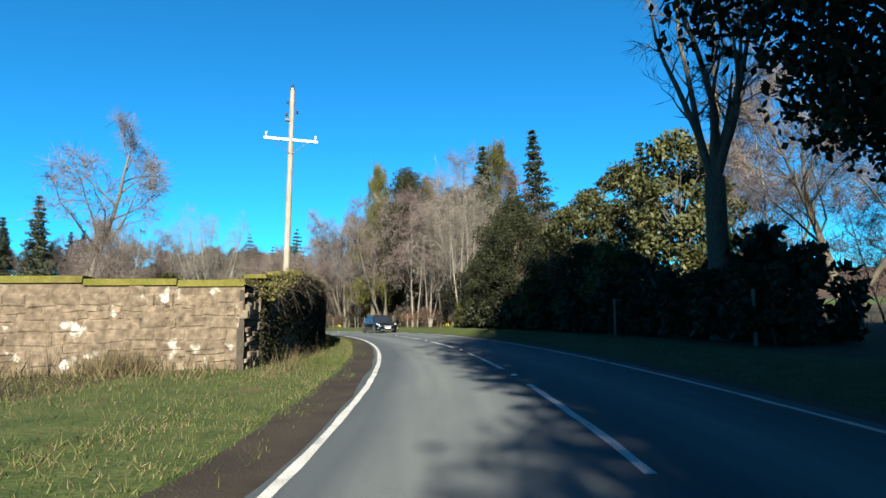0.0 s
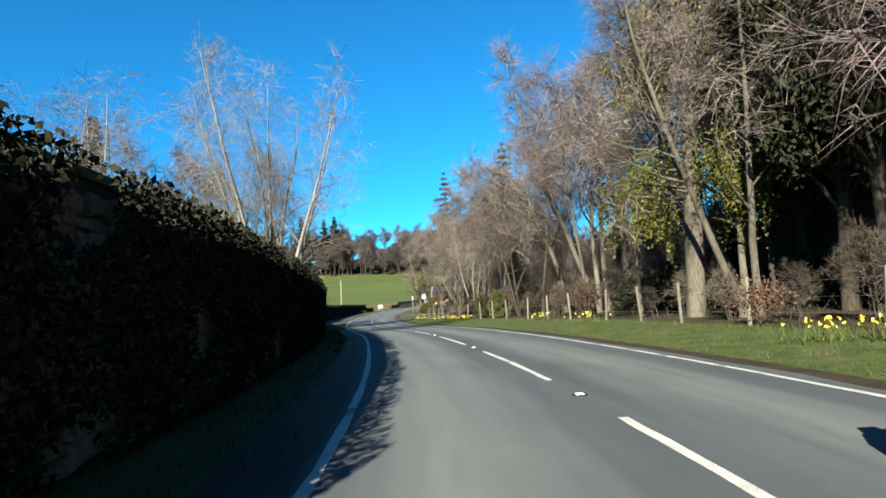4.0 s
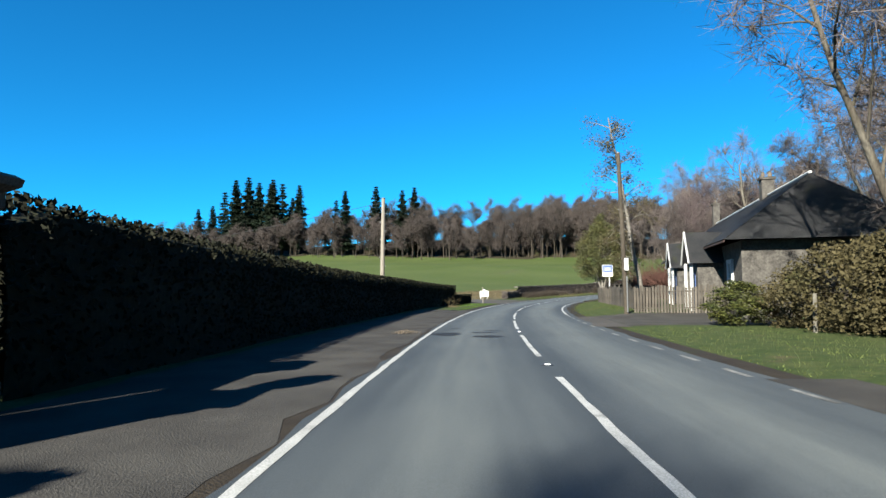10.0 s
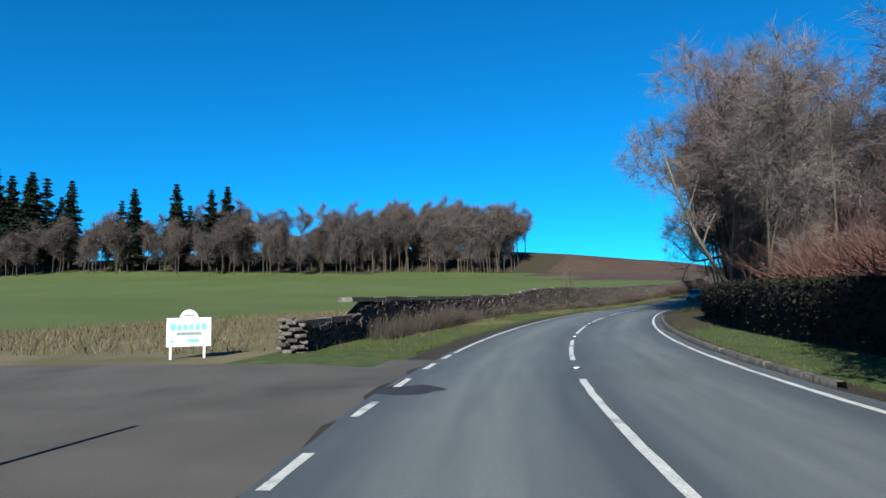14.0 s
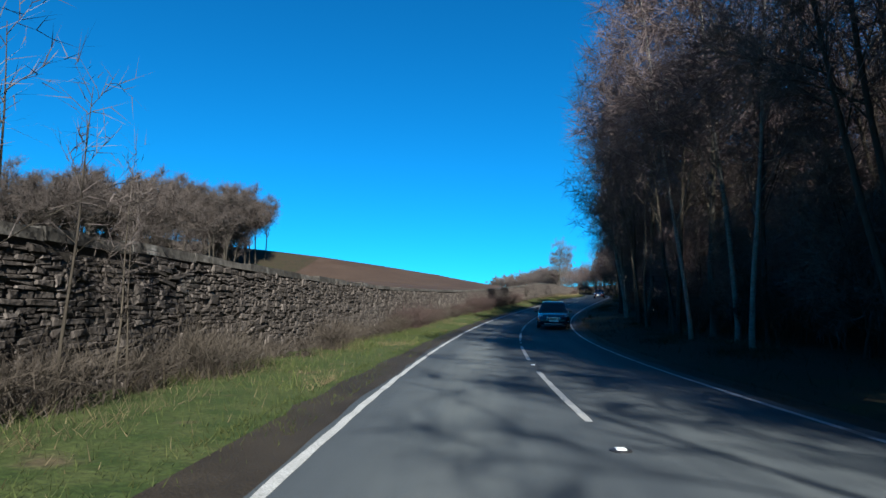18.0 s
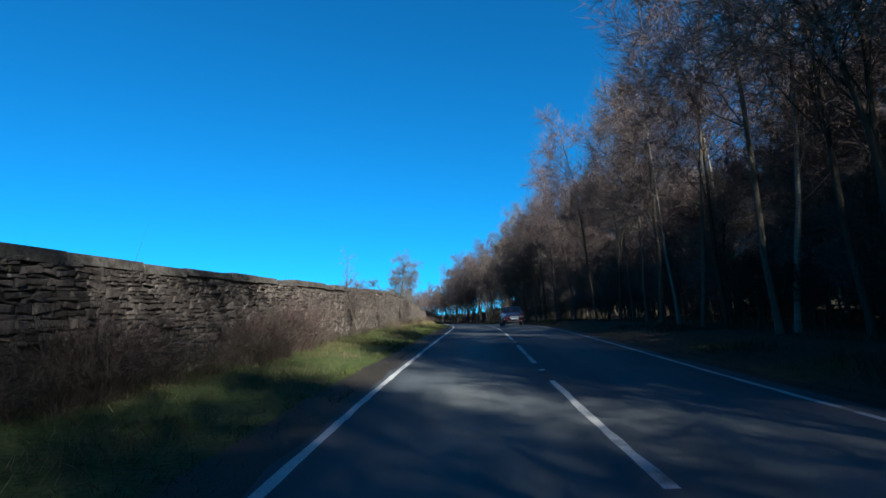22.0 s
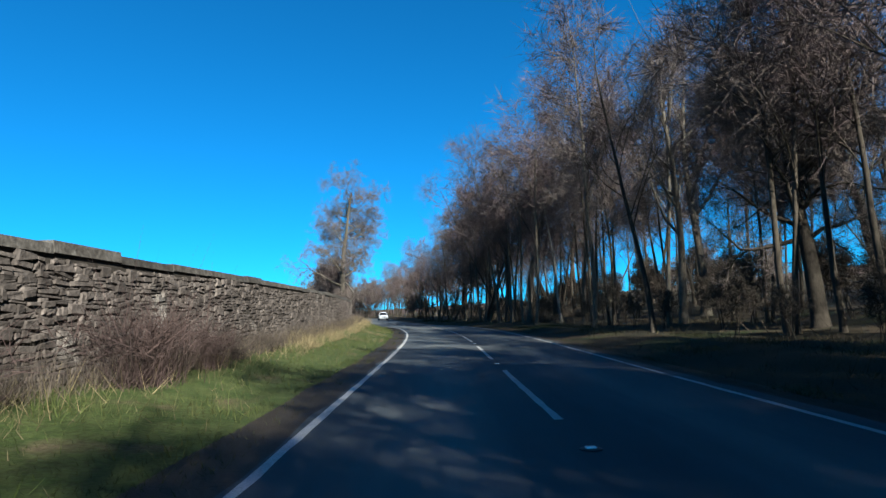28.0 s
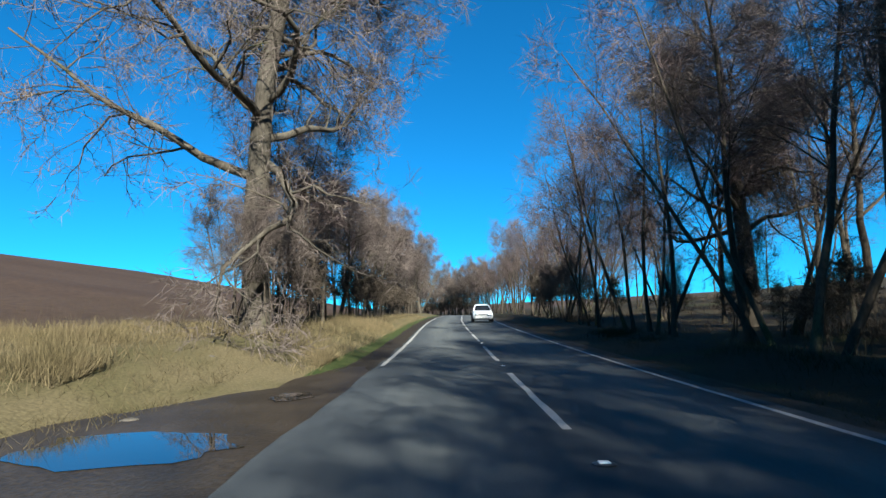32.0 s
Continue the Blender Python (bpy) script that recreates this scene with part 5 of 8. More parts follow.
# right side of the first stretch
plant("pollard", 19.5, 8.9, (1.1, 1.1, 1.3), 30)
# yews before 0 m stay out of view, added to shade road and verge
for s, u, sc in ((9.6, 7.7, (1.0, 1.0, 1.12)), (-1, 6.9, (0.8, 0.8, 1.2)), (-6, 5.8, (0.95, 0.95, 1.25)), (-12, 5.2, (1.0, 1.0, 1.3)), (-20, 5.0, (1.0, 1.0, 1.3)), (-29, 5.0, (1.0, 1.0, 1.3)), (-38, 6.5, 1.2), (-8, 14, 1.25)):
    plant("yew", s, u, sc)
# low yews at 30 to 45 m are added in place of shaded bushes
for s, u, k, sc in ((24, 12.5, "laurel", 0.42), (28, 9.0, "laurel", 0.6), (34, 9.6, "laurel_b", 0.7), (36, 12.5, "laurel_b", 0.85), (40, 9.0, "yew", (0.62, 0.62, 0.62)), (30, 8.6, "yew", (0.4, 0.4, 0.36)), (43, 11.0, "yew", (0.7, 0.7, 0.75)), (44.5, 8.6, "yew", (0.45, 0.45, 0.42)), (31, 15.5, "laurel_b", 1.05),
                    (38, 17, "laurel_b", 1.1), (26, 20, "ash_b", 1.0), (33, 24, "birch_a", 1.1), (20, 17, "slim_a", 1.0), (14, 14, "slim_d", 1.0), (42, 22, "spruce", 1.0), (55, 19, "spruce", 1.1), (62, 21, "spruce", 1.1), (24, 26, "birch_b", 1.1),
                    (48.5, 8.2, "birch_c", 0.95), (51, 10.5, "birch_c", 1.0), (54, 9.0, "slim_a", 0.8), (50, 15, "slim_d", 1.0), (56, 12.5, "birch_a", 1.0), (58, 8.5, "birch_b", 0.95), (60, 14, "spruce", 1.0),
                    (66.5, 11.8, "yew", (0.7, 0.7, 1.2)), (70, 13.5, "yew", (0.7, 0.7, 1.1)), (70.5, 9.2, "gold", (1.05, 1.05, 1.2)), (64.5, 11.5, "yew", (0.85, 0.85, 1.35)), (52, 9.2, "birch_c", 1.15), (58, 10, "birch_c", 1.0), (60, 9, "birch_b", 1.1), (53.5, 13.5, "spruce", 1.2), (50, 18, "spruce", 1.25), (58, 15.5, "yew", (0.9, 0.9, 1.1)), (63.5, 16, "yew", (0.9, 0.9, 1.2)), (47.5, 10.5, "yew", (0.55, 0.55, 0.5)), (50.5, 9.8, "yew", (0.5, 0.5, 0.38)), (71, 16.5, "gold", (1.3, 1.3, 1.15)), (58, 18.5, "gold", (1.3, 1.3, 1.2)), (61, 12.5, "slim_d", 1.1), (66, 14, "ash_b", 1.1), (55, 14, "slim_a", 1.15), (70, 12, "slim_b", 1.15), (74, 14, "ash_b", 1.15), (80, 16, "slim_d", 1.2), (88, 16, "ash_a", 1.15), (59, 10.3, "slim_b", 0.9), (68, 9.6, "ash_b", 0.85), (72, 10.5, "slim_b", 1.0), (75, 9.4, "slim_d", 0.95), (78, 12.5, "ash_a", 1.05), (81, 9.6, "slim_d", 1.0), (84, 12, "ash_b", 1.1),
                    (87, 9.2, "slim_a", 0.85), (90, 12.2, "ash_a", 0.9), (93, 10.0, "slim_c", 0.9), (96, 14, "slim_d", 1.0), (99, 10.4, "ash_b", 0.9), (100.2, 8.8, "slim_c", 0.85), (103, 12, "slim_a", 0.95), (104, 8.9, "birch_c", 0.75), (107, 11, "ash_b", 0.85),
                    (110, 14, "slim_d", 0.9), (112, 9.5, "ash_b", 0.55), (116, 12.2, "birch_c", 0.6), (119, 16.5, "spruce", 0.85), (92, 18, "slim_d", 1.05), (84, 20, "slim_a", 1.05), (76, 20, "spruce", 1.15), (100, 19, "slim_a", 1.0), (108, 20, "slim_b", 1.0)):
    plant(k, s, u, sc, None, (R.uniform(-3, 3), R.uniform(-3, 3)))
plant("pine", 136.3, 11.6, (0.85, 0.85, 1.12), 10)
plant("ash_b", 119, 10.8, 0.95, 60)
plant("pine", 112, 15, (0.9, 0.9, 1.0), 40)
plant("pine", 133, 16.0, (1.0, 1.0, 0.95), 100)
plant("pine", 127, 19, 1.0, 200)
plant("spruce", 121, 12.5, 0.85)
for s, u, k, sc in ((138, 15, "ash_a", 0.85), (144, 14, "ash_a", 1.05), (147, 12.8, "ash_b", 1.0), (141, 20, "oak_b", 0.85), (150, 20, "ash_b", 0.85), (152, 25, "ash_a", 0.95), (158, 30, "oak_b", 0.9), (176, 28, "ash_a", 1.25), (186, 30, "ash_b", 1.3), (196, 24, "oak_b", 1.05), (191, 33, "ash_a", 1.35), (181, 36, "oak_b", 1.2),
                    (203, 20, "ash_a", 1.15), (208, 13, "slim_d", 0.85), (213, 18, "ash_b", 0.95), (168, 26, "slim_d", 1.0), (200, 30, "slim_a", 1.0), (192, 17, "laurel", 0.5)):
    plant(k, s, u, sc)
plant("tufted", 163.0, 7.4, 1.0, 28)
plant("holly", 184.6, 5.8, (0.95, 0.95, 0.96), 120)
# left side
for s, u, k, sc in ((84.5, -7.4, "birch_d", 0.95), (81.0, -7.6, "birch_d", 1.0), (84, -17, "birch_c", 1.1), (43, -19, "ash_a", 0.95), (38, -22, "spruce", 0.45), (98, -9.6, "open_c", (1.15, 1.15, 1.0)),
                    (104, -19, "ash_a", 1.1), (99, -15, "ash_b", 1.0), (109, -22, "slim_d", 1.0), (94, -17, "slim_a", 1.0), (101, -11, "birch_a", 1.1),
                    (89, -11, "laurel_b", 0.75), (91, -8.4, "laurel", 0.5), (95, -8.2, "laurel", 0.5), (103, -9.6, "laurel", 0.5)):
    plant(k, s, u, sc)
plant("spruce", 0, 0, (1.45, 1.45, 1.4), at_world=(-62.4, 81.4))
# hillside woods
FIRS = ((-440, 366, 0.85), (-430, 371, 0.9), (-420, 374, 1.2), (-414, 380, 1.05), (-410, 376, 1.25), (-406, 383, 1.1), (-401, 380, 1.3), (-397, 386, 1.2), (-393, 383, 1.15), (-388, 389, 1.15), (-383, 387, 1.2), (-379, 392, 1.25), (-374, 397, 0.9), (-367, 397, 1.08),
        (-327, 393, 0.88), (-320, 394, 0.95), (-296, 397, 0.98), (-292, 402, 0.8), (-277, 400, 0.9), (-269, 402, 0.95), (-264, 405, 0.75))
for i, (x, y, sc) in enumerate(FIRS):
    plant("fir_b" if i % 3 == 2 else "fir_a", 0, 0, (sc * 2.0, sc * 2.0, sc * 1.42), at_world=(x, y), group="firs on the hillside")
for i in range(170):
    t = (i * 0.618) % 1
    x = -455 + 250 * t + R.uniform(-3, 3)
    y = 340 + 44 * min(1, t * 2.2) + R.uniform(-3, 42)
    plant(R.choice(("far_a", "far_b")), 0, 0, R.uniform(1.0, 1.4), at_world=(x, y), group="trees on the hillside")
for i in range(128):
    t = (i * 0.618) % 1
    x, y = -206 + 80 * t + R.uniform(-3, 3), 401 + 7 * t + R.uniform(-4, 30)
    plant(R.choice(("far_a", "far_a", "far_b")), 0, 0, R.uniform(1.12, 1.35) * (0.85 if t < 0.1 else 1), at_world=(x, y), group="trees of the copse")
# deep shade where the drive begins: trees behind the start are unseen, added
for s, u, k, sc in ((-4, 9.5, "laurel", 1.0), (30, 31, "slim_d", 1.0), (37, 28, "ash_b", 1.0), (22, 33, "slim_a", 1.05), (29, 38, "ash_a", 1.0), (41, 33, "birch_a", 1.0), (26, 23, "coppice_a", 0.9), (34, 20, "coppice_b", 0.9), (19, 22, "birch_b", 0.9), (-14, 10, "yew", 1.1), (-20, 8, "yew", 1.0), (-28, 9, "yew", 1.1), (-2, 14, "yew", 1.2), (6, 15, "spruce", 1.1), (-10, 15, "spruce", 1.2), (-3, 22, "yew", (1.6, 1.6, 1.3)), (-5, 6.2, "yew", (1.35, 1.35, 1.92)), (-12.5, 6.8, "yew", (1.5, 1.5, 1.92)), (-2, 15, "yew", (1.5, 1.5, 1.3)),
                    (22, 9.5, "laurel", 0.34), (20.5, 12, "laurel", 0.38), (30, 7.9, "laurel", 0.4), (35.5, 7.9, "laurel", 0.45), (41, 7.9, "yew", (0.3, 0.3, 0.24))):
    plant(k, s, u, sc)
s = 16.0
while s < 47:
    plant("scrub", s, R.uniform(7.6, 8.4), R.uniform(0.6, 0.85), group="undergrowth of the wood")
    plant("scrub", s + 1, R.uniform(9.5, 11.5), R.uniform(0.8, 1.1), group="undergrowth of the wood")
    s += 2.1
# brown thickets behind the fence posts and by the road
s = 47.0
while s < 122:
    plant("thorn", s, R.uniform(7.9, 9.4), R.uniform(0.3, 0.55), group="thorn bushes")
    if R.random() < 0.7:
        plant("coppice_b", s + 1.0, R.uniform(12, 17), R.uniform(0.5, 0.9), group="coppice of the wood")
    plant("scrub", s + 0.6, R.uniform(10.5, 14), R.uniform(0.4, 0.7), group="undergrowth of the wood")
    if s < 92:
        plant("scrub", s + 1.4, R.uniform(15, 19), R.uniform(0.9, 1.3), group="undergrowth of the wood")
        plant("coppice_a", s + 0.3, R.uniform(17, 23), R.uniform(0.9, 1.3), group="coppice of the wood")
    s += 2.2 if s < 96 else 1.6
for s, u, sc in ((498, 7.2, 0.9), (501, 7.6, 1.1), (505, 7.2, 1.0), (509, 7.8, 1.2), (490, 8.2, 0.8), (470, 9.0, 0.6), (476, 9.2, 0.6), (483, 8.8, 0.7), (447, 8.8, 0.5), (440, 9.4, 0.5), (428, 8.6, 0.5), (418, 9.2, 0.6)):
    plant("thorn", s, u, sc, group="thorn bushes")

# ---- undergrowth and grass ----
def vplace(s, u):
    """Ground places for arrays of s and u, near the road."""
    i = np.clip((s - S0) / DS, 0, len(LINE) - 1.001)
    k = i.astype(int)
    f = (i - k)[:, None]
    q = LINE[k] * (1 - f) + LINE[k + 1] * f
    h = np.radians(q[:, 3])
    return np.stack([q[:, 0] + np.cos(h) * u, q[:, 1] + np.sin(h) * u, q[:, 2] + rise(s, u)], 1)


def band(name, label, category, s0, s1, u0, u1, n, hmin, hmax, width, material, lean=0.5, clump=0.0, seed=1, power=1.0, parts=1):
    """Blades or stems scattered over a strip of ground, one object of kind stuff."""
    r = np.random.default_rng(seed)
    s = r.uniform(s0, s1, n)
    u = u0 + (u1 - u0) * r.random(n) ** power
    if clump:
        c = r.uniform(s0, s1, max(3, int((s1 - s0) / clump)))
        cu = r.uniform(min(u0, u1), max(u0, u1), len(c))
        k = r.integers(0, len(c), n)
        m = r.random(n) < 0.75
        s = np.where(m, c[k] + r.normal(size=n) * clump * 0.22, s)
        u = np.where(m, np.clip(cu[k] + r.normal(size=n) * 0.35, min(u0, u1), max(u0, u1)), u)
    b = vplace(s, u)
    b[:, 2] -= 0.03
    h = r.uniform(hmin, hmax, n) * (0.6 + 0.6 * r.random(n))
    d = r.normal(size=(n, 3)) * lean
    d[:, 2] = 1
    d /= np.linalg.norm(d, axis=1, keepdims=True)
    v, f = blades(b, b + d * h[:, None], np.full(n, width) * r.uniform(0.6, 1.4, n), r)
    return tagged(mesh_np(name, v, f, material), label, category, kind="stuff")


def thicket(name, label, spots, material, seed, n=260, height=1.2, width=0.012):
    """Arching stems in rounded clumps at (s, u, size) spots: one object of kind stuff."""
    r = np.random.default_rng(seed)
    V, F, k = [], [], 0
    for s, u, size in spots:
        m = int(n * size)
        b = vplace(np.full(m, s) + r.normal(size=m) * 0.5 * size, np.full(m, u) + r.normal(size=m) * 0.22 * size)
        d = r.normal(size=(m, 3)) * 0.55
        d[:, 2] = 1.0
        mid = b + d * (height * size * r.uniform(0.35, 0.7, m))[:, None]
        d2 = d + r.normal(size=(m, 3)) * 0.9
        tip = mid + d2 * (height * size * r.uniform(0.2, 0.5, m))[:, None]
        for a, c in ((b, mid), (mid, tip), (mid, mid + (tip - mid)[:, [1, 0, 2]] * 0.8)):
            v, f = blades(a, c, np.full(m, width * (0.8 + size * 0.4)), r)
            V.append(v)
            F.append(f + k)
            k += len(v)
    return tagged(mesh_np(name, np.concatenate(V), np.concatenate(F), material), label, "undergrowth", kind="stuff")


GR = "short green verge grass"
band("dead_grass", "short bleached grass among the green of the verge", "dead grass", -10, 48, -3.9, -5.4, 20000, 0.04, 0.14, 0.012, M_straw, 0.8, seed=74)
band("dead_grass", "short bleached grass among the green of the verge", "dead grass", -8, 13.5, -5.4, -17, 30000, 0.04, 0.15, 0.012, M_straw, 0.8, seed=75)
band("grass", GR, "grass", -15, 104, -3.75, -5.7, 34000, 0.04, 0.14, 0.013, M_blade, 0.5, seed=1)
band("grass", "mown bright green grass corner", "grass", 168, 183.5, -3.9, -7.0, 26000, 0.03, 0.08, 0.014, M_lawn, 0.5, seed=2)
band("grass", "rough tufted grass before a gate", "grass", 103, 123, -3.3, -6.6, 9000, 0.05, 0.2, 0.014, M_blade, 0.6, 1.5, seed=76)
band("dead_grass", "bleached grass tufts before a gate", "dead grass", 103, 124, -3.6, -6.6, 4500, 0.06, 0.22, 0.012, M_straw, 0.7, 2.0, seed=77)
band("rough_grass", "rough tufts of grass along a wall's verge", "grass", 196, 449, -4.0, -6.6, 30000, 0.12, 0.32, 0.012, M_blade, 0.5, 1.6, seed=78)
band("dead_grass", "bleached tufts in the verge grass", "dead grass", 196, 449, -4.1, -6.6, 30000, 0.08, 0.28, 0.011, M_straw, 0.7, 2.5, seed=79)
band("rough_grass", "rough tufts of grass along an old wall", "grass", 14, 103, -4.0, -5.2, 9000, 0.1, 0.3, 0.012, M_blade, 0.6, 1.5, seed=80)
band("grass", GR, "grass", 194.5, 449, -3.75, -6.8, 100000, 0.04, 0.15, 0.012, M_blade, 0.5, seed=3)
band("grass", GR, "grass", -10, 123, 3.75, 7.2, 34000, 0.05, 0.15, 0.014, M_blade, 0.5, seed=4)
band("grass", GR, "grass", 137, 150, 3.9, 9, 6000, 0.03, 0.1, 0.018, M_blade, 0.5, seed=5)
band("grass", GR, "grass", 159, 206, 3.75, 7.5, 12000, 0.05, 0.16, 0.014, M_blade, 0.5, seed=6)
band("grass", "sparse grass under the wood's edge, shade put into its colour", "grass", 206, 470, 3.75, 7.2, 34000, 0.05, 0.16, 0.014, M_shadegrass, 0.6, 2.0, seed=81)
band("grass", GR, "grass", -10, 14, -5.7, -17, 22000, 0.05, 0.17, 0.012, M_blade, 0.6, seed=7)
band("grass", "ragged grass over the road's muddy edge", "grass", 0, 104, -3.4, -4.05, 9000, 0.04, 0.13, 0.014, M_blade, 0.7, 2.0, seed=55)
band("grass", "ragged grass over the road's muddy edge", "grass", 196, 449, -3.35, -4.1, 26000, 0.04, 0.15, 0.013, M_blade, 0.7, 2.0, seed=56)
band("grass", "ragged grass over the road's muddy edge", "grass", 160, 460, 3.5, 3.9, 13000, 0.04, 0.13, 0.014, M_shadegrass, 0.7, 2.0, seed=57)
DRYLAB = "bleached dead grass and stalks along a wall"
band("dead_grass", DRYLAB, "dead grass", 196, 447, -5.3, -6.85, 12000, 0.15, 0.5, 0.008, M_straw, 0.6, 6.0, seed=8)
band("dead_grass", DRYLAB, "dead grass", 322, 447, -5.5, -6.85, 16000, 0.25, 0.7, 0.01, M_straw, 0.6, 4.0, seed=62)
band("dead_stalks", "brown dead stalks rising against a stone wall", "dead stalks", 318, 440, -6.1, -6.85, 15000, 0.35, 0.95, 0.01, M_bramble, 0.3, 4.0, seed=73)
band("dead_grass", DRYLAB, "dead grass", 12, 100, -4.9, -5.75, 2600, 0.2, 0.7, 0.014, M_straw, 0.5, 5.0, seed=9)
band("dead_grass", "rough tawny grass beside a muddy pull-in", "dead grass", 447, 520, -5.4, -24, 60000, 0.12, 0.4, 0.009, M_straw, 0.8, seed=10, power=1.6)
band("dead_grass", "rough tawny grass beside a muddy pull-in", "dead grass", 461, 520, -4.2, -7, 9000, 0.12, 0.4, 0.01, M_straw, 0.6, seed=11)
band("dead_grass", "tall bleached grass before a bare oak", "dead grass", 461, 485, -4.4, -13, 26000, 0.25, 0.6, 0.012, M_straw, 0.5, 2.5, seed=71)
band("dead_grass", "tall bleached grass before a bare oak", "dead grass", 450, 462, -7.2, -14, 14000, 0.25, 0.6, 0.012, M_straw, 0.5, 2.0, seed=72)
band("dead_grass", "pale rushes at the edge of a pasture", "dead grass", 195, 240, -7.8, -26, 16000, 0.2, 0.6, 0.03, M_straw, 0.5, seed=12)
band("dead_grass", "dead leaves and stalks on a woodland bank", "dead grass", 206, 480, 6.6, 13, 16000, 0.1, 0.45, 0.02, M_straw, 0.7, 7.0, seed=13)
band("bracken", "brown bracken and brambles under bare trees", "undergrowth", 206, 520, 7.5, 30, 30000, 0.3, 1.1, 0.022, M_bramble, 0.6, 9.0, seed=14)
band("bracken", "brown bracken and brambles under bare trees", "undergrowth", -10, 120, 7.8, 26, 16000, 0.3, 1.2, 0.024, M_bramble, 0.6, 8.0, seed=15)
band("rough_grass", "dark rough grass under the trees by the road", "grass", 206, 480, 4.3, 7.6, 30000, 0.15, 0.4, 0.013, M_shadegrass, 0.6, 3.0, seed=54)
band("reeds", "tall dead reddish stems before a stone wall", "undergrowth", 199.5, 210, -5.9, -6.8, 3600, 0.5, 1.1, 0.014, M_bramble, 0.22, seed=16)
RB = random.Random(5)
spots = [(s + RB.uniform(-1, 1), RB.uniform(-6.55, -6.1), RB.uniform(0.5, 1.0) * (0.85 if s < 306 else 0.42)) for s in np.arange(206, 436, 1.5) if not (214 < s < 236 and RB.random() < 0.7) and not (318 < s < 340 and RB.random() < 0.8)]
thicket("dead_stalks", "tall pale dead stalks leaning before a dark wall", [(s, RB.uniform(-5.6, -4.9), RB.uniform(0.8, 1.2)) for s in (27, 30, 33, 35, 36.5, 40, 43, 44, 45.5, 48)], M_straw, 61, 9, 1.2, 0.006)
thicket("dead_stalks", "upright pale dead stems on a grass corner", [(173.9, -5.85, 1.0), (174.3, -5.75, 0.7), (184.8, -7.0, 0.6), (185.2, -6.9, 0.5)], M_straw, 62, 26, 0.85, 0.007)
band("dead_grass", "clump of withered leaves about dead stems", "dead grass", 173.3, 174.9, -5.4, -6.2, 500, 0.1, 0.32, 0.02, M_straw, 0.8, seed=91)
thicket("brambles", "leafless brown brambles against a stone wall", spots, M_bramble, 17, 420, 1.0, 0.008)
thicket("brambles", "dark red leafless thorns against a stone wall", [(s + RB.uniform(-1, 1), RB.uniform(-6.5, -6.0), RB.uniform(0.6, 1.1)) for s in (262, 264, 266, 268.5, 271, 280, 282, 284, 286, 288, 290.5, 293, 297, 301, 305, 390, 394, 397)], M_redtwig, 18, 620, 1.3, 0.009)


def overhang(name, label, s0, s1, u, z, n, seed, drop=1.2):
    """Bramble stems that arch over a wall's top and hang down."""
    r = np.random.default_rng(seed)
    s = r.uniform(s0, s1, n)
    p = vplace(s, np.full(n, u - 0.4) + r.normal(size=n) * 0.3)
    p[:, 2] += z(s) - rise(s, np.full(n, u - 0.4)) - 0.1
    up = r.normal(size=(n, 3)) * 0.16
    up[:, 2] += r.uniform(0.05, 0.4, n)
    mid = p + up
    h = np.radians(np.array([heading(x) for x in s]))
    out = np.stack([np.cos(h), np.sin(h), np.zeros(n)], 1) * r.uniform(0.2, 0.9, n)[:, None] + r.normal(size=(n, 3)) * 0.25
    out[:, 2] -= r.uniform(0.0, drop, n)
    V, F, k = [], [], 0
    for a, c in ((p, mid), (mid, mid + out), (mid, mid + out * 0.5 + r.normal(size=(n, 3)) * 0.3)):
        v, f = blades(a, c, np.full(n, 0.014), r)
        V.append(v)
        F.append(f + k)
        k += len(v)
    return tagged(mesh_np(name, np.concatenate(V), np.concatenate(F), M_bramble), label, "undergrowth", kind="stuff")


overhang("brambles", "dry brambles hanging over an old wall", 36, 82, -5.8, lambda s: table(TOP_A, s) - 0.25, 1500, 19, 0.6)
band("dead_stalks", "pale dead stalks leaning before an old wall", "dead stalks", 18, 66, -4.9, -5.7, 300, 0.4, 1.3, 0.01, M_straw, 0.6, 4.0, seed=51)
band("dead_grass", "tall dead grass at the foot of a rendered wall", "dead grass", 11.2, 13.4, -5.9, -17, 3000, 0.25, 0.75, 0.02, M_straw, 0.4, 1.5, seed=52)
overhang("brambles", "thin dry stems on an old wall", 14, 44, -5.2, lambda s: table(TOP_A, s) - 0.1, 420, 20, 0.9)
overhang("brambles", "thin dry stems on an old wall", 82, 106, -5.5, lambda s: table(TOP_A, s) - 0.2, 700, 21, 0.7)


def ivy_mass(name, label, s0, s1, u, ztop, n, seed, material, thick=0.5, size=0.07):
    """A ragged cover of leaves over a wall's crest."""
    r = np.random.default_rng(seed)
    s = r.uniform(s0, s1, n)
    a = r.random(n)
    p = vplace(s, u + (a - 0.5) * thick)
    lump = np.array([noise.noise(Vector((x * 0.5, 2.0, seed))) for x in s])
    p[:, 2] += ztop(s) - rise(s, np.full(n, u)) + r.uniform(-0.35, 0.06, n) + lump * 0.2
    v, f = leaves(p, r.uniform(0.6, 1.4, n) * size, r)
    return tagged(mesh_np(name, v, f, material), label, "ivy", kind="stuff")


ivy_mass("ivy", "moss and ivy along a wall's crest", 14, 106, -5.5, lambda s: table(TOP_A, s) + 0.08, 20000, 22, M_moss, 0.5, 0.035)


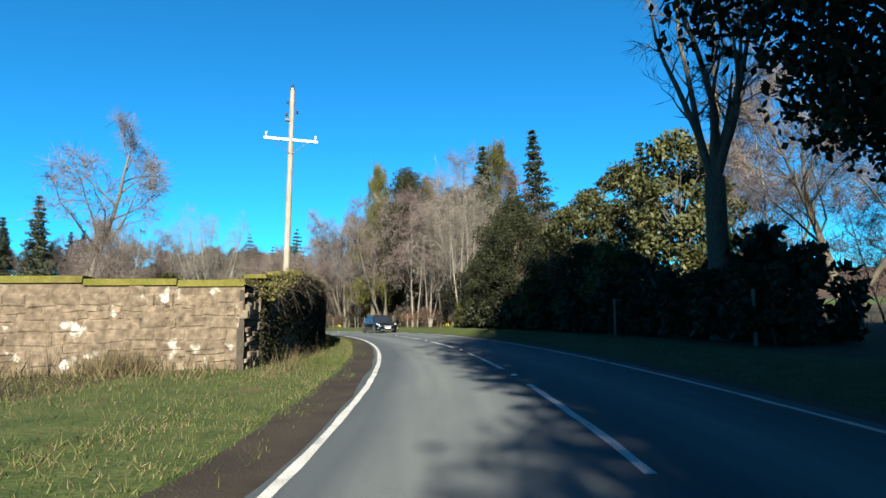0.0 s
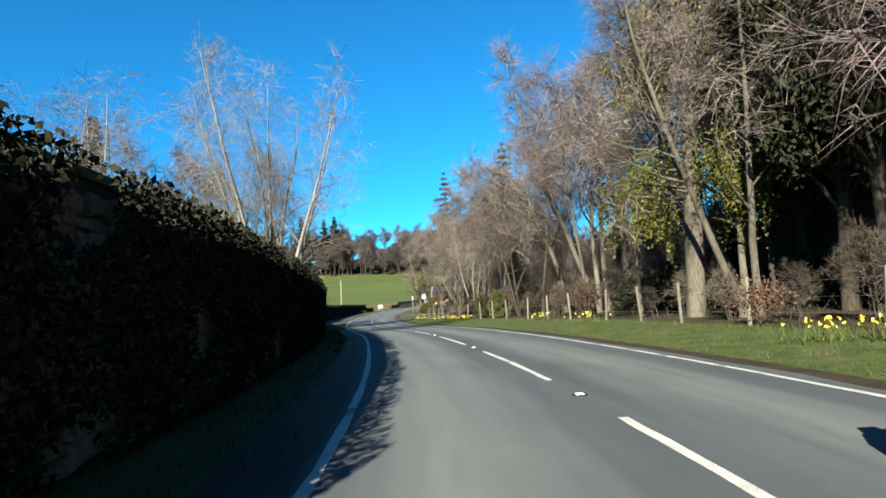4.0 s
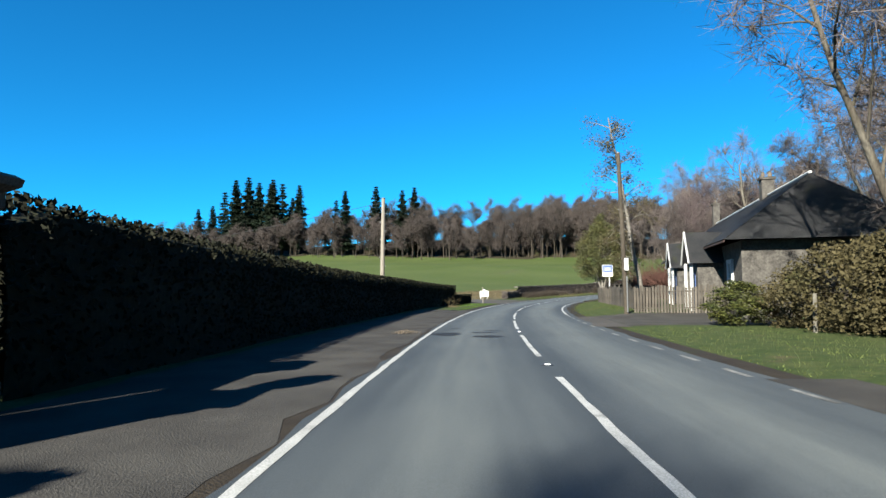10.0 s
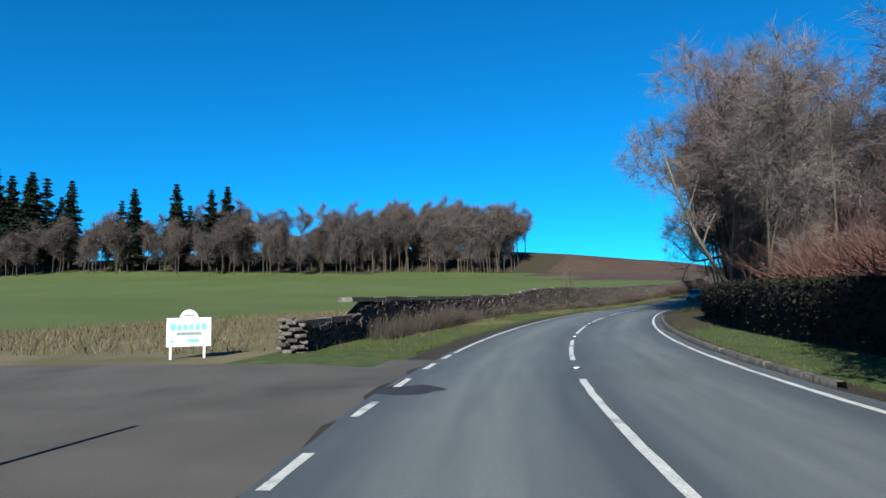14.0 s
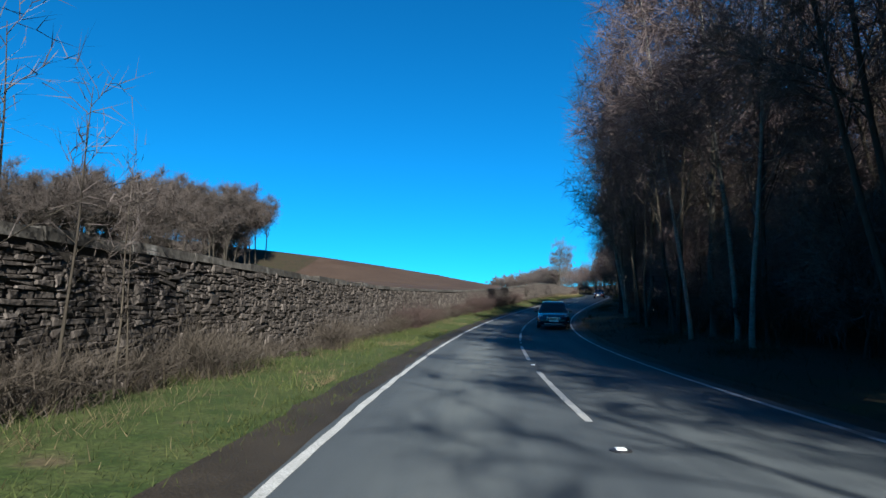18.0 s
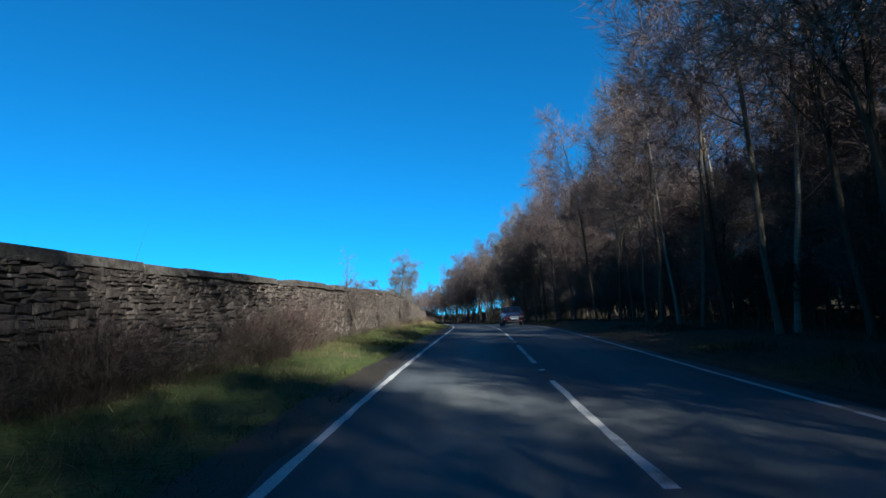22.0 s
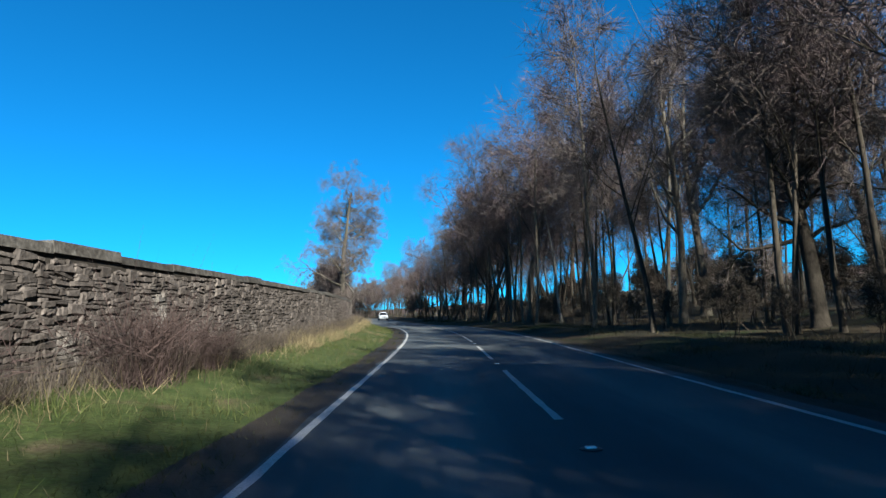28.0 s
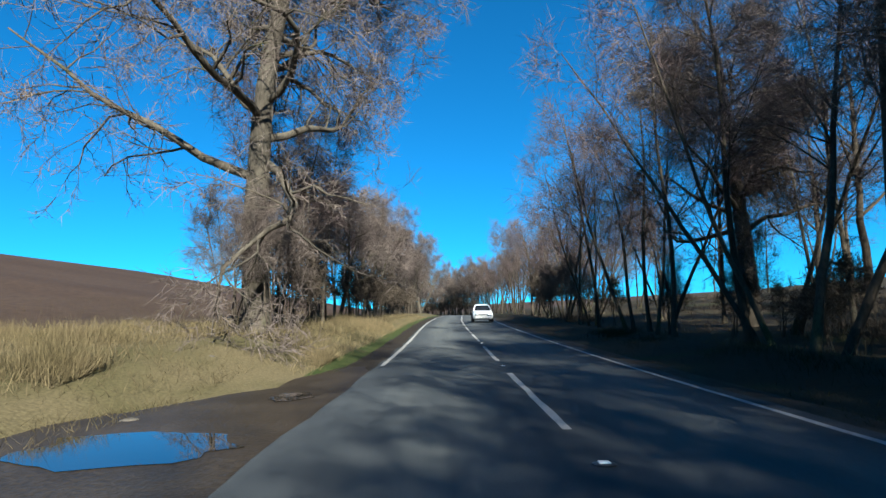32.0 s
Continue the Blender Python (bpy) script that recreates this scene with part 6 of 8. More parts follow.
def ivy_face(name, label, s0, s1, n, seed, material, bulge, size=0.06):
    """Leaves hanging thickly over the old wall's road face, bulging by bulge(s) at the top."""
    r = np.random.default_rng(seed)
    s = r.uniform(s0, s1, n)
    zt = table(TOP_A, s) + 0.02
    t = r.random(n) ** 0.8
    lump = np.array([noise.noise(Vector((x * 0.7, q * 2.2, seed))) for x, q in zip(s, t)])
    out = (0.08 + bulge(s) * np.clip(0.4 + 0.6 * t, 0, 1) * (0.75 + 0.6 * lump)) * r.random(n) ** 0.35
    keep = lump + 0.28 > 0
    s, t, zt, out = s[keep], t[keep], zt[keep], out[keep]
    u = table(FOOT_A, s) + out
    p = vplace(s, u)
    p[:, 2] += (zt * t + 0.05) - rise(s, u) * t
    v, f = leaves(p, r.uniform(0.6, 1.4, len(s)) * size, r)
    return tagged(mesh_np(name, v, f, material), label, "ivy", kind="stuff")


ivy_face("ivy", "dark ivy and dead leaves over an old wall's face", 14.5, 40, 20000, 61, M_hedge_shade, lambda s: table(((14, 0.08), (30, 0.2), (40, 0.3)), s), 0.045)
ivy_face("ivy", "dark ivy bulging over an old wall's face", 40, 106, 95000, 63, M_hedge_shade, lambda s: table(((40, 0.3), (50, 0.42), (70, 0.42), (80, 0.35), (106, 0.2)), s), 0.045)
ivy_mass("ivy", "dark ivy over a garden wall", 84, 108, -6.0, lambda s: table(TOP_A, s) + 0.15, 12000, 23, M_laurel, 1.0, 0.05)

band("dead_stalks", "pale dead stalks at a hedge foot", "dead stalks", 171.5, 173.5, -6.5, -6.9, 60, 0.4, 1.1, 0.018, M_straw, 0.3, seed=53)
# saplings and bushes before the walls
for s, u, k, sc in ((236.8, -6.2, "sapling", 0.75), (237.6, -6.3, "sapling", 0.85), (238.6, -6.4, "sapling", 0.8), (239.6, -6.3, "sapling", 0.65), (240.2, -6.5, "sapling", 0.55), (311, -6.4, "sapling", 0.62), (312, -6.3, "sapling", 0.5), (313.3, -6.4, "ash_b", 0.17), (331, -6.5, "slim_c", 0.15), (418, -6.6, "slim_c", 0.12),
                    (108.4, -6.0, "sapling", 1.2), (106.2, -5.9, "sapling", 1.1), (110.5, -6.4, "sapling", 0.9), (104.6, -6.4, "sapling", 1.15), (113.5, -6.9, "sapling", 0.7), (107.3, -6.3, "sapling", 0.8), (109.5, -6.2, "sapling", 1.0), (112, -6.6, "sapling", 0.85), (115, -7.2, "sapling", 0.6), (28.5, -7.5, "slim_c", 0.32), (31, -8, "slim_b", 0.33), (17, -10, "slim_c", 0.3)):
    plant(k, s, u, sc)
for s, u, sc in ((463.8, -6.9, 0.3), (464.6, -6.1, 0.33), (466.2, -7.4, 0.36), (466.9, -6.6, 0.3), (464.9, -7.8, 0.34), (468, -7, 0.4)):
    plant("slim_c", s, u, sc)
for s, u, sc in ((469, 9, 0.35), (474, 8.4, 0.3), (486, 7.6, 0.35), (489, 7.4, 0.32), (492, 7.8, 0.38), (495, 7.4, 0.35), (499, 7.6, 0.4)):
    plant("slim_c", s, u, sc)


# ---- clipped hedges ----
def hedge(name, label, s0, s1, u, half, ztop, n, seed, material=None, zbase=None, size=0.06):
    """A clipped hedge: a solid twiggy core and a skin of small leaves."""
    material = material or M_hedge_shade
    e = new(name)
    mid = place((s0 + s1) / 2, u if not callable(u) else u((s0 + s1) / 2))
    tagged(e, label, "hedge")
    uu = u if callable(u) else (lambda s: u)
    k = max(2, int((s1 - s0) / 1.0))
    V, F = [], []
    prof = ((-1, 0), (-1.04, 0.55), (-0.8, 0.96), (0.0, 1.0), (0.8, 0.96), (1.04, 0.55), (1, 0))
    rr = random.Random(seed)
    for i in range(k + 1):
        s = s0 + (s1 - s0) * i / k
        end = 0.9 if i in (0, k) else 1.0
        for a, b in prof:
            V.append(road(s, uu(s) + a * half * 0.93 * end + rr.uniform(-0.03, 0.03), float(rise(s, uu(s))) - 0.1 + (ztop(s) - float(rise(s, uu(s))) + 0.06) * b * end + rr.uniform(-0.02, 0.02)))
    m = len(prof)
    for i in range(k):
        for j in range(m - 1):
            F.append((i * m + j, i * m + j + 1, (i + 1) * m + j + 1, (i + 1) * m + j))
    core = mesh_np("core", V, F, material, e)
    bm = bmesh.new()
    bm.from_mesh(core.data)
    bmesh.ops.holes_fill(bm, edges=[x for x in bm.edges if x.is_boundary], sides=12)
    bm.to_mesh(core.data)
    bm.free()
    r = np.random.default_rng(seed)
    s = r.uniform(s0, s1, n)
    q = r.random(n)
    us = np.array([uu(x) for x in s])
    zt = np.array([ztop(x) for x in s])
    g = rise(s, us)
    side = q < 0.66
    sg = np.where(r.random(n) < 0.7, 1, -1)
    off = np.where(side, sg * half * r.uniform(0.9, 1.1, n), r.uniform(-half, half, n))
    hh = np.where(side, r.random(n) ** 0.8, 1.0) * (zt - g) + r.normal(size=n) * 0.04
    ends = r.random(n) < min(0.1, 2.0 / (s1 - s0))
    s = np.where(ends, np.where(r.random(n) < 0.5, s0, s1), s)
    off = np.where(ends, r.uniform(-half, half, n), off)
    zt2 = np.array([ztop(x) for x in s])
    hh = np.minimum(hh, zt2 - g + 0.04)
    p = vplace(s, us + off)
    p[:, 2] += g - rise(s, us + off) + hh
    v, f = leaves(p, r.uniform(0.6, 1.4, n) * size, r)
    mesh_np("leaves", v, f, material, e)
    return e


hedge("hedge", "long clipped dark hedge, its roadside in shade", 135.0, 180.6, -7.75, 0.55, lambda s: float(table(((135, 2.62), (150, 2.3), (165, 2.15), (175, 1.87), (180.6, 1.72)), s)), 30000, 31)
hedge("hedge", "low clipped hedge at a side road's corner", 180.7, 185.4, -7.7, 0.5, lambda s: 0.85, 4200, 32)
hedge("hedge", "nearly black clipped hedge beside the road", 188.8, 212.0, lambda s: float(table(((188.8, 5.75), (195, 6.1), (212, 5.9)), s)), 0.7, lambda s: float(table(((189, 1.25), (193, 1.55), (205, 1.75), (212, 1.55)), s)), 15000, 33, M_roadhedge_shade)
hedge("hedge", "brown hedge behind a plank fence", 166.0, 178.0, lambda s: float(table(((166, 8.2), (178, 7.2)), s)), 0.5, lambda s: 1.62 - 0.04 * (s - 166), 4500, 34, M_bramble)
for s, u, sc in ((142.6, 11.2, (1.1, 1.1, 1.05)), (145, 10.6, (1.1, 1.1, 1.1)), (147.3, 10.2, (1.1, 1.1, 1.0)), (149.4, 9.8, (0.9, 0.9, 0.75)), (144, 12.6, 1.1), (147, 12.2, 1.1)):
    plant("mound", s, u, sc, group="garden shrubs")
plant("laurel", 150.4, 8.2, (0.42, 0.42, 0.22), group="garden shrubs")
for s, u, sc in ((93, 8.0, 0.28), (99, 8.2, 0.25), (46.5, 7.4, 0.3)):
    plant("laurel", s, u, sc)
# copper-leaved beech bushes
for s, u, h in ((57.5, 7.3, 1.5), (53.2, 7.0, 1.9), (77.5, 7.6, 1.6), (64.3, 7.2, 1.1)):
    e = root("beech_bush", s, u, label="young beech bush holding rusty dead leaves", category="bush", group="beech bushes by the fence")
    r = np.random.default_rng(int(s))
    st = Sticks()
    for k in range(9):
        a = r.normal(size=3) * 0.35
        st.tube([(a[0] * 0.3, a[1] * 0.3, -0.1), (a[0] * 0.8, a[1] * 0.8, h * 0.5), (a[0] * 1.6, a[1] * 1.6, h)], [0.015, 0.01, 0.004], 4)
    st.mesh("stems", M_bark_dark, e)
    c = r.normal(size=(900, 3)) * np.array([0.5, 0.5, 0.32]) * h * 0.6 + np.array([0, 0, h * 0.62])
    v, f = leaves(c[c[:, 2] > 0.05], r.uniform(0.03, 0.07, (c[:, 2] > 0.05).sum()), r)
    mesh_np("leaves", v, f, M_copper, e)
red = thicket("red_shrub", "reddish leafless shrubbery behind a hedge", [(x, u, 1.9) for x, u in ((196, 9), (199, 10), (202, 9), (205, 10.5), (208, 9.5), (193, 11), (190, 12))], M_russet, 41, 420, 1.25, 0.022)


# ---- daffodils ----
def daffodil_clump(s, u, seed, n=26):
    e = root("daffodil_clump", s, u, label="clump of yellow daffodils on the verge", category="flowers", group="daffodils along the fence")
    r = np.random.default_rng(seed)
    b = np.concatenate([r.normal(size=(n * 5, 2)) * 0.26, np.zeros((n * 5, 1))], 1)
    t = b + np.concatenate([r.normal(size=(n * 5, 2)) * 0.1, r.uniform(0.2, 0.36, (n * 5, 1))], 1)
    v, f = blades(b, t, np.full(len(b), 0.018), r)
    mesh_np("leaves", v, f, M_blade, e)
    k = n * 2 // 3
    c = t[:k] * np.array([1, 1, 1.1])
    v, f = leaves(np.repeat(c, 3, 0) + r.normal(size=(k * 3, 3)) * 0.012, np.full(k * 3, 0.045), r)
    mesh_np("blooms", v, f, M_yellow, e)
    return e


clump = daffodil_clump(60.4, 5.7, 3)
for i, (s, u) in enumerate(((59.6, 6.2), (73.1, 6.0), (79.4, 6.2), (47.2, 6.5), (99.0, 5.9), (99.6, 5.7), (96.3, 6.0), (95.8, 6.2),
                            (104.3, 6.0), (108, 5.7), (113.3, 5.3), (117.8, 5.2), (133.2, 7.2))):
    c = copy_thing(clump, Matrix.Translation(place(s, u)) @ pose(0, 0, 0, 0, 0, i * 77))


# ---- fence of posts along the wood ----
def fence_post(s, u, h=1.35):
    e = root("fence_post", s, u, label="weathered grey wooden fence post", category="fence post", group="fence posts along the wood")
    bm = bmesh.new()
    rod(bm, (0, 0, -0.2), (0.02, 0.01, h), 0.055, 0.05, 7)
    part("post", bm, M_post, e)
    return e


fp = fence_post(57.0, 6.9)
PS = [60.2, 64.3, 67.2, 70.0, 73.2, 76.6, 80.0, 83.5, 87.0, 90.4, 94.0, 97.2, 101.0, 104.5, 108.0, 111.5, 115.0, 118.5]
for i, s in enumerate(PS):
    copy_thing(fp, Matrix.Translation(place(s, 6.75 + 0.12 * math.sin(i * 2.1), -0.1)) @ pose(0, 0, 0, 3 * math.sin(i * 1.7), 3 * math.cos(i * 2.3), i * 40))
V, F = [], []
fw = new("fence_wire")
tagged(fw, "thin wire strands between fence posts", "fence wire", "fence posts along the wood")
for z in (0.35, 0.7, 1.05):
    st = Sticks()
    pp = [np.array(place(s, 6.75, z)) for s in [57.0] + PS]
    st.tube(pp, [0.004] * len(pp), 3)
    st.mesh("strand", M_steel, fw)
for s, u, h in ((24.5, 7.3, 1.6), (29, 7.4, 1.5), (16, 7.5, 1.6)):
    copy_thing(fp, Matrix.Translation(place(s, u)) @ Matrix.Diagonal((1.1, 1.1, h / 1.35, 1)))


rr = np.random.default_rng(15)
C = rr.normal(size=(420, 2)) * np.array([0.22, 0.2])
c = vplace(146.9 + C[:, 0], -3.75 + C[:, 1])
c[:, 2] = [road(146.9).z + 0.02 + 0.1 * math.exp(-3 * float(x @ x) / 0.4) * q for x, q in zip(C, rr.random(420))]
v, f = leaves(c, rr.uniform(0.01, 0.028, 420), rr, 0.0, 0.8)
tagged(mesh_np("gravel_heap", v, f, M_sand), "small heap of grey gravel on the shoulder", "gravel", kind="stuff")

# ---- poles ----
def utility_pole(s, u, height, label, arm=False, turn=0.0, r0=0.15, r1=0.1, lean=0.0):
    e = root("utility_pole", s, u, label=label, category="utility pole", turn=turn)
    bm = bmesh.new()
    rod(bm, (0, 0, -0.4), (lean, 0, height), r0, r1, 12)
    part("shaft", bm, M_pole if u < 0 else M_bark_dark, e)
    bm = bmesh.new()
    rod(bm, (lean, 0, height), (lean, 0, height + 0.04), r1 + 0.015, r1 + 0.015, 12)
    part("cap", bm, M_steel, e)
    if arm:
        z = height - 2.35
        boxed("cross_arm", (-1.15, 1.15, -0.09, -0.0, z, z + 0.12), M_whitepaint, e, "pale timber cross-arm", 0.01)
        for k, (x, zz) in enumerate(((-1.05, z + 0.12), (1.05, z + 0.12), (-0.2, z + 1.6), (0.22, z + 1.2), (0.0, height + 0.04), (-0.22, z + 1.05))):
            bm = bmesh.new()
            lathe(bm, ((0.02, 0), (0.02, 0.06), (0.06, 0.08), (0.035, 0.13), (0.055, 0.15), (0.03, 0.22)), 10, origin=(x, -0.05, zz))
            part("insulator", bm, M_iron if k > 1 else M_whitepaint, e)
        for sx in (-1, 1):
            bm = bmesh.new()
            rod(bm, (0, -0.1, z - 0.6), (sx * 0.75, -0.1, z), 0.015, 0.015, 6)
            part("brace", bm, M_steel, e)
        boxed("fuse_bracket", (-0.28, -0.05, -0.1, 0.05, z + 0.9, z + 1.0), M_iron, e)
    else:
        for k in range(7):
            zk, x = height * (0.42 + 0.075 * k), lean * (0.42 + 0.075 * k)
            boxed("step_iron", (x - 0.2, x, -0.012, 0.012, zk, zk + 0.025) if k % 2 else (x, x + 0.2, -0.012, 0.012, zk, zk + 0.025), M_steel, e)
    return e


tall_pole = utility_pole(26.4, -6.75, 11.1, "pale timber power pole with cross-arm and insulators", True, 8)
tall_pole.matrix_basis = tall_pole.matrix_basis @ Matrix.Rotation(radians(1.2), 4, "Y")
utility_pole(160.4, -7.55, 6.75, "pale timber telephone pole behind a hedge", lean=0.1)
pr = utility_pole(159.6, 5.9, 8.6, "timber pole with a white cabinet at a drive", lean=-0.25, r0=0.13)
boxed("meter_cabinet", (-0.1, 0.1, -0.26, -0.13, 2.3, 2.95), M_whitepaint, pr, "small white cabinet", 0.01)
boxed("ground_guard", (-0.02, 0.05, -0.17, -0.13, 0.1, 2.0), M_steel, pr)
wire = new("overhead_wire")
tagged(wire, "thin overhead wire from the telephone pole", "wire")
st = Sticks()
a, b = np.array(place(160.4, -7.55)) + [0, 0, 6.5], np.array(place(166, -58)) + [0, 0, 3.0]
st.tube([a * (1 - t) + b * t - np.array([0, 0, 1.2 * math.sin(math.pi * t)]) for t in np.linspace(0, 1, 14)], [0.012] * 14, 4)
st.mesh("strand", M_iron, wire)


# ---- gate piers, railing wall and lodge ----
def gate_pier(s, u, h, finial):
    e = root("gate_pier", s, u, turn=0, label="weathered sandstone gate pier with a carved finial", category="gate pier", group="gate piers of the park")
    bm = bmesh.new()
    lathe(bm, ((0.46, -0.2), (0.46, 0.3), (0.43, 0.34), (0.4, 0.36)), square=True)
    part("plinth", bm, M_sand, e)
    z, k = 0.34, 0
    n = 5
    for k in range(n):
        z1 = 0.36 + (h - 0.55 - 0.36) * (k + 1) / n
        bm = bmesh.new()
        box(bm, -0.38, 0.38, -0.38, 0.38, z + 0.006, z1 - 0.006, 0.02)
        part("block", bm, M_sand, e)
        z = z1
    for sx, sy in ((1, 0), (-1, 0), (0, 1), (0, -1)):
        for q in (-0.24, 0.24):
            x, y = (sx * 0.385, q) if sx else (q, sy * 0.385)
            boxed("pilaster", (x - (0.03 if sx else 0.07), x + (0.03 if sx else 0.07), y - (0.07 if sx else 0.03), y + (0.07 if sx else 0.03), 0.38, h - 0.6), M_sand, e, "", 0.01)
    bm = bmesh.new()
    lathe(bm, ((0.4, h - 0.55), (0.4, h - 0.45), (0.44, h - 0.4), (0.44, h - 0.22), (0.55, h - 0.14), (0.57, h - 0.05), (0.5, h), (0.3, h + 0.03)), square=True)
    part("cornice", bm, M_sand, e)
    if finial:
        bm = bmesh.new()
        lathe(bm, ((0.3, h + 0.02), (0.3, h + 0.1), (0.2, h + 0.14), (0.16, h + 0.2), (0.24, h + 0.26), (0.26, h + 0.32)), 14)
        part("finial_base", bm, M_sand, e)
        bm = bmesh.new()
        bmesh.ops.create_icosphere(bm, subdivisions=4, radius=0.36)
        for v in bm.verts:
            d = v.co.normalized()
            b = 0.06 * math.sin(d.x * 13 + d.z * 7) * math.sin(d.y * 13 - d.z * 9) + 0.13 * noise.noise(d * 3.2) + 0.09 * noise.noise(d * 8)
            v.co = Vector((v.co.x, v.co.y, v.co.z * 1.12)) * (0.95 + b * 2)
            v.co.z += h + 0.72
        part("fruit_finial", bm, M_sand, e, "carved fruit finial, weathered", smooth=True)
    else:
        bm = bmesh.new()
        lathe(bm, ((0.5, h - 0.05), (0.46, h + 0.1), (0.36, h + 0.22), (0.15, h + 0.3)), 14)
        part("domed_cap", bm, M_sand, e, "pale domed capstone")
    return e


gate_pier(125.5, -8.15, 2.9, True)
gate_pier(130.4, -7.25, 2.95, True)
gate_pier(134.0, -7.3, 2.75, False)


def railing_wall(name, s0, s1, u0, u1, holes, z0, z1, h, label):
    """A stone screen wall with upright openings, each with iron bars."""
    e = new(name)
    tagged(e, label, "wall", kind="structure")
    f = lambda s: u0 + (u1 - u0) * (s - s0) / (s1 - s0)

    def slab(a, b, za, zb, pname="stone_panel", mat=M_soot_shade):
        V = []
        for s in (a, b):
            for o in (-0.2, 0.2):
                for z in (za, zb):
                    V.append(road(s, f(s) + o, z))
        F = [(0, 1, 3, 2), (4, 6, 7, 5), (0, 4, 5, 1), (2, 3, 7, 6), (1, 5, 7, 3), (0, 2, 6, 4)]
        mesh_np(pname, V, F, mat, e)

    slab(s0, s1, -0.3, z0 - 0.003)
    slab(s0, s1, z1 + 0.003, h)
    slab(s0 - 0.02, s1 + 0.02, h + 0.003, h + 0.14, "coping", M_soot_shade)
    last = s0
    for a, b in holes:
        slab(last, a, z0, z1)
        last = b
        n = max(3, int((b - a) / 0.14))
        for i in range(1, n):
            s = a + (b - a) * i / n
            p = road(s, f(s), z0)
            bm = bmesh.new()
            rod(bm, (p.x, p.y, p.z), (p.x, p.y, p.z + z1 - z0), 0.016, 0.016, 6)
            part("bar", bm, M_iron, e)
    slab(last, s1, z0, z1)
    return e


# screen walls take the near-black stone, which holds their shade
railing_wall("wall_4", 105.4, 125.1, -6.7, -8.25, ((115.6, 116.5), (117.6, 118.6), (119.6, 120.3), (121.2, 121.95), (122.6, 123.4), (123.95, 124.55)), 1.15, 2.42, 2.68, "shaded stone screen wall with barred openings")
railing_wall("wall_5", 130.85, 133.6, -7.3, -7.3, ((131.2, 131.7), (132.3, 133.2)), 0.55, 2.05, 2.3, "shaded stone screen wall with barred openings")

gate = new("mesh_gate")
tagged(gate, "grey steel mesh barrier closing a gateway", "gate")
A, B = place(125.9, -8.6), place(130.0, -8.2)
for q in (0.0, 0.5, 1.0):
    p = A.lerp(B, q)
    bm = bmesh.new()
    rod(bm, (p.x, p.y, p.z - 0.1), (p.x, p.y, p.z + 1.95), 0.024, 0.024, 8)
    part("upright", bm, M_steel, gate)
for z in (0.15, 1.0, 1.9):
    bm = bmesh.new()
    rod(bm, A + Vector((0, 0, z)), B + Vector((0, 0, z)), 0.018, 0.018, 6)
    part("rail", bm, M_steel, gate)
st = Sticks()
for i in range(40):
    p = A.lerp(B, i / 39)
    st.tube([np.array(p + Vector((0, 0, 0.15))), np.array(p + Vector((0, 0, 1.9)))], [0.003, 0.003], 3)
for i in range(12):
    st.tube([np.array(A + Vector((0, 0, 0.2 + i * 0.145))), np.array(B + Vector((0, 0, 0.2 + i * 0.145)))], [0.003, 0.003], 3)
st.mesh("mesh", M_steel, gate)


def panel(name, corners, thick, mat, parent, label=""):
    """A thin slab over four corners, standing proud along their normal."""
    p = [Vector(c) for c in corners]
    nrm = (p[1] - p[0]).cross(p[3] - p[0]).normalized() * thick
    bm = bmesh.new()
    a = [bm.verts.new(q - nrm) for q in p]
    b = [bm.verts.new(q + nrm) for q in p]
    bm.faces.new(a[::-1])
    bm.faces.new(b)
    for i in range(4):
        j = (i + 1) % 4
        bm.faces.new((a[i], a[j], b[j], b[i]))
    bmesh.ops.bevel(bm, geom=bm.edges[:], offset=min(0.012, thick * 0.6), segments=1, affect="EDGES")
    return part(name, bm, mat, parent, label)


def hip_roof(name, x0, x1, y0, y1, ze, zr, ridge_in, parent, over=0.35, mat=None, ridge=None):
    bm = bmesh.new()
    x0, x1, y0, y1 = x0 - over, x1 + over, y0 - over, y1 + over
    c = [bm.verts.new(v) for v in ((x0, y0, ze), (x1, y0, ze), (x1, y1, ze), (x0, y1, ze))]
    xm = (x0 + x1) / 2
    r = [bm.verts.new((xm, y0 + ridge_in, zr)), bm.verts.new((xm, y1 - ridge_in, zr))]
    bm.faces.new((c[0], c[1], r[0]))
    bm.faces.new((c[1], c[2], r[1], r[0]))
    bm.faces.new((c[2], c[3], r[1]))
    bm.faces.new((c[3], c[0], r[0], r[1]))
    bm.faces.new(c[::-1])
    g = bmesh.ops.solidify(bm, geom=bm.faces[:], thickness=0.08)
    roof = part(name, bm, mat or M_slate, parent)
    # slate courses as shallow laths
    n = int(math.hypot((x1 - x0) / 2, zr - ze) / 0.28)
    for side in (-1, 1):
        for k in range(n):
            V = []
            t0, t1 = k / n, (k + 1) / n
            for t, lift in ((t0, 0.035), (t1, 0.008)):
                x = (x0 if side < 0 else x1) * (1 - t) + xm * t
                z = ze + (zr - ze) * t + lift
                V += [(x, y0 + ridge_in * t, z), (x, y1 - ridge_in * t, z)]
            mesh_np("slate_course", V, [(0, 1, 3, 2)], mat or M_slate, roof)
    bm = bmesh.new()
    rod(bm, (xm, y0 + ridge_in, zr + 0.03), (xm, y1 - ridge_in, zr + 0.03), 0.09, 0.09, 6)
    part("ridge_tiles", bm, ridge or M_coping, roof)
    return roof


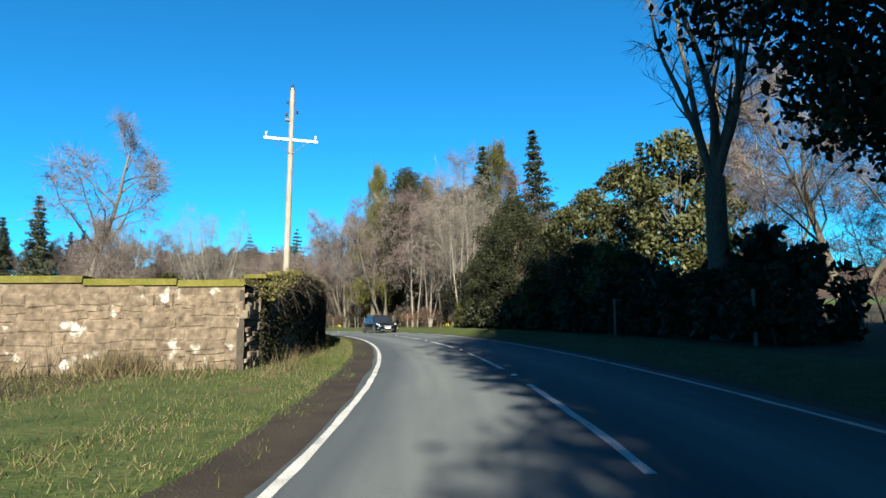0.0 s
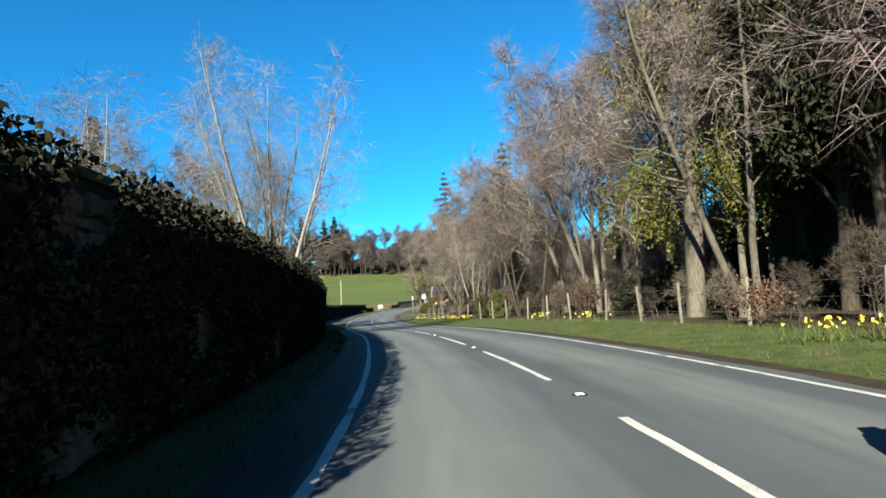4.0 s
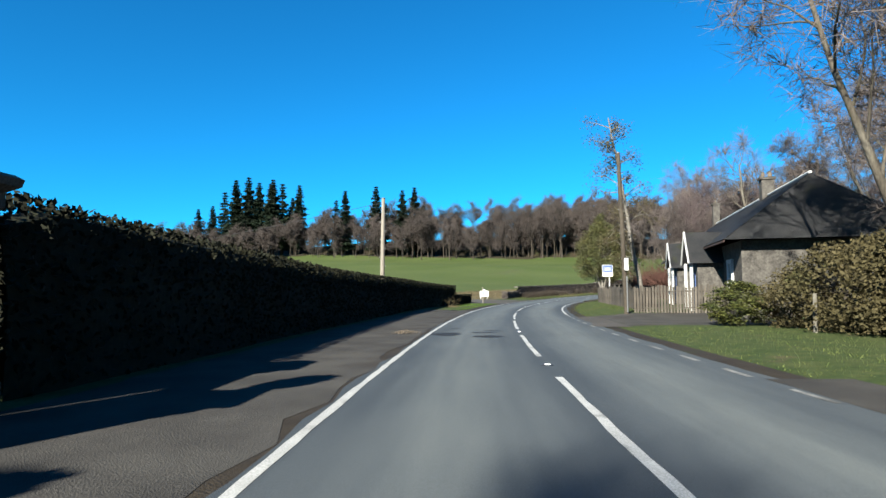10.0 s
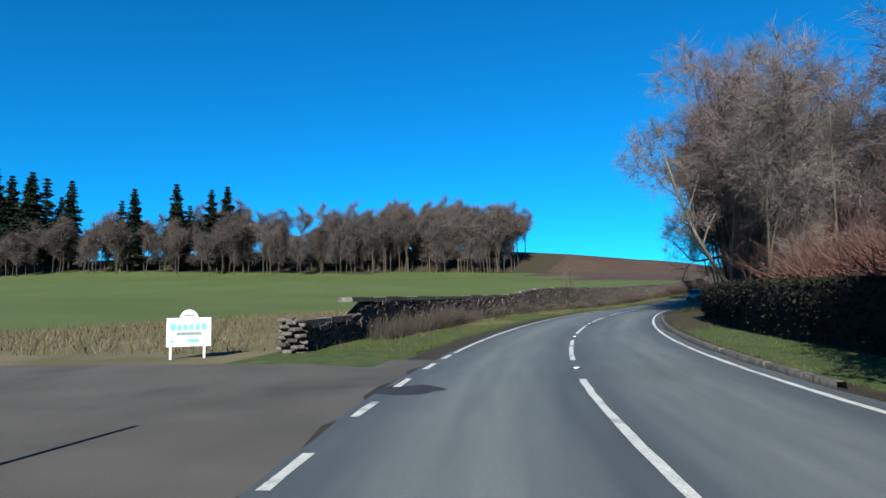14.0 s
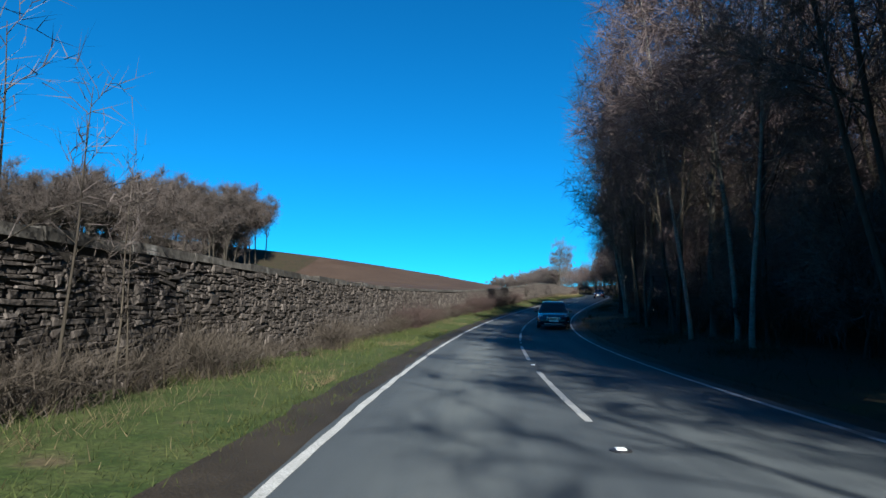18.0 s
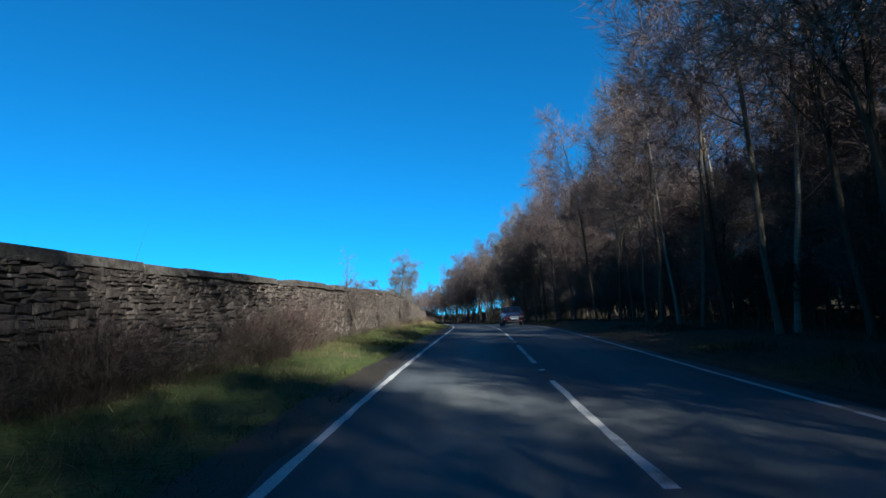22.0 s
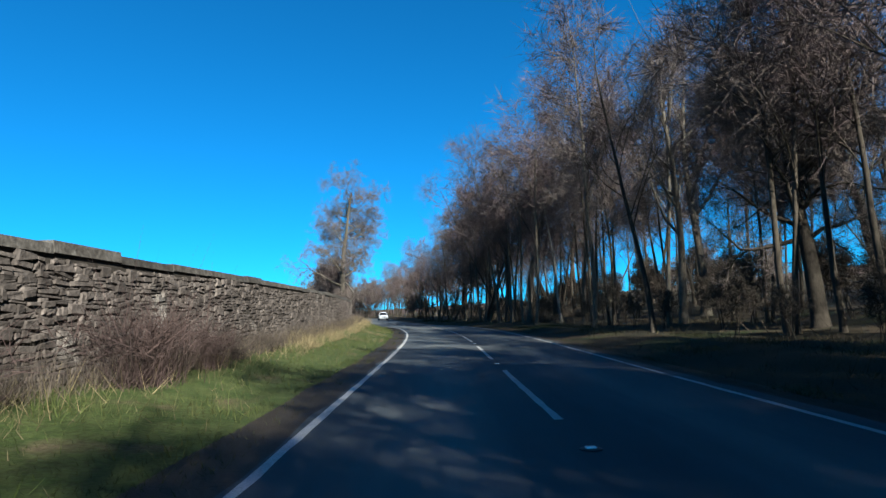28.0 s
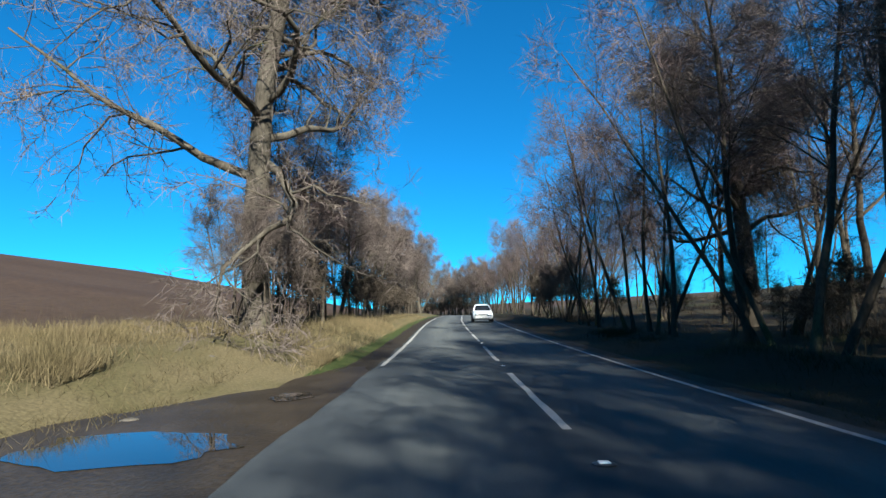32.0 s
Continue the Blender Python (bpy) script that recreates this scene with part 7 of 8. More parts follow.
def window(parent, x, y, z, w, h, face, material=None):
    """A white sash window in a wall that looks along face (-1 or +1 in local x)."""
    e = new("window")
    e.parent = parent
    g = boxed("pane", (x - 0.02, x + 0.02, y - w / 2, y + w / 2, z, z + h), M_glass, e)
    for nme, d in (("margin", (y - w / 2 - 0.16, y - w / 2, z - 0.1, z + h + 0.15)), ("margin", (y + w / 2, y + w / 2 + 0.16, z - 0.1, z + h + 0.15)), ("lintel", (y - w / 2 - 0.16, y + w / 2 + 0.16, z + h + 0.003, z + h + 0.2)),
                   ("window_sill", (y - w / 2 - 0.2, y + w / 2 + 0.2, z - 0.14, z - 0.003)), ("meeting_rail", (y - w / 2, y + w / 2, z + h / 2 - 0.03, z + h / 2 + 0.03)), ("glazing_bar", (y - 0.02, y + 0.02, z, z + h))):
        o = 0.05 if nme in ("meeting_rail", "glazing_bar") else 0.08
        boxed(nme, (x - 0.03, x + 0.03 + o, d[0], d[1], d[2], d[3]) if face > 0 else (x - 0.03 - o, x + 0.03, d[0], d[1], d[2], d[3]), M_whitepaint, e)
    return e


def chimney(parent, x, y, z0, z1, w=0.9, d=0.7, pots=2, mat=None):
    c = boxed("chimney", (x - w / 2, x + w / 2, y - d / 2, y + d / 2, z0, z1), mat or M_stone_a, parent, "", 0.02)
    boxed("chimney_cap", (x - w / 2 - 0.08, x + w / 2 + 0.08, y - d / 2 - 0.08, y + d / 2 + 0.08, z1 + 0.003, z1 + 0.16), M_coping, c)
    for k in range(pots):
        bm = bmesh.new()
        lathe(bm, ((0.12, z1 + 0.16), (0.1, z1 + 0.45), (0.12, z1 + 0.5)), 10, origin=(x + (k - (pots - 1) / 2) * 0.38, y, 0))
        part("chimney_pot", bm, M_sand, c)
    return c


lodge = root("lodge_house", 117.0, -9.0, label="dark stone gate lodge with two-tier slate roof and tall chimney", category="house")
boxed("wall", (-7.6, -1.0, -4.2, 4.2, -0.5, 4.3), M_soot_shade, lodge)
boxed("front_wall", (-0.997, 0.0, -4.2, 4.2, -0.5, 3.2), M_soot_shade, lodge)
hip_roof("roof", -7.6, -1.0, -4.2, 4.2, 4.3, 6.9, 3.2, lodge, 0.5)
for k in range(6):
    x0, x1 = 0.5 - 0.25 * k, 0.25 - 0.25 * k
    z0, z1 = 3.15 + 0.125 * k, 3.275 + 0.125 * k
    panel("slate_course", ((x0, -4.7, z0 + 0.03), (x0, 4.7, z0 + 0.03), (x1, 4.7, z1), (x1, -4.7, z1)), 0.035, M_slate, lodge)
chimney(lodge, -4.4, 0.6, 4.8, 8.5, 0.9, 0.85, 0, M_soot_shade)
window(lodge, 0.0, -2.4, 1.0, 1.0, 1.6, 1)
window(lodge, 0.0, 1.6, 1.0, 1.0, 1.6, 1)

# ---- railings and gatepost across the road ----
def stone_post(s, u, h, w=0.34):
    e = root("gatepost", s, u, label="square sandstone gatepost with a pointed cap", category="gatepost", group="gateposts by the railings")
    for k in range(4):
        boxed("block", (-w, w, -w, w, -0.15 + k * h / 4 + 0.004, -0.15 + (k + 1) * h / 4), M_sand, e, "", 0.015)
    bm = bmesh.new()
    lathe(bm, ((w + 0.02, h - 0.14), (w + 0.12, h - 0.06), (w + 0.12, h + 0.04), (w * 0.4, h + 0.22), (0.08, h + 0.27), (0.08, h + 0.4), (0.02, h + 0.44)), square=True)
    part("cap", bm, M_sand, e)
    return e


stone_post(140.3, 10.6, 1.7)
stone_post(128.0, 10.2, 1.9)
rail = new("iron_railing")
tagged(rail, "black iron railing with pale spear tips on a low stone curb", "railing")
curb = [road(s, u, z) for s, u in ((128.4, 10.1), (128.4, 10.5), (140.0, 10.4), (140.0, 10.8)) for z in (0.0, 0.5)]
mesh_np("curb", curb, [(0, 1, 3, 2), (4, 6, 7, 5), (0, 4, 5, 1), (2, 3, 7, 6), (1, 5, 7, 3)], M_sand, rail)
ptA, ptB = road(128.5, 10.3, 0.5), road(139.9, 10.6, 0.5)
for z in (0.12, 0.5, 0.85):
    bm = bmesh.new()
    rod(bm, ptA + Vector((0, 0, z)), ptB + Vector((0, 0, z)), 0.02, 0.02, 6)
    part("rail", bm, M_iron, rail)
bm = bmesh.new()
rod(bm, (0, 0, 0), (0, 0, 1.05), 0.012, 0.012, 5)
bar0 = part("bar", bm, M_iron, rail)
bm = bmesh.new()
lathe(bm, ((0.012, 1.05), (0.028, 1.09), (0.012, 1.17), (0.003, 1.21)), 5)
tip0 = part("spear_tip", bm, M_sand, rail)
bm = bmesh.new()
lathe(bm, ((0.012, 0.56), (0.026, 0.59), (0.012, 0.66), (0.003, 0.69)), 5)
low0 = part("low_tip", bm, M_sand, rail)
for i in range(76):
    p = ptA.lerp(ptB, i / 75)
    for src in (bar0, tip0, low0):
        o = src if i == 0 else new(src.name.split(".")[0], src.data)
        o.parent = rail
        o.matrix_basis = Matrix.Translation(p)
# old posts and a small flag in the garden
for s, u, h in ((142.0, 9.3, 1.7), (142.9, 9.5, 1.75), (143.8, 9.4, 1.8), (146.5, 8.9, 1.2)):
    copy_thing(fp, Matrix.Translation(place(s, u)) @ Matrix.Diagonal((1.2, 1.2, h / 1.35, 1)))
flag = root("garden_flag", 141.2, 9.6, label="small striped flag on a stick", category="flag")
bm = bmesh.new()
rod(bm, (0, 0, -0.1), (0, 0, 1.95), 0.012, 0.01, 6)
part("stick", bm, M_post, flag)
for k, m in enumerate((M_red, M_orange, M_green)):
    boxed("stripe", (-0.005 + k * 0.02, 0.3 - k * 0.02, -0.006, 0.006, 1.8 - k * 0.13, 1.92 - k * 0.13), m, flag)

# ---- cottage ----
cot = root("cottage", 178.0, 12.4, label="long grey stone cottage with dark slate roof and white window margins", category="house")
boxed("wall", (0, 7.0, -20.0, 9.3, -0.5, 3.4), M_greystone, cot)
hip_roof("roof", 0, 7.0, -20.0, 9.3, 3.4, 6.7, 2.6, cot, 0.9, ridge=M_whitepaint)
for y in (-17.6, -11.2, -8.4, -2.0, 1.2, 4.4, 7.4):
    window(cot, 0.0, y, 0.9, 0.85, 1.5, -1)
for y0 in (-5.2, -14.4):
    g = new("gable_porch")
    g.parent = cot
    boxed("porch_wall", (-1.3, -0.003, y0 - 1.2, y0 + 1.2, -0.5, 2.5), M_greystone, g)
    bm = bmesh.new()
    v = [bm.verts.new(p) for p in ((-1.75, y0 - 1.6, 2.5), (-1.75, y0, 4.3), (-1.75, y0 + 1.6, 2.5), (1.2, y0 - 1.6, 2.5), (2.6, y0, 4.3), (1.2, y0 + 1.6, 2.5))]
    bm.faces.new((v[0], v[1], v[4], v[3]))
    bm.faces.new((v[1], v[2], v[5], v[4]))
    bmesh.ops.solidify(bm, geom=bm.faces[:], thickness=0.08)
    part("porch_roof", bm, M_slate, g)
    bm = bmesh.new()
    w = [bm.verts.new(p) for p in ((-1.32, y0 - 1.2, 2.5), (-1.32, y0, 3.9), (-1.32, y0 + 1.2, 2.5))]
    bm.faces.new(w)
    part("gable", bm, M_redtwig, g, "dark red boarded gable")
    for sgn in (-1, 1):
        bm = bmesh.new()
        rod(bm, (-1.78, y0 + sgn * 1.6, 2.5), (-1.78, y0, 4.33), 0.05, 0.05, 4)
        part("barge_board", bm, M_whitepaint, g)
        bm = bmesh.new()
        rod(bm, (-1.6, y0 + sgn * 1.15, -0.4), (-1.6, y0 + sgn * 1.15, 2.55), 0.1, 0.09, 8)
        part("porch_post", bm, M_whitepaint, g)
    boxed("door", (-1.36, -1.3, y0 - 0.45, y0 + 0.45, 0.0, 2.0), M_blue, g)
chimney(cot, 3.5, -10.5, 5.8, 7.7, 0.7, 0.7, 2, M_greystone)
chimney(cot, 3.5, 6.4, 5.8, 8.4, 0.55, 0.55, 1, M_greystone)
boxed("fascia", (-0.92, -0.86, -20.9, 10.2, 3.28, 3.36), M_redtwig, cot, "dark red painted fascia board")


# ---- plank fence and picket ----
def plank_run(name, label, a, b, n, h, tilt, mat, gap=0.1, group="", base=0.0):
    e = new(name)
    tagged(e, label, "fence", group)
    rr = random.Random(n)
    A, B = place(*a), place(*b)
    d = (B - A)
    L = d.length / n
    ang = math.atan2(d.y, d.x)
    bm = bmesh.new()
    box(bm, 0, L * (1 - gap), -0.012, 0.012, 0, h, 0.004)
    first = part("plank", bm, mat, e)
    for i in range(n):
        p = place(a[0] + (b[0] - a[0]) * (i + 0.5) / n, a[1] + (b[1] - a[1]) * (i + 0.5) / n)
        o = first if i == 0 else new("plank", first.data)
        o.parent = e
        o.matrix_basis = Matrix.Translation(p - Vector((math.cos(ang), math.sin(ang), 0)) * L / 2 + Vector((0, 0, base - 0.05))) @ Matrix.Rotation(ang + rr.uniform(-0.05, 0.05), 4, "Z") @ Matrix.Rotation(rr.uniform(-tilt, tilt), 4, "Y") @ Matrix.Diagonal((rr.uniform(0.85, 1.0), 1, rr.uniform(0.93, 1.05) * (1 if gap > 0.1 else 0.9 + 0.14 * abs(math.sin(i * 0.33))), 1))
    for z in (0.25, h * 0.75):
        bm = bmesh.new()
        rod(bm, A + Vector((0, 0, z)), B + Vector((0, 0, z)), 0.03, 0.03, 4)
        part("rail", bm, mat, e)
    return e


plank_run("plank_fence", "uneven weathered plank fence along the verge", (161.5, 7.0), (172.0, 6.5), 52, 1.38, 0.02, M_plank, 0.015)
plank_run("plank_fence", "uneven weathered plank fence along the verge", (172.0, 6.5), (188.6, 5.05), 84, 1.32, 0.02, M_plank, 0.015)
plank_run("picket_fence", "pale picket fence across a garden front", (160.3, 6.4), (159.3, 13.0), 44, 1.5, 0.01, M_plank, 0.22)


# ---- signs ----
def bars(parent, rows, y, mat):
    for x0, x1, z0, z1, m in rows:
        boxed("lettering", (x0, x1, y, y + 0.004, z0, z1), m, parent)


sign = root("direction_sign", 194.0, -9.15, -0.3, turn=20, label="white wooden sign with arched top and an arrow, on two legs", category="sign")
bm = bmesh.new()
box(bm, -0.52, 0.52, -0.02, 0.02, 0.62, 1.32, 0.005)
part("board", bm, M_whitepaint, sign)
bm = bmesh.new()
lathe(bm, ((0.22, -0.02), (0.22, 0.02)), 24)
bmesh.ops.rotate(bm, cent=(0, 0, 0), matrix=Matrix.Rotation(radians(90), 3, "X"), verts=bm.verts[:])
bmesh.ops.translate(bm, vec=(0, -0.003, 1.3), verts=bm.verts[:])
part("arched_top", bm, M_whitepaint, sign)
for x in (-0.42, 0.36):
    boxed("leg", (x - 0.03, x + 0.03, -0.014, 0.05, -0.2, 0.66), M_whitepaint, sign, "", 0.004)
bars(sign, ((-0.43, -0.31, 1.02, 1.18, M_teal), (-0.27, -0.17, 1.02, 1.16, M_teal), (-0.13, -0.03, 1.02, 1.16, M_teal), (0.01, 0.11, 1.02, 1.16, M_teal), (0.15, 0.25, 1.02, 1.16, M_teal), (0.29, 0.41, 1.02, 1.18, M_teal), (-0.28, 0.3, 0.9, 0.97, M_ink), (-0.02, 0.24, 0.72, 0.8, M_teal), (-0.12, 0.12, 1.36, 1.4, M_ink)), -0.028, M_ink)
bm = bmesh.new()
box(bm, -0.38, -0.26, -0.028, -0.024, 0.745, 0.765)
v = [bm.verts.new(p) for p in ((-0.45, -0.026, 0.755), (-0.37, -0.026, 0.81), (-0.37, -0.026, 0.70))]
bm.faces.new(v)
part("arrow", bm, M_teal, sign)

small = root("notice_board", 182.8, -8.6, turn=20, label="small white notice with arched top behind a low hedge", category="sign")
boxed("board", (-0.34, 0.34, -0.015, 0.015, 0.8, 1.12), M_whitepaint, small, "", 0.004)
bm = bmesh.new()
lathe(bm, ((0.14, -0.015), (0.14, 0.015)), 20)
bmesh.ops.rotate(bm, cent=(0, 0, 0), matrix=Matrix.Rotation(radians(90), 3, "X"), verts=bm.verts[:])
bmesh.ops.translate(bm, vec=(0, -0.002, 1.14), verts=bm.verts[:])
part("arched_top", bm, M_whitepaint, small)
for x in (-0.26, 0.26):
    boxed("leg", (x - 0.025, x + 0.025, -0.014, 0.036, -0.2, 0.82), M_whitepaint, small)
bars(small, ((-0.22, 0.2, 0.98, 1.04, M_ink), (-0.1, 0.2, 0.87, 0.92, M_ink)), -0.022, M_ink)

agent = root("estate_board", 178.2, 6.45, turn=8, label="tall sale board in blue, white and cream on a post", category="sign")
boxed("post", (0.1, 0.17, 0.0, 0.06, -0.2, 3.1), M_whitepaint, agent)
boxed("board", (-0.42, 0.42, -0.03, -0.003, 2.15, 3.12), M_whitepaint, agent, "", 0.004)
bars(agent, ((-0.38, 0.38, 2.48, 3.08, M_blue), (-0.4, 0.4, 2.18, 2.42, M_cream)), -0.036, M_blue)
bars(agent, ((-0.2, 0.2, 2.8, 2.88, M_whitepaint), (-0.2, 0.2, 2.66, 2.74, M_whitepaint), (-0.28, -0.25, 2.58, 2.96, M_whitepaint), (0.25, 0.28, 2.58, 2.96, M_whitepaint)), -0.042, M_blue)

stick = root("marker_post", 184.75, -5.75, label="plain thin wooden marker post on the grass corner", category="post")
boxed("post", (-0.035, 0.035, -0.035, 0.035, -0.2, 1.55), M_pole, stick, "", 0.005)

# stone pile that ends the low wall
pile = root("wall_end", 195.3, -7.1, label="rounded dry-stone wall end", category="stone wall")
rr = random.Random(4)
for k in range(26):
    a = k * 2.4
    z = -0.05 + 0.035 * k
    rad = 0.35 - 0.004 * k
    bm = bmesh.new()
    box(bm, -0.2, 0.2, -0.13, 0.13, 0, 0.1, 0.025)
    o = part("stone", bm, M_stone, pile)
    o.matrix_basis = Matrix.Translation((math.cos(a) * rad * 0.6, math.sin(a) * rad * 0.6, z)) @ Matrix.Rotation(a + rr.uniform(-0.3, 0.3), 4, "Z")

# ---- puddle and stones of the pull-in ----
for s, u, l, w in ((454.4, -4.5, 1.7, 2.3), (457.9, -3.8, 1.1, 0.7)):
    n = 22
    V = [road(s, u, 0.0)] + [road(s + math.sin(i * 2 * math.pi / n) * l / 2 * (0.75 + 0.35 * random.random()), u + math.cos(i * 2 * math.pi / n) * w / 2 * (0.75 + 0.35 * random.random()), 0.0) for i in range(n)]
    tagged(mesh_np("puddle", V, [(0, 1 + i, 1 + (i + 1) % n) for i in range(n)], M_water), "still puddle reflecting the sky in mud", "puddle", "puddles in the pull-in")
V, F = [], []
for i in range(61):
    s = 445.5 + 17.5 * i / 60
    w = float(table(LAY_W, s)) + 0.45 + 0.5 * noise.noise(Vector((s * 0.8, 0.0, 5.0)))
    V += [road(s, -w + (w - 2.95) * k / 4, (-0.2, -0.02, -0.008, -0.008, -0.006)[k]) for k in range(5)]
    F += [(5 * i + k, 5 * i + k + 1, 5 * i + k + 6, 5 * i + k + 5) for k in range(4)] if i < 60 else []
mudstrip = mesh_np("muddy_pull_in", V, F, M_wetmud, smooth=True)
tagged(mudstrip, "dark wet mud of a roadside pull-in", "mud", kind="structure")
for s, u, sc in ((456.0, -5.35, 0.15), (460.8, -6.3, 0.08), (452.0, -6.4, 0.07), (463.5, -4.6, 0.06)):
    e = root("field_stone", s, u, label="pale stone lying at a field edge", category="stone", group="stones by the pull-in")
    bm = bmesh.new()
    bmesh.ops.create_icosphere(bm, subdivisions=2, radius=sc)
    for v in bm.verts:
        v.co *= 1 + 0.3 * noise.noise(v.co * 9)
        v.co.z *= 0.6
    part("stone_body", bm, M_coping, e)

# ---- cars ----
def loft(rings, caps=True):
    bm = bmesh.new()
    vs = [[bm.verts.new(p) for p in ring] for ring in rings]
    n = len(vs[0])
    for a, b in zip(vs, vs[1:]):
        for j in range(n):
            bm.faces.new((a[j], a[(j + 1) % n], b[(j + 1) % n], b[j]))
    if caps:
        bm.faces.new(vs[0][::-1])
        bm.faces.new(vs[-1])
    bmesh.ops.recalc_face_normals(bm, faces=bm.faces[:])
    return bm


def car(s, u, paint, label, kind="hatch", turn=180.0):
    """A car with lofted body, cabin, glass, wheels, lamps and plate; local y is ahead."""
    e = new("car")
    e.matrix_basis = Matrix.Translation(road(s, u)) @ pose(0, 0, 0, 0, 0, heading(s) + turn)
    tagged(e, label, "car", "cars on the road")
    L, Wd, Ht = {"hatch": (4.0, 1.74, 1.52), "saloon": (4.8, 1.88, 1.47), "tall": (4.75, 1.88, 1.6)}[kind]
    y0, hw = -L / 2, Wd / 2
    tail = {"hatch": 0.9, "saloon": 0.84, "tall": 0.92}[kind]
    sec = [(0.0, 0.82, 0.38, tail - 0.16), (0.015, 0.9, 0.3, tail - 0.05), (0.06, 0.96, 0.23, tail), (0.2, 0.99, 0.2, 0.94), (0.45, 1.0, 0.19, 0.95), (0.7, 1.0, 0.19, 0.95), (0.76, 1.0, 0.19, 0.94), (0.86, 0.99, 0.2, 0.88), (0.94, 0.96, 0.21, 0.8), (0.98, 0.89, 0.24, 0.72), (1.0, 0.8, 0.31, 0.63)]
    rings = []
    for t, w, zb, zt in sec:
        x, y = hw * w, y0 + L * t
        half = [(0, zb), (x * 0.84, zb), (x * 0.97, zb + 0.09), (x, zb + 0.26), (x * 0.985, zt - 0.2), (x * 0.95, zt - 0.07), (x * 0.82, zt - 0.01), (x * 0.45, zt + 0.03), (0, zt + 0.035)]
        rings.append([(a, y, z) for a, z in half] + [(-a, y, z) for a, z in half[-2:0:-1]])
    part("body", loft(rings), paint, e, smooth=True)
    b0, b1, t0, t1 = {"hatch": (0.03, 0.735, 0.1, 0.53), "saloon": (0.14, 0.735, 0.32, 0.55), "tall": (0.015, 0.74, 0.07, 0.54)}[kind]
    zl, wl, wt = 0.93, hw * 0.93, hw * 0.68
    B = lambda t, sx, z=zl, w=wl: Vector((sx * w, y0 + L * t, z))
    T = lambda t, sx, z=Ht - 0.05, w=wt: Vector((sx * w, y0 + L * t, z))
    lower = [B(b0, -1), B(b0, 1), B((b0 + b1) / 2, 1), B(b1, 1), B(b1, -1), B((b0 + b1) / 2, -1)]
    upper = [T(t0, -1), T(t0, 1), T((t0 + t1) / 2, 1), T(t1, 1), T(t1, -1), T((t0 + t1) / 2, -1)]
    roof = [Vector((v.x * 0.8, v.y * 0.9 + 0.1 * (y0 + L * (t0 + t1) / 2), Ht - 0.005)) for v in upper]
    cabin = part("cabin", loft([lower, upper, roof]), paint, e)
    mix = lambda a, b, k: a * (1 - k) + b * k

    def glass(name, c00, c10, c11, c01, k0=0.07, k1=0.93, m0=0.1, m1=0.9):
        q = [mix(mix(c00, c10, k), mix(c01, c11, k), m) for k, m in ((k0, m0), (k1, m0), (k1, m1), (k0, m1))]
        panel(name, q, 0.012, M_glass, e)

    glass("windscreen", B(b1, 1), B(b1, -1), T(t1, -1), T(t1, 1), 0.05, 0.95, 0.06, 0.93)
    glass("rear_window", B(b0, -1), B(b0, 1), T(t0, 1), T(t0, -1))
    for sx in (-1, 1):
        for a, b, c, d, nm in ((b0, 0.3, t0, 0.3, "quarter_window"), (0.3, 0.5, 0.3, 0.49, "side_window"), (0.5, b1, 0.49, t1, "side_window")):
            if kind == "saloon" and nm == "quarter_window":
                a, b, c, d = 0.2, 0.33, 0.33, 0.36
            glass(nm, B(a, sx), B(b, sx), T(d, sx), T(c, sx), 0.06, 0.94, 0.12, 0.9)
        bm = bmesh.new()
        for a, b in ((b0 + 0.02, 0.5), (0.5, b1)):
            rod(bm, B(a, sx, 0.945, wl + 0.012), B(b, sx, 0.945, wl + 0.012), 0.012, 0.012, 5)
        part("window_trim", bm, M_alloy, e, "thin bright window trim")
        boxed("door_handle", (sx * hw - 0.012, sx * hw + 0.012, y0 + L * 0.42, y0 + L * 0.46, 0.79, 0.815), paint, e)
        bm = bmesh.new()
        box(bm, -0.11, 0.11, -0.06, 0.06, -0.06, 0.08, 0.04)
        bmesh.ops.translate(bm, vec=(sx * (hw + 0.08), y0 + L * 0.685, 1.0), verts=bm.verts[:])
        part("wing_mirror", bm, M_trim, e)
        y1, yf = y0 + L * 0.9, y0 + L
        lamp = [[(sx * hw * 0.44, yf - 0.055, 0.6), (sx * hw * 0.44, yf - 0.09, 0.71), (sx * hw * 0.5, yf - 0.25, 0.7), (sx * hw * 0.5, yf - 0.25, 0.63)],
                [(sx * hw * 0.8, yf - 0.12, 0.59), (sx * hw * 0.82, yf - 0.18, 0.77), (sx * hw * 0.82, yf - 0.4, 0.75), (sx * hw * 0.8, yf - 0.4, 0.62)],
                [(sx * hw * 0.93, yf - 0.34, 0.68), (sx * hw * 0.93, yf - 0.46, 0.81), (sx * hw * 0.9, yf - 0.6, 0.8), (sx * hw * 0.9, yf - 0.5, 0.68)]]
        hl = part("headlight", loft(lamp), M_lampglass, e)
        bm = bmesh.new()
        bmesh.ops.create_uvsphere(bm, u_segments=10, v_segments=7, radius=0.06)
        bmesh.ops.translate(bm, vec=(sx * hw * 0.72, yf - 0.16, 0.675), verts=bm.verts[:])
        part("lamp_bowl", bm, M_lamp, hl, smooth=True)
        boxed("fog_lamp", (sx * hw * 0.74 - 0.15, sx * hw * 0.74 + 0.13, yf - 0.18, yf - 0.055, 0.4, 0.43), M_lamp, e, "", 0.01)
        boxed("tail_light", (sx * hw * 0.72 - 0.1, sx * hw * 0.72 + 0.08, y0 + 0.0, y0 + 0.05, 0.7, 0.82), M_red, e, "", 0.02)
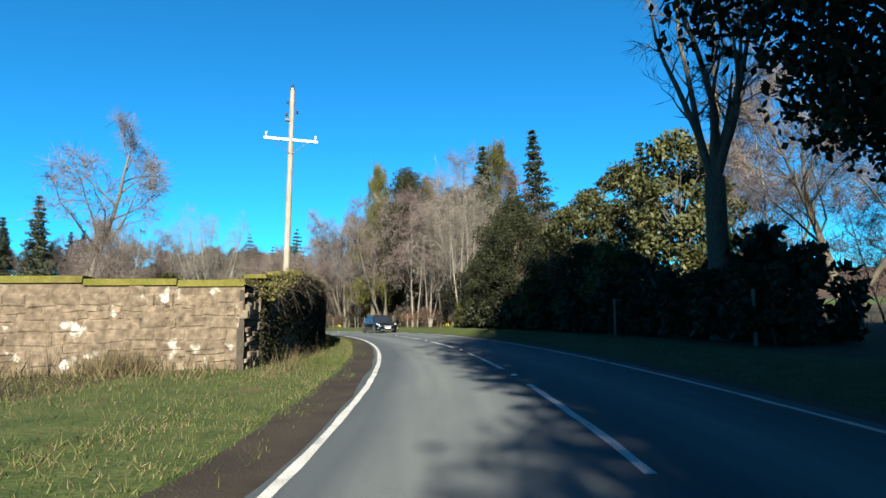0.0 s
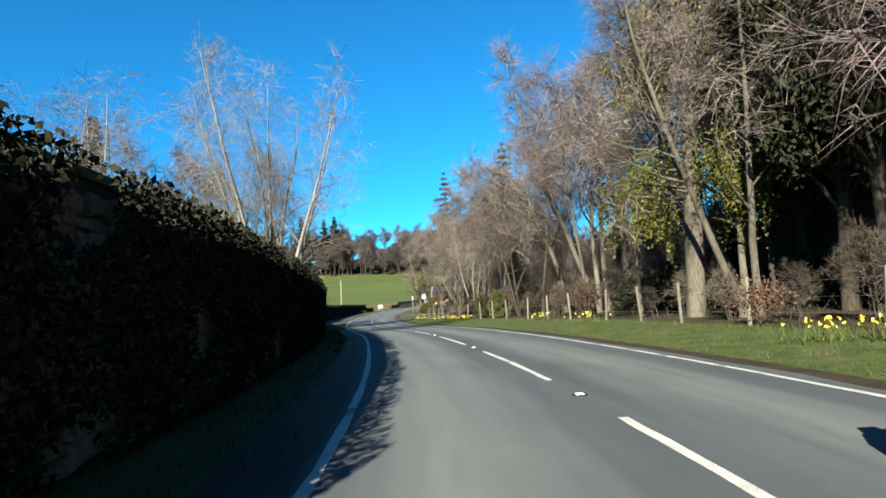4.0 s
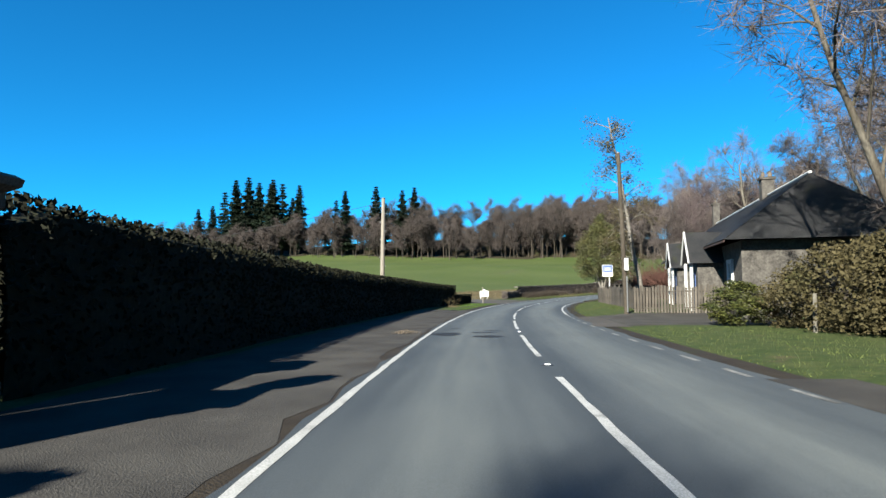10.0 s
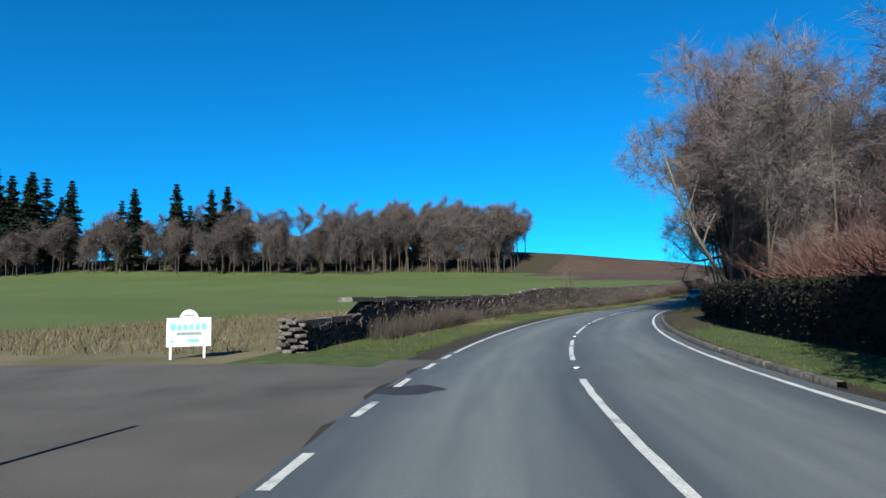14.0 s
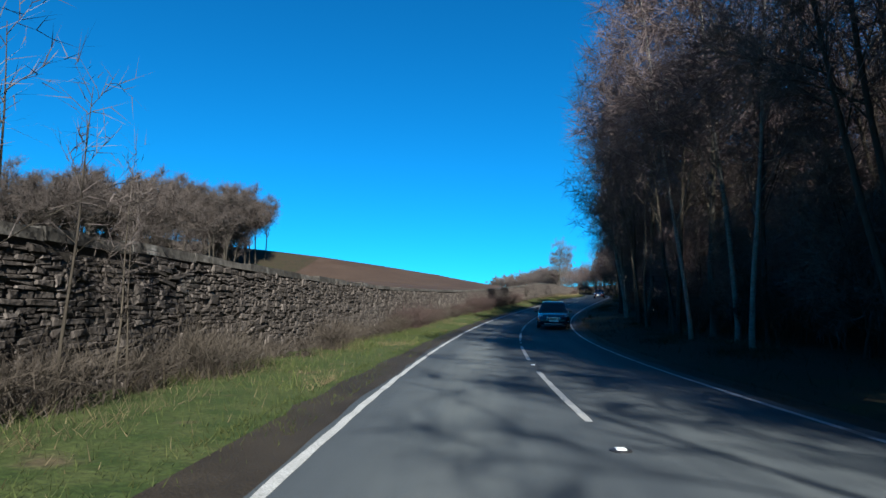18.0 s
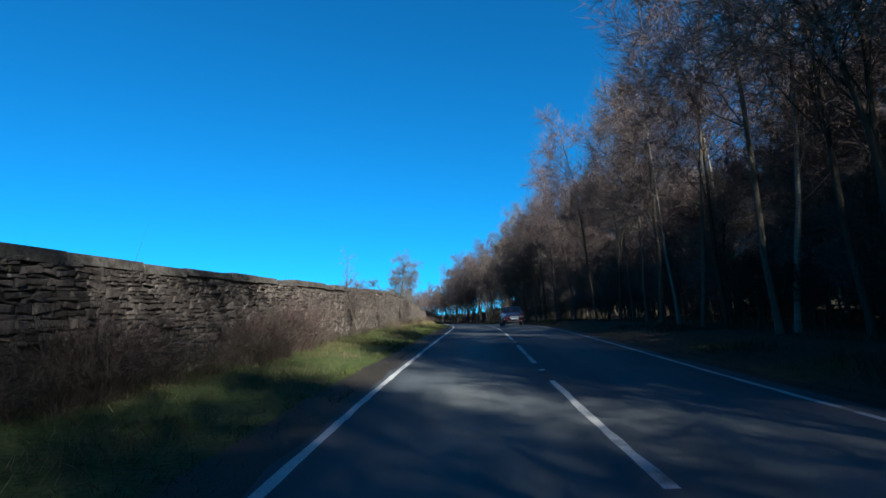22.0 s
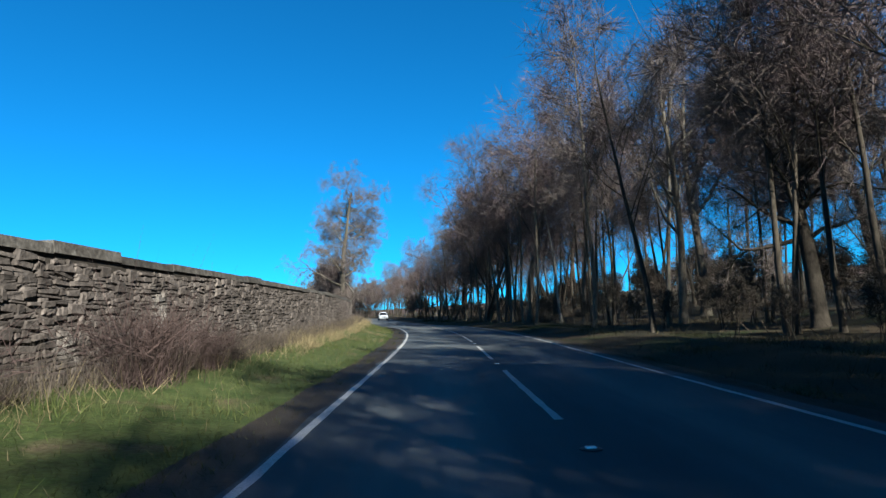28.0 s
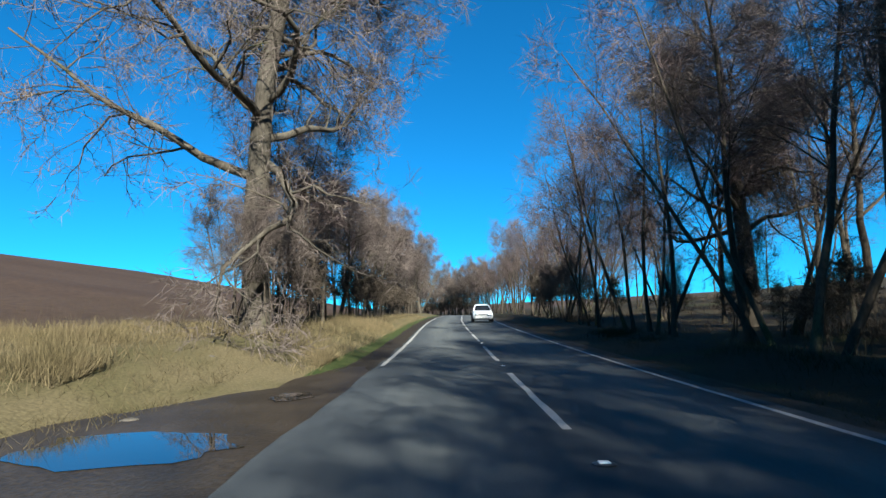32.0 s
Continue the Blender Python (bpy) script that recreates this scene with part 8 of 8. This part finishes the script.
        for wy in (y0 + L * 0.185, y0 + L * 0.815):
            bm = bmesh.new()
            c = bm.verts.new((sx * (hw + 0.004), wy, 0.2))
            arc = [bm.verts.new((sx * (hw + 0.004), wy + 0.39 * math.cos(k * math.pi / 12), 0.2 + 0.5 * math.sin(k * math.pi / 12))) for k in range(13)]
            for a, b in zip(arc, arc[1:]):
                bm.faces.new((c, a, b))
            bmesh.ops.solidify(bm, geom=bm.faces[:], thickness=0.03)
            part("wheel_arch", bm, M_trim, e)
    bm = bmesh.new()
    r = 0.33
    lathe(bm, ((r * 0.68, -0.1), (r * 0.97, -0.1), (r, -0.06), (r, 0.06), (r * 0.97, 0.1), (r * 0.68, 0.1)), 22)
    tyre = None
    for wy in (y0 + L * 0.185, y0 + L * 0.815):
        for sx in (-1, 1):
            wheel = new("wheel")
            wheel.parent = e
            wheel.matrix_basis = Matrix.Translation((sx * (hw - 0.07), wy, r)) @ Matrix.Rotation(radians(90), 4, "Y")
            if tyre is None:
                tyre = part("tyre", bm, M_tyre, wheel)
                b2 = bmesh.new()
                lathe(b2, ((r * 0.6, -0.095), (r * 0.68, -0.104), (r * 0.68, 0.104), (r * 0.6, 0.095)), 18)
                for k in range(5):
                    b3 = bmesh.ops.create_cube(b2, size=1.0)["verts"]
                    bmesh.ops.scale(b2, vec=(r * 0.6, 0.06, 0.17), verts=b3)
                    bmesh.ops.translate(b2, vec=(r * 0.33, 0, 0), verts=b3)
                    bmesh.ops.rotate(b2, cent=(0, 0, 0), matrix=Matrix.Rotation(k * 2 * math.pi / 5, 3, "Z"), verts=b3)
                rim = part("rim", b2, M_alloy, wheel)
            else:
                for q in (tyre, rim):
                    o = new(q.name.split(".")[0], q.data)
                    o.parent = wheel
    yf = y0 + L
    boxed("grille", (-0.38, 0.38, yf - 0.06, yf + 0.012, 0.53, 0.66), M_trim, e, "", 0.02)
    for z in (0.565, 0.61, 0.645):
        boxed("grille_bar", (-0.36, 0.36, yf + 0.012, yf + 0.022, z, z + 0.012), M_alloy, e, "bright grille bar")
    boxed("lower_grille", (-0.55, 0.55, yf - 0.1, yf - 0.012, 0.26, 0.36), M_trim, e, "", 0.02)
    lip = Sticks()
    lip.tube([(-0.62, yf - 0.05, 0.36), (-0.5, yf - 0.005, 0.285), (0, yf + 0.012, 0.27), (0.5, yf - 0.005, 0.285), (0.62, yf - 0.05, 0.36)], [0.012] * 5, 5)
    lip.mesh("chrome_lip", M_alloy, e)
    plate = boxed("number_plate", (-0.26, 0.26, yf + 0.012, yf + 0.026, 0.41, 0.52), M_plate, e)
    for k in range(7):
        boxed("plate_mark", (-0.225 + k * 0.066, -0.18 + k * 0.066, yf + 0.026, yf + 0.029, 0.43, 0.5), M_ink, plate)
    if kind == "tall":
        for sx in (-1, 1):
            boxed("roof_rail", (sx * wt * 0.95 - 0.02, sx * wt * 0.95 + 0.02, y0 + L * 0.12, y0 + L * 0.5, Ht - 0.03, Ht + 0.03), M_alloy, e)
        boxed("cross_bar", (-wt, wt, y0 + L * 0.4, y0 + L * 0.42, Ht + 0.032, Ht + 0.06), M_alloy, e)
    return e


M_lampglass = plain("lamp_glass", (0.85, 0.87, 0.9), 0.1, 0.2, 0.6)
car(51.2, 1.75, plain("black_paint", (0.003, 0.004, 0.006), 0.25, 0.2, 1.0), "glossy black saloon car with bright headlights", "saloon")
car(268.6, 1.8, plain("navy_paint", (0.008, 0.014, 0.03), 0.25, 0.2, 1.0), "dark blue estate car with roof rails", "tall")
car(275.3, 1.6, plain("blue_paint", (0.02, 0.045, 0.09), 0.25, 0.3, 1.0), "blue hatchback car following another", "hatch")
car(335.6, 1.75, plain("maroon_paint", (0.03, 0.006, 0.008), 0.25, 0.2, 1.0), "dark red hatchback car", "hatch")
car(499.0, 1.7, plain("white_car_paint", (0.75, 0.76, 0.78), 0.3, 0.0, 1.0), "white small hatchback car", "hatch")
